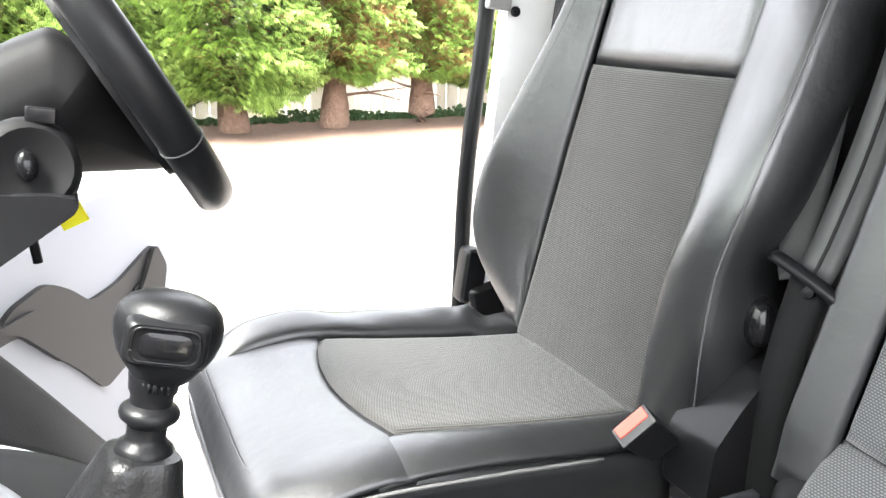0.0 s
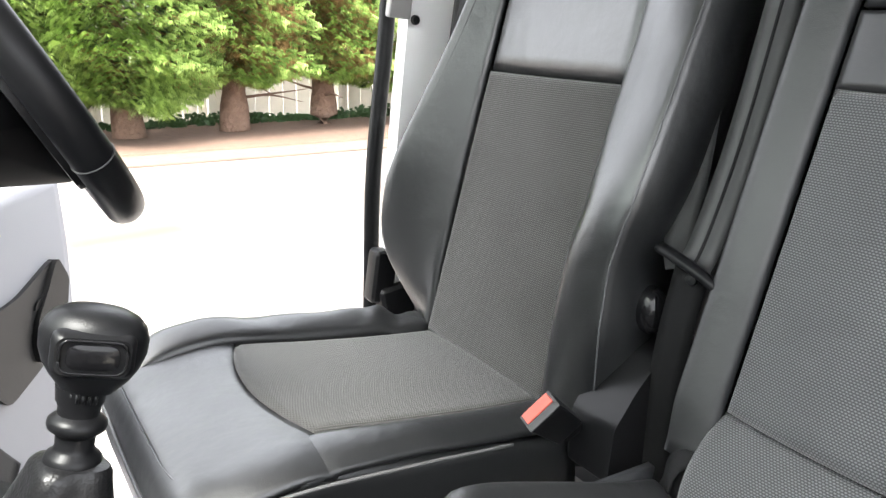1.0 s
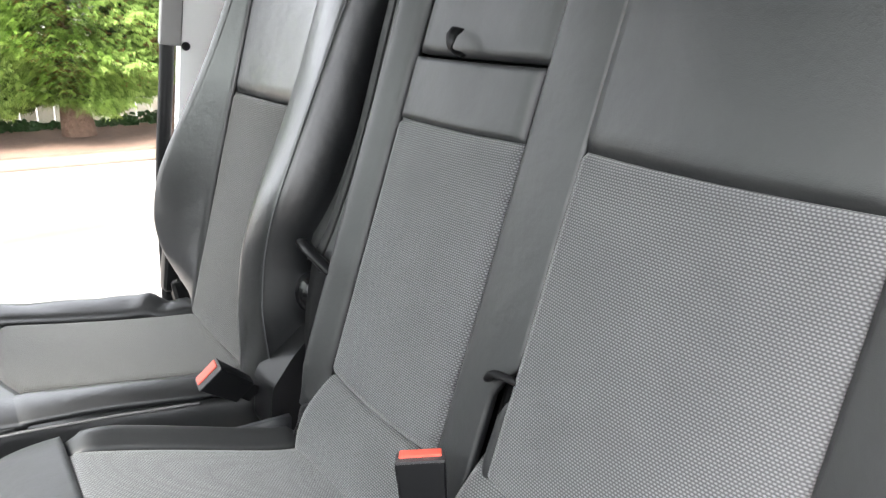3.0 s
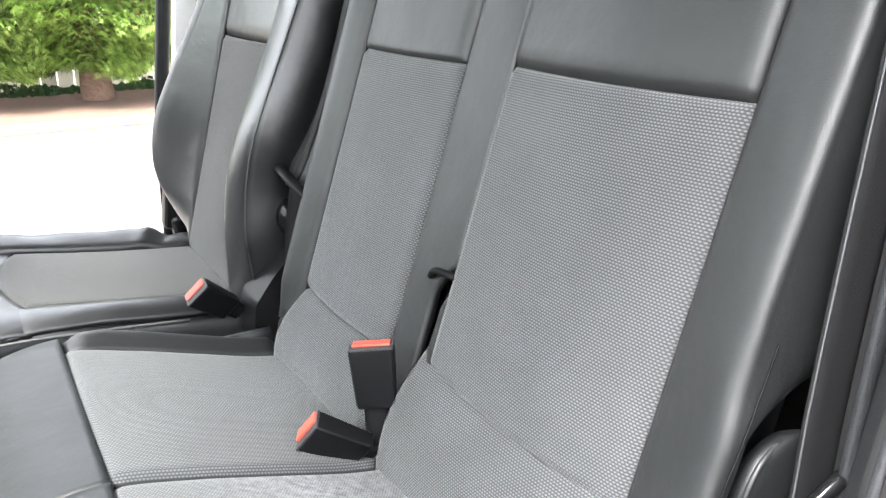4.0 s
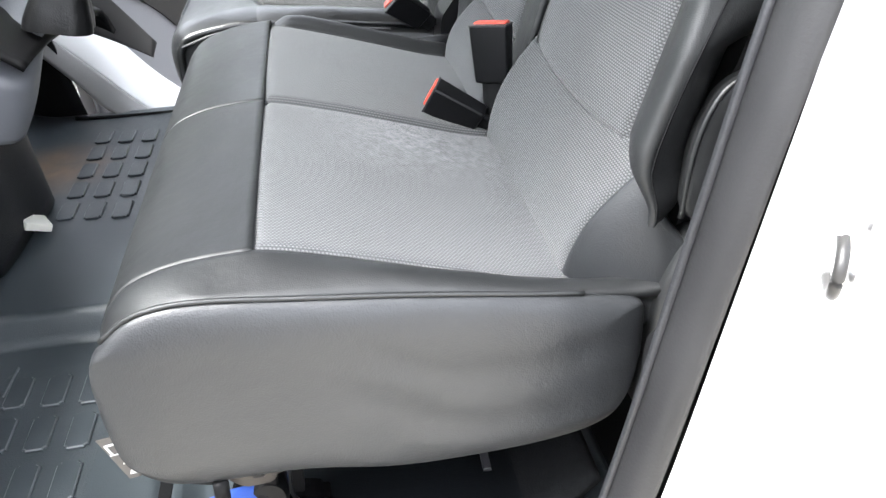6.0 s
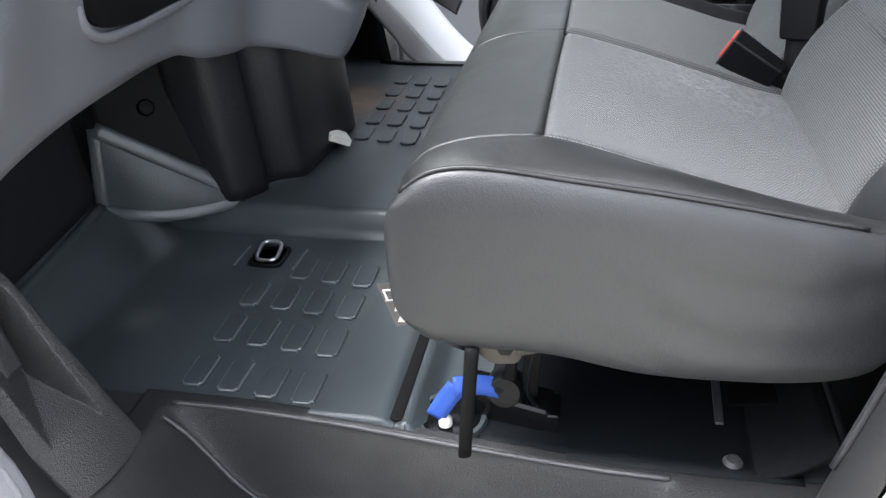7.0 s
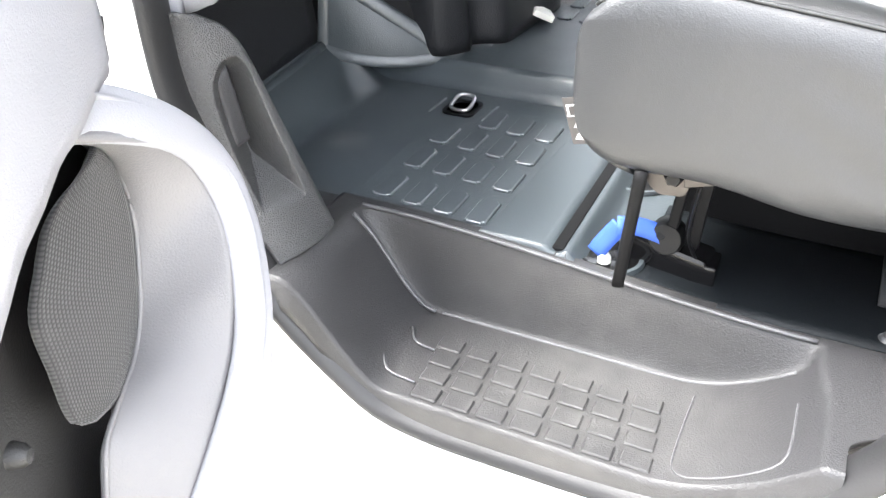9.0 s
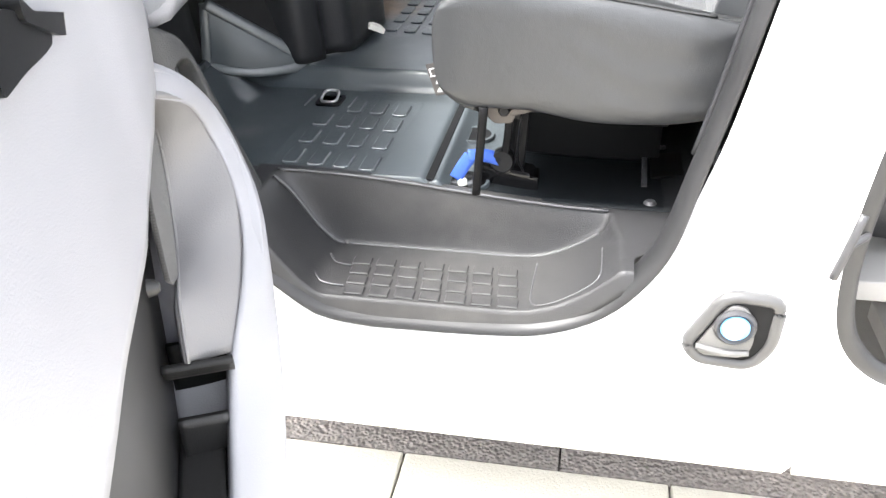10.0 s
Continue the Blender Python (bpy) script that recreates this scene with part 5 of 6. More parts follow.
for a in (-62, 62):
    mid = Vector((RIM * math.cos(radians(a)), RIM * math.sin(radians(a)), 0))
    way = mid.normalized()
    ring = [WM @ (mid + way * 0.0208 * math.cos(t) + Vector((0, 0, 0.0239 * math.sin(t)))) for t in [2 * math.pi * k / 24 for k in range(25)]]
    tube("rim_joint", ring, 0.0009, GLINT_AND_PALE, wheel, "thin joint line in the rim", sides=5, n=0, closed=True)
loft("hub", [[(r * math.cos(a) * 1.0, r * math.sin(a), z) for a in [2 * math.pi * s / 28 for s in range(28)]] for r, z in ((0.075, -0.03), (0.085, -0.01), (0.078, 0.012), (0.05, 0.02), (0.01, 0.022))], WM, BLACK, wheel)
plate = rounded([(-0.13, -0.07), (-0.09, -0.155), (0.0, -0.180), (0.09, -0.158), (0.128, -0.128), (0.105, -0.07), (0.092, 0.0), (0.105, 0.07), (0.128, 0.128), (0.09, 0.158), (0.0, 0.180), (-0.09, 0.155), (-0.13, 0.07)], 0.03, 4)
prism("spoke_plate", plate, "z", -0.030, -0.006, BLACK, wheel, "black spokes and hub shroud", bevel=0.006).matrix_world = WM
cover = dome("spoke_cover", rounded([(-0.16, 1.42), (-0.09, 1.455), (-0.055, 1.474), (-0.012, 1.490), (0.026, 1.464), (0.074, 1.392), (0.118, 1.304), (0.073, 1.308), (0.01, 1.314), (-0.16, 1.330)], 0.012), 1.20, 1.04, MATT, wheel, "black lower spoke and airbag cover", ((1.0, 0.0), (1.0, 0.55), (0.985, 0.74), (0.95, 0.84), (0.88, 0.90), (0.76, 0.945), (0.6, 0.97), (0.42, 0.99), (0.22, 1.0)))
for v in cover.data.vertices:
    below = 1.392 + 0.43 * (v.co.x + 0.031) - v.co.z
    v.co.y += 0.9 * max(0.0, below) if below > 0 else 0.12 * -below
column = thing("steering_column", "black column shroud with a stalk and yellow service label", "steering column")
prism("shroud", rounded([(-0.24, 1.36), (-0.068, 1.338), (-0.02, 1.335), (0.001, 1.328), (-0.004, 1.316), (-0.076, 1.269), (-0.24, 1.17)], 0.012), "y", 0.93, 1.13, BLACK, column, bevel=0.016, segments=3)
DM = Matrix.Translation((-0.040, 0.955, 1.360)) @ pose(0, 0, 0, 80, 0, 10)
lathe("switch_drum", [(0.0, 0.000), (0.020, 0.002), (0.030, 0.006), (0.038, 0.009), (0.044, 0.006), (0.048, -0.002), (0.050, -0.014), (0.050, -0.05)], DM, MATT, column, "black stalk drum", sides=22)
loft("stalk_end", [[(r * math.cos(a) - 0.004, 1.5 * r * math.sin(a) + 0.002, z) for a in [2 * math.pi * k / 14 for k in range(14)]] for r, z in ((0.011, 0.003), (0.0105, 0.010), (0.008, 0.015), (0.003, 0.017))], DM, BLACK_GLOSS, column)
box("drum_tab", (0.028, 0.010, 0.016), Matrix.Translation((-0.026, 0.962, 1.409)) @ pose(0, 0, 0, 0, 8, 0), BLACK_GLOSS, column, bevel=0.003)
tube("release_peg", [(-0.050, 1.0, 1.292), (-0.046, 1.0, 1.251)], 0.005, MATT, column, sides=8)
box("yellow_label", (0.030, 0.002, 0.022), Matrix.Translation((-0.009, 0.985, 1.302)) @ pose(0, 0, 0, 0, -25, -25), YELLOW, column, "yellow service label", bevel=0)

# ---- passenger door, standing open ----
def door_frame(hinge, angle, side):
    """Door space: s from the hinge to the free edge, n from the door towards its inner side, z up."""
    a = radians(angle)
    d = Vector((math.cos(a), -math.sin(a) * side, 0))
    n = Vector((math.sin(a), math.cos(a) * side, 0))
    h = Vector((hinge[0], hinge[1], 0))
    return lambda s, off, z: h + d * s + n * off + Vector((0, 0, z))


pdoor = thing("passenger_door", "open passenger door with light grey trim and a speaker grille", "door")
PD = door_frame((-0.36, -0.44), 65, 1)
# rim of the lower door: crest and inner edge, each s, z and distance from the door plane
RIM = [((0.56, 1.07, 0.085), (0.60, 1.0, 0.085)), ((0.42, 1.05, 0.098), (0.45, 0.995, 0.10)), ((0.31, 1.015, 0.130), (0.36, 0.975, 0.128)), ((0.245, 0.97, 0.17), (0.30, 0.945, 0.172)), ((0.208, 0.92, 0.20), (0.255, 0.905, 0.188)), ((0.20, 0.87, 0.222), (0.24, 0.86, 0.20)), ((0.22, 0.82, 0.24), (0.26, 0.82, 0.215)), ((0.255, 0.78, 0.253), (0.29, 0.78, 0.223)), ((0.287, 0.74, 0.259), (0.317, 0.74, 0.224)), ((0.32, 0.70, 0.259), (0.36, 0.70, 0.218)), ((0.352, 0.65, 0.258), (0.41, 0.66, 0.205)), ((0.388, 0.59, 0.256), (0.455, 0.615, 0.187)), ((0.445, 0.52, 0.25), (0.50, 0.56, 0.175)), ((0.57, 0.44, 0.232), (0.62, 0.50, 0.165)), ((0.85, 0.40, 0.16), (0.85, 0.46, 0.145)), ((1.10, 0.39, 0.15), (1.10, 0.45, 0.135))]
crest = spline([a for a, b in RIM], 72)
ri = spline([b for a, b in RIM], 72)


def rim_band(u, v):
    k = int(round(u * 72))
    c, e = crest[k], ri[k]
    low = sstep(0.75, 0.6, c.y)
    b = Vector((c.x + 0.004 * (1 - low), c.y - 0.025 * sstep(0.85, 0.93, c.y) - 0.06 * low, 0.085))
    if v < 0.6:
        t = v / 0.6
        p = b * (1 - t) ** 2 + (b + Vector((0, 0, (c.z - 0.085) * 0.9))) * (2 * t * (1 - t)) + c * t * t
    else:
        t = (v - 0.6) / 0.4
        p = c.lerp(e, t) + Vector((0, 0, 0.007 * math.sin(math.pi * t)))
    return PD(p.x, p.z, p.y)


sheet("trim_rim", rim_band, 72, 24, DOOR_GREY, pdoor, "light grey moulded rim", thick=0.016, flip=True)


INNER = spline([b for a, b in RIM[1:12]], 44)


def inset(u, v):
    k = int(round(u * 44))
    i = INNER[k]
    c = GR_EDGE[k]
    off = i.z - 0.002 + (0.124 - i.z) * v ** 1.1
    w = -0.10 + 1.10 * v
    return PD(i.x + (c[0] - i.x) * w, off, i.y + (c[1] - i.y) * w)


GR_EDGE = [(p.x, p.z) for p in spline([(0.36, 0, 0.985), (0.30, 0, 0.962), (0.277, 0, 0.925), (0.264, 0, 0.88), (0.268, 0, 0.835), (0.285, 0, 0.795), (0.309, 0, 0.755), (0.347, 0, 0.728), (0.40, 0, 0.718), (0.44, 0, 0.705), (0.465, 0, 0.67), (0.485, 0, 0.63)], 44)]
GR_FAR = spline([(0.34, 0.94, 0), (0.41, 0.928, 0), (0.442, 0.905, 0), (0.471, 0.877, 0), (0.472, 0.824, 0), (0.469, 0.763, 0), (0.44, 0.735, 0)], 24)
sheet("speaker_surround", inset, 44, 14, SURROUND, pdoor, "pale grey grained surround", thick=0.01, flip=True)
GRILLE = weave("speaker_grille_mesh", (0.010, 0.010, 0.010), (0.050, 0.049, 0.049), 0.0042, 0.0056)
sheet("speaker_grille", lambda u, v: PD(GR_EDGE[7 + int(round(u * 24))][0] * (1 - v) + GR_FAR[int(round(u * 24))].x * v, 0.124 + 0.004 * math.sin(math.pi * v), GR_EDGE[7 + int(round(u * 24))][1] * (1 - v) + GR_FAR[int(round(u * 24))].y * v), 24, 20, GRILLE, pdoor, "dark speaker mesh", thick=0.006, flip=True)
sheet("door_card", lambda u, v: PD(0.20 + 0.95 * u, 0.086, 0.34 + 0.62 * v), 10, 8, POCKET_GREY, pdoor, thick=0.02, flip=True)
tube("grille_edge", [PD(a, 0.126, b) for a, b in GR_EDGE[2:]], 0.003, SURROUND, pdoor, sides=6, n=50)
sheet("pocket_lip", lambda u, v: PD(0.466 + 0.014 * v, 0.088 + 0.098 * u, 0.606 + 0.024 * v), 12, 6, CUP_GREY, pdoor, "ledge closing the speaker surround", thick=0.012, flip=True)
# Darker than the pocket's other faces: the recess's shade is in the colour
sheet("pocket_end", lambda u, v: PD(0.40, 0.088 + 0.09 * u, 0.44 + 0.17 * v), 8, 8, DOOR_DARK, pdoor, "end of the door pocket, darkened for its shade", thick=0.010, flip=True)
sheet("pocket_divider", lambda u, v: PD(0.505, 0.098 + 0.070 * u, 0.44 + 0.112 * v), 8, 8, POCKET_GREY, pdoor, thick=0.012, flip=True)
# Lighter grey paints the light lying on the pocket bottom
sheet("pocket_floor", lambda u, v: PD(0.45 + 0.50 * u, 0.088 + 0.065 * v, 0.486 + 0.006 * v), 12, 8, CUP_GREY, pdoor, "pocket floor in a lit, lighter grey", thick=0.012)


trim_low = curve1([(0.222, 1.0), (0.30, 1.0), (0.36, 0.985), (0.40, 0.98), (0.44, 0.96), (0.48, 0.94), (0.50, 0.92), (0.52, 0.90), (0.535, 0.88), (0.56, 0.86), (0.64, 0.842), (0.72, 0.83), (0.80, 0.815), (1.0, 0.80), (1.1, 0.75), (1.22, 0.55)])
trim_off = curve1([(0.22, 0.134), (0.30, 0.142), (0.40, 0.144), (0.48, 0.136), (0.54, 0.122), (0.64, 0.110), (0.80, 0.097), (1.22, 0.092)])


def upper_trim(u, v):
    s = 0.222 + 1.0 * u
    z = trim_low(s) + (1.36 - trim_low(s)) * v
    off = trim_off(s) + 0.005 * math.sin(math.pi * min(1.0, 0.1 + v * 1.6)) - 0.03 * v * v - 0.012 * (1 - sstep(0.0, 0.05, u))
    return PD(s, off, z)


sheet("upper_trim", upper_trim, 60, 24, DOOR_GREY, pdoor, "light grey upper moulding", thick=0.02, flip=True)
door_out = rounded([(0.14, 0.62), (0.14, 1.30), (1.20, 1.30), (1.20, 0.36), (0.30, 0.36)], 0.10)


def slab(name, outline, lo, hi, place, material, parent):
    verts, faces = [], []
    k = len(outline)
    for off in (lo, hi):
        verts += [place(s, off, z) for s, z in outline]
    faces.append(tuple(range(k)))
    faces.append(tuple(range(2 * k - 1, k - 1, -1)))
    for i in range(k):
        j = (i + 1) % k
        faces.append((i, k + i, k + j, j))
    ob = link_mesh(name, verts, faces, material, parent)
    ob.data.set_sharp_from_angle(angle=radians(40))
    return ob


slab("door_shell", door_out, -0.02, 0.058, PD, WHITE, pdoor)
slab("handle_recess", rounded([(0.622, 1.135), (0.69, 1.166), (0.715, 1.178), (0.783, 1.200), (0.846, 1.200), (0.846, 1.152), (0.77, 1.147), (0.687, 1.138)], 0.008), 0.06, 0.099, PD, BLACK, pdoor)
slab("handle_grip", rounded([(0.452, 1.112), (0.581, 1.146), (0.713, 1.180), (0.751, 1.202), (0.751, 1.182), (0.64, 1.140), (0.56, 1.118), (0.46, 1.092)], 0.008), 0.06, 0.104, PD, BLACK, pdoor)
tube("window_frame", [PD(0.05, 0.04, 1.28), PD(0.20, 0.03, 1.60), PD(0.40, 0.0, 1.95), PD(1.05, 0.0, 2.0), PD(1.17, 0.03, 1.6), PD(1.18, 0.04, 1.28)], 0.03, BLACK, pdoor, n=40)
HK = PD(0.53, 0.105, 0.79)
lathe("lock_knob", [(0.0, 0.016), (0.006, 0.015), (0.010, 0.010), (0.012, 0.0)], Matrix.Translation(HK) @ pose(0, 0, 0, 0, 90, 25), POCKET_GREY, pdoor, sides=18)
check = thing("door_check_bolt", "black bolted door check bracket on the front pillar", "bracket")
prism("plate", rounded([(-0.46, 0.97), (-0.40, 0.985), (-0.378, 0.972), (-0.372, 0.945), (-0.382, 0.905), (-0.40, 0.885), (-0.44, 0.90)], 0.008), "y", -0.452, -0.428, BLACK, check, bevel=0.004)
box("ear", (0.045, 0.016, 0.022), pose(-0.356, -0.436, 0.968, 0, 12, 0), MATT, check, bevel=0.005)
box("ear", (0.03, 0.014, 0.02), pose(-0.366, -0.436, 0.943, 0, -20, 0), MATT, check, bevel=0.004)
lathe("bolt", [(0.0, 0.010), (0.007, 0.010), (0.009, 0.007), (0.010, 0.004), (0.015, 0.004), (0.0155, 0.0)], pose(-0.346, -0.445, 0.964) @ pose(0, 0, 0, 90, 0, 0), DARK_STEEL, check, sides=18)

# ---- driver's door, standing open ----
ddoor = thing("driver_door", "open driver's door with light grey trim and dark pocket", "door")
DD = door_frame((-0.34, 1.56), 58, -1)
slab("door_shell", rounded([(0.02, 0.45), (0.02, 1.14), (0.80, 1.14), (0.80, 0.36), (0.3, 0.36)], 0.10), -0.03, 0.07, DD, WHITE, ddoor)
sheet("trim", lambda u, v: DD(0.04 + (0.785 - 0.10 * (1 - v) ** 2) * u, 0.085 + 0.015 * math.sin(math.pi * v), 0.45 + 0.69 * v), 30, 24, GREY, ddoor, "light grey trim", thick=0.02, flip=True)
POCKET = rounded([(0.10, 0.93), (0.19, 0.985), (0.30, 1.0), (0.37, 0.965), (0.437, 0.915), (0.55, 0.92), (0.722, 0.962), (0.766, 0.90), (0.728, 0.805), (0.62, 0.73), (0.46, 0.70), (0.373, 0.785), (0.20, 0.93)], 0.025, 3)
slab("pocket", POCKET, 0.08, 0.128, DD, CUP_GREY, ddoor)
slab("pocket_end", rounded([(0.585, 0.745), (0.575, 0.80), (0.60, 0.850), (0.660, 0.905), (0.705, 0.955), (0.722, 0.960), (0.764, 0.90), (0.728, 0.807), (0.66, 0.76)], 0.018), 0.10, 0.140, DD, DOOR_DARK, ddoor)
slab("armrest_cup", rounded([(0.12, 0.965), (0.246, 0.966), (0.338, 0.908), (0.322, 0.822), (0.20, 0.93)], 0.02), 0.09, 0.134, DD, CUP_GREY, ddoor)
slab("pocket_lip", rounded([(0.60, 0.868), (0.735, 0.875), (0.762, 0.915), (0.69, 0.905), (0.61, 0.885)], 0.01), 0.10, 0.133, DD, BLACK, ddoor)

# ---- driver's side of the cab ----
far_pillar = tagged(new("pillar"), "white door pillar with black ribbed seal beyond the driver's seat", "pillar", kind="structure")
tube("seal", [(0.715, 1.572, 0.68), (0.728, 1.573, 1.2 - 0.3), (0.74, 1.576, 1.2), (0.775, 1.58, 1.5), (0.81, 1.585, 1.9)], 0.018, BLACK, far_pillar, sides=12, n=40, flat=0.8, up=(0, 1, 0))
prism("pillar_skin", [(0.735, 0.2), (0.735, 0.9), (0.77, 1.3), (0.83, 1.9), (1.05, 1.9), (1.05, 0.2)], "y", 1.52, 1.56, WHITE, far_pillar, bevel=0.01)
box("pillar_cover", (0.05, 0.02, 0.8), Matrix.Translation((0.815, 1.513, 1.92)) @ pose(0, 0, 0, 0, 7, 0), MID_GREY, far_pillar, bevel=0.006)
lathe("screw", [(0.0, 0.003), (0.008, 0.003), (0.010, 0.0), (0.010, -0.004)], pose(0.80, 1.50, 1.52) @ pose(0, 0, 0, 90, 0, 0), BLACK, far_pillar, sides=14)
box("pillar_trim", (0.14, 0.04, 1.2), Matrix.Translation((0.93, 1.49, 1.35)) @ pose(0, 0, 0, 0, 8, 0), BLACK_ROUGH, far_pillar, bevel=0.02)
box("hinge_cap", (0.055, 0.05, 0.12), pose(0.738, 1.54, 0.985, 0, 8, 0), BLACK, far_pillar, bevel=0.016)
box("sill_cover", (0.20, 0.05, 0.16), pose(0.83, 1.525, 0.90, 0, -10, 0), BLACK, far_pillar, bevel=0.02)
sill = tagged(new("door_sill"), "white painted door aperture below the driver's door with grey scuff trim", "door sill", kind="structure")
SILL_IN = spline([(-0.31, 1.34, 0.95), (-0.261, 1.34, 0.878), (-0.161, 1.34, 0.768), (-0.035, 1.34, 0.634), (0.06, 1.34, 0.57), (0.25, 1.34, 0.55), (0.55, 1.34, 0.55), (0.70, 1.34, 0.62)], 50)
SILL_OUT = spline([(-0.27, 1.48, 1.03), (-0.22, 1.48, 0.95), (-0.127, 1.48, 0.831), (-0.02, 1.48, 0.698), (0.08, 1.48, 0.62), (0.25, 1.48, 0.585), (0.55, 1.48, 0.585), (0.72, 1.48, 0.68)], 50)
SCUFF = spline([(-0.33, 1.29, 0.93), (-0.28, 1.29, 0.86), (-0.187, 1.29, 0.747), (-0.127, 1.29, 0.668), (-0.05, 1.28, 0.652), (0.25, 1.27, 0.652), (0.55, 1.27, 0.652), (0.69, 1.28, 0.66)], 50)
sheet("aperture_skin", lambda u, v: SILL_IN[int(round(u * 50))].lerp(SILL_OUT[int(round(u * 50))], v) + Vector((0, 0, 0.008 * math.sin(math.pi * v))), 50, 10, WHITE, sill, thick=0.004)
sheet("outer_skin", lambda u, v: SILL_OUT[int(round(u * 50))] + Vector((0, 0.07 * v, -0.25 * v * v)), 50, 8, WHITE, sill, thick=0.004)
sheet("scuff_trim", lambda u, v: SCUFF[int(round(u * 50))].lerp(SILL_IN[int(round(u * 50))] + Vector((0, 0.004, 0.006)), v) + Vector((0, 0, 0.006 * math.sin(math.pi * v))), 50, 8, MID_GREY, sill, "grey scuff trim", thick=0.006)
sheet("shut_trim", lambda u, v: Vector((-0.16, 1.42, 1.02)).lerp(Vector((0.004, 1.42, 0.805)), u).lerp(Vector((-0.17, 1.40, 0.86)).lerp(Vector((-0.01, 1.40, 0.77)), u), v) + Vector((0, 0.010 * math.sin(math.pi * u), 0)), 16, 10, SHUT_GREY, sill, "grey trim below the door pocket", thick=0.006)
tube("scuff_gasket", [(-0.215, 1.268, 0.668), (-0.12, 1.262, 0.664), (0.05, 1.262, 0.662), (0.4, 1.262, 0.662)], 0.005, MATT, sill, sides=8)

# inner trim of the rear pillar, from the seal towards the bench
def pillar_inner(u, v):
    k = int(round(92 + 40 * u))
    p = SEAL_LINE[k]
    return (p.x + 0.002 + 0.142 * v, SIDE_Y + 0.076 + 0.087 * v, p.z)


# ---- shell of the cab ----
shell = tagged(new("cab_shell"), "dark lined cab shell with roof and bulkhead", "cab interior", kind="structure")
LINING = shader("grey_roof_lining", (0.26, 0.26, 0.26), 0.9, grain=0.4, grain_scale=200, vary=0.05)
box("roof", (1.75, 1.95, 0.05), pose(0.62, 0.57, 2.22), LINING, shell, bevel=0.01)
box("rear_wall", (0.04, 1.72, 1.7), Matrix.Translation((1.16, 0.63, 1.40)) @ pose(0, 0, 0, 0, 6, 0), BLACK_ROUGH, shell, bevel=0.01)
box("under_floor", (1.45, 1.62, 0.04), pose(0.18, 0.68, 0.50), BLACK, shell, bevel=0.005)
box("front_panel", (0.06, 1.9, 0.95), pose(-0.72, 0.57, 0.80), WHITE, shell, bevel=0.02)
GLASS = bpy.data.materials.new("glass")
GLASS.use_nodes = True
gn, gl = GLASS.node_tree.nodes, GLASS.node_tree.links
clear, shine, blend, fres = gn.new("ShaderNodeBsdfTransparent"), gn.new("ShaderNodeBsdfGlossy"), gn.new("ShaderNodeMixShader"), gn.new("ShaderNodeFresnel")
clear.inputs[0].default_value = (0.72, 0.75, 0.73, 1)
shine.inputs["Roughness"].default_value = 0.02
gl.new(fres.outputs[0], blend.inputs[0])
gl.new(clear.outputs[0], blend.inputs[1])
gl.new(shine.outputs[0], blend.inputs[2])
gl.new(blend.outputs[0], gn["Material Output"].inputs["Surface"])
pane = box("windscreen", (0.006, 1.75, 1.12), Matrix.Translation((-0.58, 0.57, 1.74)) @ pose(0, 0, 0, 0, 35, 0), GLASS, shell, bevel=0)
pane.visible_shadow = False
sheet("rear_side_trim", lambda u, v: (0.80 + 0.10 * u + 0.32 * v, -0.285 + 0.03 * math.sin(math.pi * v), 0.60 + 1.55 * u), 24, 10, FOOT, shell, "dark trim beside the bench back", thick=0.008, flip=True)
sheet("rear_pillar_trim", pillar_inner, 40, 10, FOOT, shell, "dark plastic trim of the rear pillar", thick=0.006, flip=True)
tube("front_pillar", [(-0.90, -0.38, 1.25), (-0.58, -0.36, 1.74), (-0.26, -0.34, 2.2)], 0.05, BLACK_ROUGH, shell)
tube("front_pillar", [(-0.90, 1.52, 1.25), (-0.58, 1.50, 1.74), (-0.26, 1.48, 2.2)], 0.05, BLACK_ROUGH, shell)
box("pillar_foot", (0.10, 0.06, 0.36), pose(0.765, -0.315, 0.80), MATT, shell, bevel=0.03, segments=4)
tube("pillar_lining", [(0.76, -0.335, 0.62), (0.80, -0.335, 0.9), (0.85, -0.33, 1.2), (0.93, -0.32, 1.6), (1.0, -0.31, 2.0)], 0.05, MATT, shell, n=30, flat=0.7, up=(0, 1, 0))

# ---- under the bench ----
frame_ob = thing("bench_frame", "black steel seat frame and latch bolted to the floor", "seat frame")
strap("leg", [(0.275, -0.208, 0.606), (0.284, -0.222, 0.70), (0.293, -0.234, 0.80)], 0.016, (1, 0.35, 0), MATT, frame_ob, "flat black steel strut", thick=0.006)
prism("bracket", rounded([(0.292, 0.800), (0.294, 0.772), (0.311, 0.757), (0.345, 0.760), (0.352, 0.800)], 0.008), "y", -0.205, -0.19, BRONZE, frame_ob, "plated steel bracket", bevel=0.002)
lathe("bracket_bolt", [(0.0, 0.008), (0.009, 0.008), (0.012, 0.004), (0.012, 0.0)], pose(0.328, -0.205, 0.785) @ pose(0, 0, 0, 90, 0, 0), BLACK, frame_ob, sides=6)
box("post", (0.016, 0.02, 0.2), pose(0.325, -0.10, 0.69, 0, 6, 0), MATT, frame_ob, bevel=0.005)
box("latch_block", (0.12, 0.055, 0.045), pose(0.32, -0.088, 0.600, 0, 8, -6), BLACK_GLOSS, frame_ob, bevel=0.01)
lathe("latch_drum", [(0.0, 0.02), (0.022, 0.02), (0.026, 0.014), (0.026, -0.014), (0.022, -0.02), (0.0, -0.02)], pose(0.315, -0.095, 0.632) @ pose(0, 0, 0, 80, 0, 0), BLACK, frame_ob)
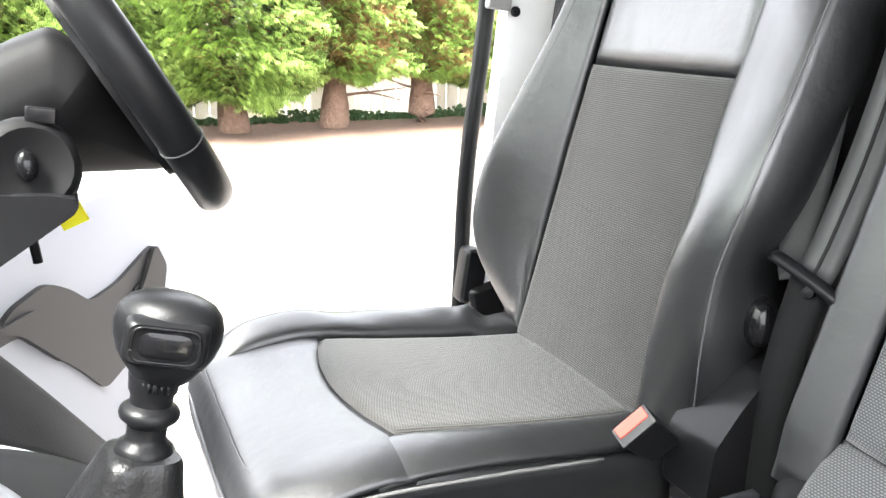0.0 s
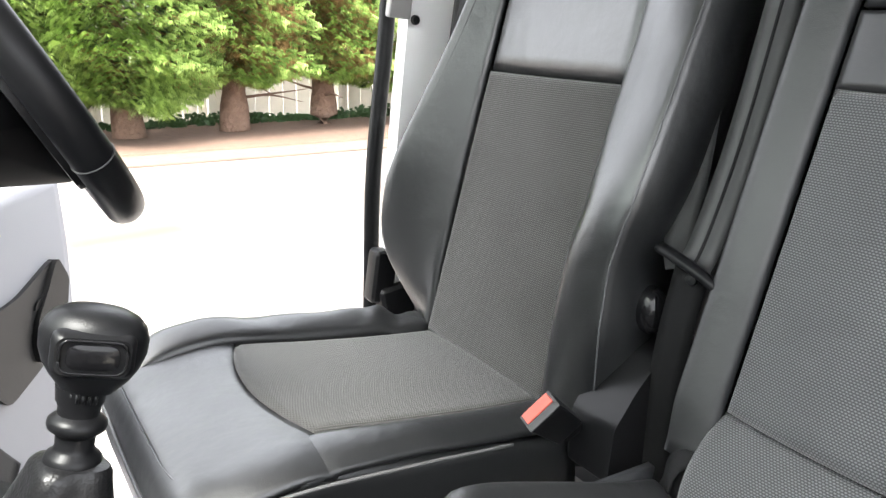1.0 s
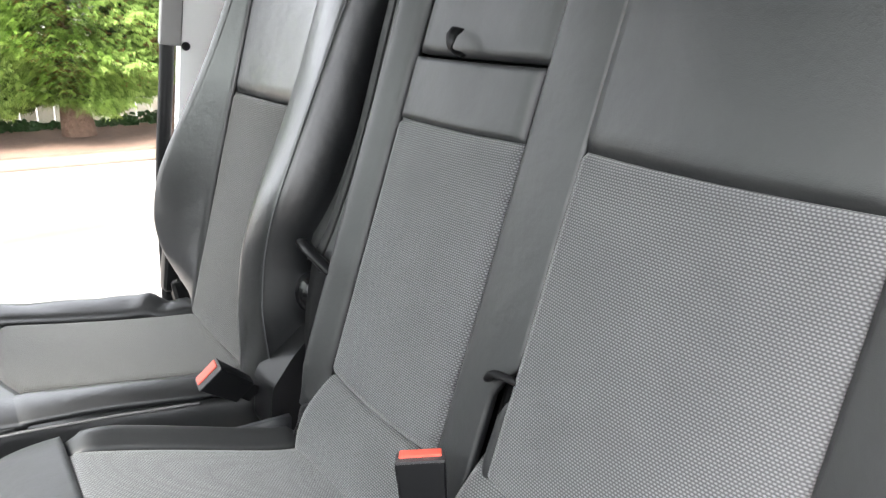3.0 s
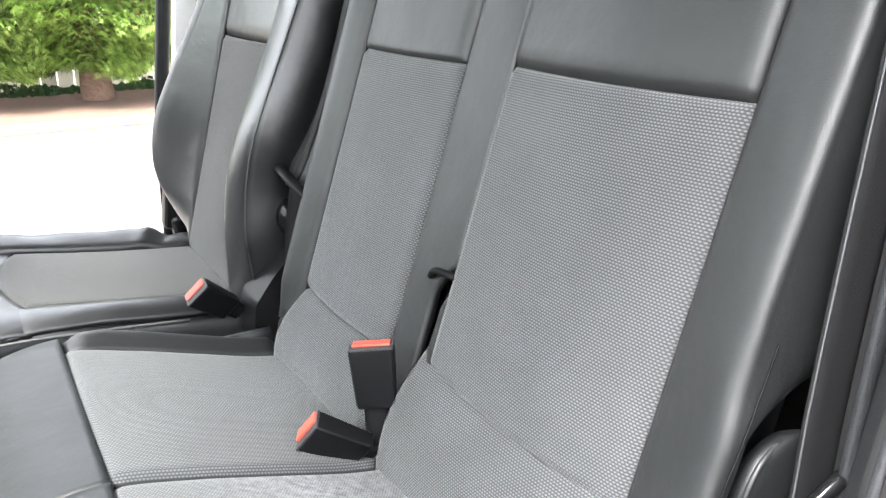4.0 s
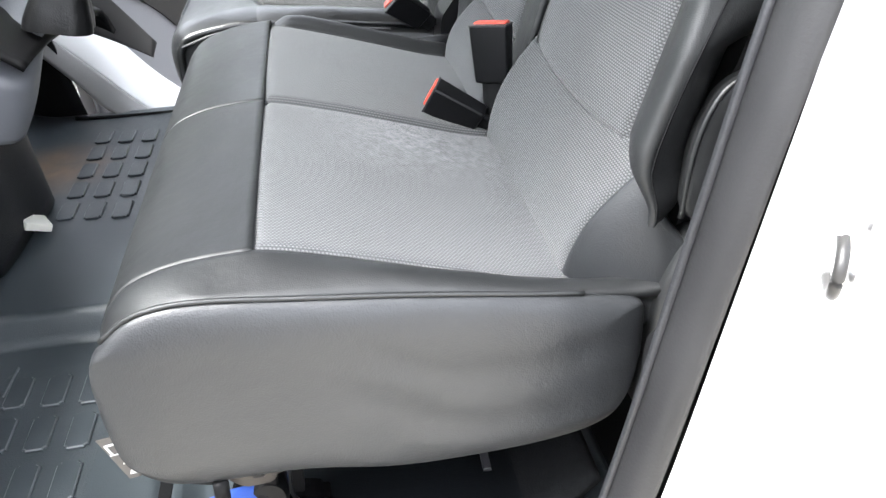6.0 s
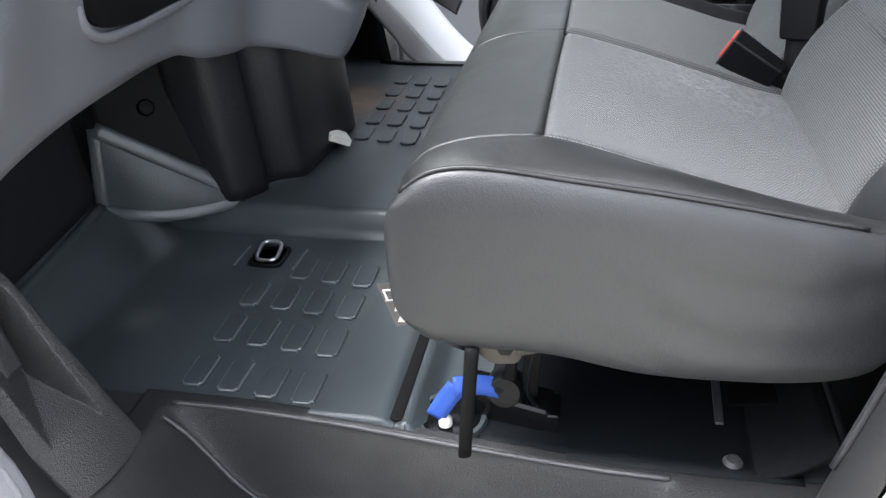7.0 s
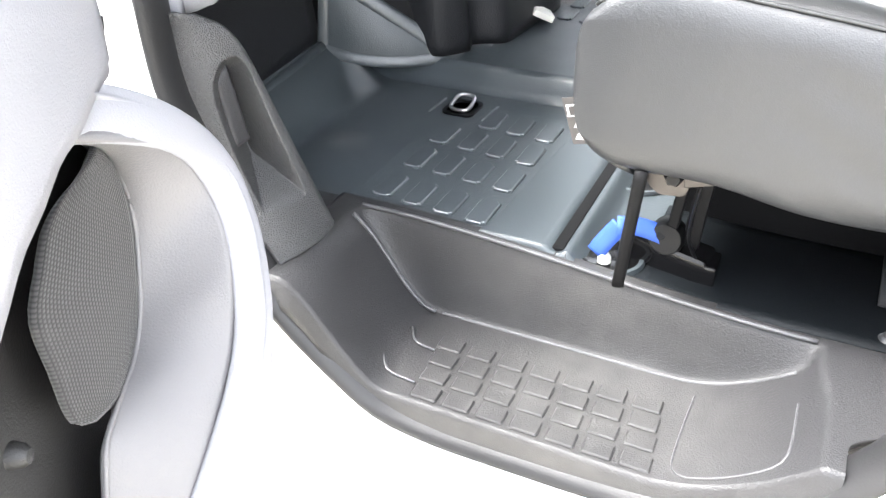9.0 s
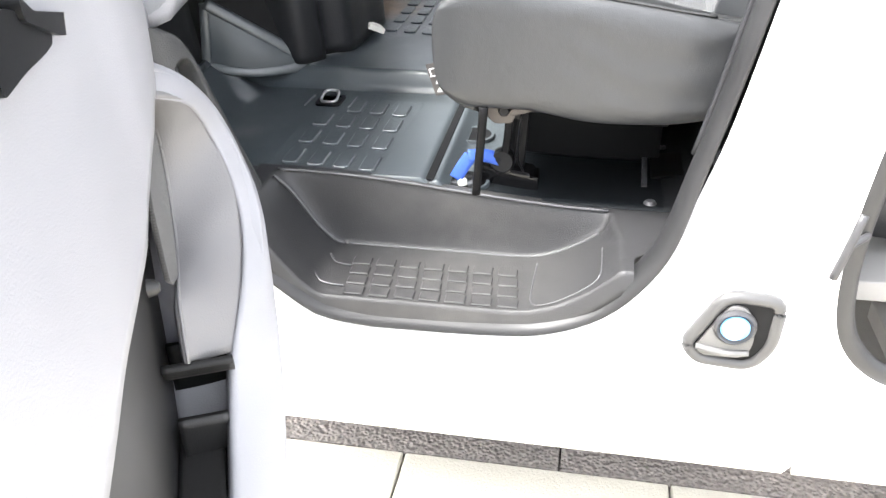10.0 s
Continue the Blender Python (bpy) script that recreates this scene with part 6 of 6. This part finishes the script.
for k, dz2 in enumerate((0.0, 0.024)):
    box("pin", (0.036, 0.006, 0.006), pose(0.370, -0.112, 0.573 + dz2, 0, 0, -4), STEEL, frame_ob, bevel=0.002)
box("latch_end", (0.040, 0.05, 0.046), pose(0.372, -0.095, 0.585), BLACK_GLOSS, frame_ob, bevel=0.005)
pull = strap("blue_pull", [(0.222, -0.138, 0.603), (0.236, -0.133, 0.628), (0.252, -0.129, 0.652)], 0.028, (-0.73, 0.16, 0.5), BLUE, frame_ob, "bright blue webbing pull", thick=0.003)
strap("tab", [(0.248, -0.130, 0.652), (0.280, -0.118, 0.650), (0.318, -0.104, 0.634)], 0.027, (0.09, 0.53, 0.74), BLUE, pull, thick=0.003)
lathe("eyelet", [(0.0, 0.004), (0.006, 0.004), (0.0075, 0.0)], Matrix.Translation((0.308, -0.111, 0.640)) @ pose(0, 0, 0, 55, 0, 15), MATT, pull, sides=12)
lathe("anchor_rim", [(0.036, 0.0), (0.040, 0.006), (0.046, 0.006), (0.048, 0.0)], pose(0.222, 0.135, 0.583), RUBBER_MAT, frame_ob, sides=28)
lathe("anchor_well", [(0.0, 0.003), (0.034, 0.003), (0.040, 0.005), (0.043, 0.0)], pose(0.222, 0.135, 0.583), MATT, frame_ob, sides=28)
tube("cable", [(0.36, -0.19, 0.77), (0.352, -0.16, 0.70), (0.350, -0.13, 0.65), (0.362, -0.11, 0.61)], 0.0025, BLACK, frame_ob, sides=6)
box("bracket_arm", (0.07, 0.012, 0.014), pose(0.375, -0.205, 0.792, 0, -14, 6), BRONZE, frame_ob, bevel=0.003)
box("upright", (0.024, 0.016, 0.19), pose(0.352, -0.085, 0.69, 0, 4, 0), MATT, frame_ob, bevel=0.003)
lathe("anchor_rim", [(0.040, 0.0), (0.044, 0.008), (0.050, 0.008), (0.052, 0.0)], pose(0.240, -0.118, 0.584), RUBBER_MAT, frame_ob, sides=32)
lathe("anchor_well", [(0.0, 0.004), (0.036, 0.004), (0.043, 0.007), (0.046, 0.0)], pose(0.240, -0.118, 0.584), BLACK_GLOSS, frame_ob, sides=28)
lathe("anchor_bolt", [(0.0, 0.014), (0.007, 0.013), (0.010, 0.008), (0.010, 0.0)], pose(0.236, -0.136, 0.590), IVORY, frame_ob, sides=12)
# Dark sheet just above the rubber floor, painted as the bench's shade
sheet("seat_shade", lambda u, v: (0.285 + 0.42 * u, -0.166 + 0.24 * v, floor_z(0.285 + 0.42 * u, 0.0) + 0.005), 20, 10, UNDER_SHADE, frame_ob, "dark sheet standing for the shade under the seat frame", thick=0.006)
# Added black panels that stop light from the front and far side
box("light_block_front", (0.012, 0.60, 0.25), pose(0.305, 0.37, 0.675), MATT, frame_ob, "added black panel keeping light out under the cushion", bevel=0.003)
box("light_block_side", (0.34, 0.012, 0.25), pose(0.475, 0.075, 0.675), MATT, frame_ob, bevel=0.003)
box("cross_member", (0.03, 0.8, 0.03), pose(0.34, 0.25, 0.76), BLACK, frame_ob, bevel=0.004)
box("cross_member", (0.03, 0.8, 0.03), pose(0.62, 0.25, 0.76), BLACK, frame_ob, bevel=0.004)
box("rear_leg", (0.03, 0.04, 0.2), pose(0.64, 0.55, 0.70), BLACK, frame_ob, bevel=0.004)
box("front_leg", (0.03, 0.04, 0.2), pose(0.34, 0.55, 0.70), BLACK, frame_ob, bevel=0.004)
carpet = tagged(sheet("floor_carpet", lambda u, v: (0.635 + 0.10 * u, -0.16 + 0.42 * v, 0.574 + 0.06 * u * u), 10, 10, CARPET, None), "dark speckled carpet patch behind the bench frame", "carpet")
hook = thing("floor_hook", "pale grey floor bracket and stud by the bench", "bracket")
box("bar", (0.012, 0.20, 0.006), pose(0.613, 0.03, 0.579, 0, 0, -2), GLINT_AND_PALE, hook, bevel=0.002)
box("arm", (0.050, 0.012, 0.006), pose(0.638, 0.128, 0.581, 0, -6, 0), GLINT_AND_PALE, hook, bevel=0.002)
box("plate", (0.075, 0.12, 0.004), pose(0.662, 0.03, 0.586, 0, -10, 0), MATT, hook, bevel=0.001)
lathe("stud", [(0.0, 0.008), (0.009, 0.007), (0.014, 0.0)], pose(0.620, -0.138, 0.574), GLINT_AND_PALE, hook, sides=16)

# hanging label at the front corner of the bench
tag = thing("seat_label", "grey hanging label with white pictograms and red print", "label")
TM = Matrix.Translation((0.208, -0.226, 0.848)) @ pose(0, 0, 0, 6, -16, -10) @ Matrix.Diagonal((0.9, 1.0, 0.72, 1))
box("card", (0.036, 0.0012, 0.088), TM, TAG_GREY, tag, bevel=0)
for dx, dz3, w, h in ((0, 0.026, 0.026, 0.003), (0, 0.006, 0.032, 0.002), (-0.0125, 0.016, 0.003, 0.022), (0.0125, 0.016, 0.003, 0.022), (0.004, 0.016, 0.003, 0.018)):
    box("print", (w, 0.001, h), TM @ Matrix.Translation((dx, -0.0012, dz3 + 0.004)), TAG_WHITE, tag, bevel=0)
prism("warning_mark", [(-0.010, -0.012), (0.010, -0.012), (0.0, 0.006)], "y", -0.0016, -0.0006, TAG_WHITE, tag, bevel=0).matrix_world = TM
prism("print_mark", [(-0.012, -0.034), (0.006, -0.036), (0.012, -0.026), (0.002, -0.018), (-0.006, -0.024)], "y", -0.0016, -0.0006, TAG_WHITE, tag, bevel=0).matrix_world = TM
prism("print_mark", [(0.004, -0.03), (0.015, -0.026), (0.013, -0.018), (0.006, -0.02)], "y", -0.002, -0.001, TAG_RED, tag, bevel=0).matrix_world = TM

# ---- striker and filler on the outside of the pillar ----
striker = thing("door_striker", "white-painted striker plate with a steel hook on the pillar", "striker")
prism("plate", rounded([(0.778, 1.165), (0.795, 1.195), (0.822, 1.185), (0.828, 1.10), (0.812, 1.085), (0.79, 1.105)], 0.012), "y", -0.447, -0.436, shader("zinc_plate", (0.62, 0.62, 0.58), 0.4, vary=0.1), striker, bevel=0.002)
for x, z in ((0.806, 1.162), (0.803, 1.122)):
    lathe("screw", [(0.0, 0.006), (0.004, 0.007), (0.009, 0.006), (0.0115, 0.002), (0.0115, 0.0)], pose(x, -0.447, z) @ pose(0, 0, 0, 90, 0, 0), STEEL, striker, sides=20)
tube("hook", [(0.792, -0.430, 1.152), (0.780, -0.452, 1.150), (0.774, -0.462, 1.140), (0.773, -0.462, 1.122), (0.779, -0.452, 1.112), (0.790, -0.430, 1.110)], 0.0045, DARK_STEEL, striker, "dark steel latch loop", sides=10, n=30)
FILLER_GREY = shader("filler_surround_grey", (0.040, 0.0395, 0.040), 0.45, grain=0.25, grain_scale=420, vary=0.15)
FILLER_PALE = shader("filler_funnel_grey", (0.085, 0.084, 0.083), 0.4, grain=0.2, grain_scale=420, vary=0.2, vary_scale=25)
filler = thing("filler_recess", "grey filler recess with a bright blue cap in white bodywork", "filler cap")
FO = rounded([(0.735, 0.578), (0.835, 0.572), (0.832, 0.47), (0.80, 0.42), (0.70, 0.428), (0.674, 0.462)], 0.028)
cx = sum(p[0] for p in FO) / len(FO)
cz = sum(p[1] for p in FO) / len(FO)
FI = [(cx + (x - cx) * 0.80, cz + (z - cz) * 0.80) for x, z in FO]
FM = [(cx + (x - cx) * 0.90, -0.443, cz + (z - cz) * 0.90) for x, z in FO]
tube("rim", FM + FM[:1], 0.0115, FILLER_GREY, filler, "dark grey rim", n=0, sides=12, closed=True)
prism("well", FI, "y", -0.4475, -0.40, MATT, filler, bevel=0.002)
prism("funnel", rounded([(0.745, 0.555), (0.771, 0.553), (0.790, 0.524), (0.793, 0.482), (0.788, 0.459), (0.774, 0.447), (0.710, 0.447), (0.697, 0.462), (0.720, 0.509)], 0.012), "y", -0.453, -0.430, FILLER_PALE, filler, bevel=0.004, segments=3)
lathe("cap", [(0.0, 0.012), (0.018, 0.012), (0.024, 0.008), (0.026, 0.0)], pose(0.758, -0.451, 0.512) @ pose(0, 0, 0, 90, 0, 0), CAP_BLUE, filler, "bright blue cap", sides=28)
lathe("collar", [(0.026, 0.006), (0.030, 0.010), (0.035, 0.006), (0.036, 0.0)], pose(0.758, -0.451, 0.512) @ pose(0, 0, 0, 90, 0, 0), BLACK_ROUGH, filler, sides=28)
# Pale disc that paints the glare on the blue cap
lathe("cap_glare", [(0.0, 0.016), (0.014, 0.015), (0.017, 0.010)], pose(0.756, -0.451, 0.508) @ pose(0, 0, 0, 90, 0, 0), shader("cap_glare_blue", (0.62, 0.76, 0.88), 0.25), filler, sides=24)
tube("ledge", [(0.699, -0.453, 0.466), (0.73, -0.455, 0.460), (0.76, -0.455, 0.457), (0.788, -0.453, 0.460)], 0.006, FILLER_PALE, filler, sides=10, n=16)

# ---- side door opening behind the pillar ----
rear = tagged(new("rear_doorway"), "side load door opening with grey seal behind the cab", "doorway", kind="structure")
tube("seal", [(1.02, -0.425, 1.6), (0.955, -0.425, 1.05), (0.925, -0.425, 0.80), (0.918, -0.425, 0.62), (0.94, -0.425, 0.50), (1.0, -0.425, 0.43), (1.1, -0.425, 0.40), (2.2, -0.425, 0.40)], 0.022, SEAL, rear, n=160, flat=0.7, up=(0, 1, 0))
LOAD = shader("pale_load_lining", (0.17, 0.165, 0.16), 0.6, vary=0.2, vary_scale=4)
box("load_floor", (2.0, 1.7, 0.04), pose(1.94, 0.5, 0.54), LOAD, rear, bevel=0.005)
box("partition", (0.03, 1.78, 1.7), Matrix.Translation((1.215, 0.60, 1.40)) @ pose(0, 0, 0, 0, 6, 0), LOAD, rear, bevel=0.01)
box("load_board", (1.3, 0.05, 0.05), pose(1.75, -0.20, 0.615), shader("brown_board", (0.20, 0.09, 0.05), 0.7, vary=0.3), rear, bevel=0.004)
box("load_step", (1.4, 0.2, 0.04), pose(1.75, -0.32, 0.42), LOAD, rear, bevel=0.005)
box("far_side", (1.6, 0.04, 1.7), pose(1.95, 1.45, 1.3), WHITE, rear, bevel=0.005)
sheet("lower_side", lambda u, v: (0.90 + 1.6 * u, side_at(0.217 + 0.19 * v), 0.217 + 0.19 * v), 4, 12, WHITE, rear)
SIDE_SEAL = spline([(1.02, 0, 1.6), (0.955, 0, 1.05), (0.925, 0, 0.80), (0.918, 0, 0.62), (0.94, 0, 0.50), (1.0, 0, 0.43), (1.1, 0, 0.40), (2.2, 0, 0.40)], 60)
SKIN_OUT = [p + Vector((-0.05 - 0.02 * sstep(0.7, 0.5, p.z), 0, -0.07 * sstep(0.62, 0.45, p.z))) if p.x < 1.05 else p + Vector((0, 0, -0.07)) for p in SIDE_SEAL]
sheet("corner_skin", lambda u, v: (SIDE_SEAL[int(round(u * 60))].lerp(SKIN_OUT[int(round(u * 60))], v)) + Vector((0, -0.434, 0)), 60, 4, WHITE, rear, thick=0.004)
latch = thing("side_door_catch", "grey steel catch bar beside the side door seal", "catch")
tube("bar", [(0.905, -0.47, 0.75), (0.893, -0.48, 0.70), (0.882, -0.478, 0.64)], 0.007, BLACK_ROUGH, latch, sides=8)
tube("bracket", [(0.93, -0.44, 0.70), (0.893, -0.475, 0.695)], 0.006, BLACK_ROUGH, latch, sides=8)

# ---- paving beside the van ----
paving = tagged(new("pavement"), "pale paving slabs with a pebbled edging strip", "paving", kind="structure")
random.seed(5)
for k in range(-3, 6):
    box("edging", (0.996, 0.30, 0.05), pose(-0.02 + k * 1.0, -0.155, GROUND_Z - 0.005), AGGREGATE, paving, bevel=0.004)
    for r in range(4):
        box("slab", (0.594, 0.594, 0.05), pose(0.123 + (k - 0.5) * 0.6 + 0.3 * (r % 2) * 0, -0.605 - 0.6 * r, GROUND_Z - 0.003), SLAB, paving, bevel=0.004, segments=1)

# ---- hedge and fence ----
verge = tagged(box("verge", (60, 2.6, 0.10), pose(2, 10.9, GROUND_Z + 0.0), SOIL, None, bevel=0.04), "reddish brown needle litter under the hedge", "soil bed", kind="structure")
kerb = tagged(box("kerb", (60, 0.75, 0.06), pose(2, 9.35, GROUND_Z + 0.0), VERGE, None, bevel=0.02), "leaf-littered kerb strip along the yard", "kerb", kind="structure")
fence = thing("fence", "pale painted board fence behind the hedge", "fence")
for k in range(70):
    box("board", (0.21, 0.025, 1.5), pose(-5.0 + k * 0.225, 12.4 + 0.01 * (k % 2), GROUND_Z + 0.76), FENCE, fence, bevel=0)
for k in range(8):
    box("post", (0.12, 0.12, 1.65), pose(-5.0 + k * 2.1, 12.3, GROUND_Z + 0.82), FENCE, fence, bevel=0.01)


def conifer(x, y, seed, brown, width, lean):
    rnd = random.Random(seed)
    tree = thing("conifer", "tall clipped green conifer with a bare lower trunk" if brown < 0.5 else "conifer with browned lower branches above a bare trunk", "tree", group="hedge conifers")
    tree.location = (x, y, GROUND_Z)
    tube("trunk", [(0, 0, 0), (lean * 0.2, 0, 0.35), (lean * 0.5, 0.02, 0.8), (lean, 0, 2.0), (lean, 0, 4.5)], 0.13, BARK, tree, sides=12, n=24, taper=lambda f: 1.35 - 0.9 * f if f > 0.12 else 1.7 - 2.6 * f)
    for k in range(14):
        a, z = rnd.uniform(0, 6.28), rnd.uniform(0.45, 2.2)
        r = rnd.uniform(0.5, 1.1)
        tube("limb", [(lean * z / 2, 0, z), (lean * z / 2 + r * 0.5 * math.cos(a), r * 0.5 * math.sin(a), z + 0.05), (lean * z / 2 + r * math.cos(a), r * math.sin(a), z + rnd.uniform(-0.1, 0.2))], 0.025, BARK, tree, sides=6, n=8, taper=lambda f: 1.1 - 0.9 * f)
    # Depth shading by colour: lit green outside, shaded green inside the crown
    for name, material, share in (("crown", LEAF, 0.5), ("outer_crown", LEAF_LIT, 0.28), ("inner_crown", LEAF_SHADED, 0.22), ("dry_crown", LEAF_BROWN, 0.5)):
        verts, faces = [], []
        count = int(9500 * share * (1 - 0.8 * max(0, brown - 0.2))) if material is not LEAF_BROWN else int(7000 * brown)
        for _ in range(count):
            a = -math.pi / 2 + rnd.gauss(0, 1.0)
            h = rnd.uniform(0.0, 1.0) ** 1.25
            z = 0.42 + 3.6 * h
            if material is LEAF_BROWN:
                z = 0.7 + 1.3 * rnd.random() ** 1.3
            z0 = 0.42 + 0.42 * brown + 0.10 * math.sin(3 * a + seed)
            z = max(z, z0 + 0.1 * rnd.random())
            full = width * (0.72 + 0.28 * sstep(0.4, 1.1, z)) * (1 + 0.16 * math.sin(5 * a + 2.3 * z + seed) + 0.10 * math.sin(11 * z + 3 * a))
            r = full * (1 - 0.35 * rnd.random() ** 1.6) if material is LEAF or material is LEAF_LIT else full * rnd.uniform(0.35, 0.86)
            if material is LEAF_LIT:
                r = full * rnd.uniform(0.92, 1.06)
            c = Vector((lean + r * math.cos(a), r * math.sin(a) * 0.9, z))
            out = Vector((math.cos(a), math.sin(a), rnd.uniform(-0.5, 0.25))).normalized()
            # a flat feathery spray: a centre rib with side leaflets
            side = out.cross(Vector((rnd.uniform(-0.5, 0.5), rnd.uniform(-0.5, 0.5), 1))).normalized()
            size = rnd.uniform(0.09, 0.18)
            droop = Vector((0, 0, -1)) * size * 0.35
            for q in range(5):
                b0 = c + out * size * (q * 0.22)
                ln = size * (0.75 - 0.12 * q)
                for sg in (-1, 1):
                    tip = b0 + (side * sg * 0.8 + out * 0.75).normalized() * ln + droop * rnd.uniform(0.3, 1.3)
                    b1 = b0 + out * size * 0.16 + Vector((0, 0, 0.01))
                    n0 = len(verts)
                    verts += [b0, tip, b1]
                    faces.append((n0, n0 + 1, n0 + 2))
        if faces:
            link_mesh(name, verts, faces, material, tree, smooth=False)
    return tree


for k, (x, y, br, wd, ln) in enumerate(((-2.6, 11.1, 0.1, 0.95, 0.1), (-0.9, 11.2, 0.1, 0.95, 0.0), (0.5, 11.1, 0.1, 1.0, 0.1), (1.97, 11.05, 0.15, 1.15, -0.12), (3.38, 11.15, 0.95, 0.95, 0.05), (4.78, 11.3, 1.0, 0.95, 0.0), (6.2, 11.2, 0.4, 1.0, 0.0), (7.6, 11.2, 0.3, 1.0, 0.0))):
    conifer(x, y, 11 + k, br, wd, ln)


def ivy():
    rnd = random.Random(3)
    verts, faces = [], []
    for _ in range(2500):
        x = rnd.uniform(-4, 8.5)
        c = Vector((x, rnd.uniform(11.7, 12.1), GROUND_Z + 0.05 + rnd.random() ** 2 * (0.10 + 0.06 * math.sin(2.3 * x))))
        for q in range(2):
            d = Vector((rnd.uniform(-1, 1), rnd.uniform(-1, 0.2), rnd.uniform(-0.3, 1))).normalized() * 0.06
            e = d.cross(Vector((0.3, 1, 0.2))).normalized() * 0.035
            n0 = len(verts)
            verts += [c, c + d * 0.5 + e, c + d, c + d * 0.5 - e]
            faces.append((n0, n0 + 1, n0 + 2, n0 + 3))
    tagged(link_mesh("ivy", verts, faces, IVY, None, smooth=False), "low dark ivy along the foot of the fence", "ivy", kind="stuff")


ivy()
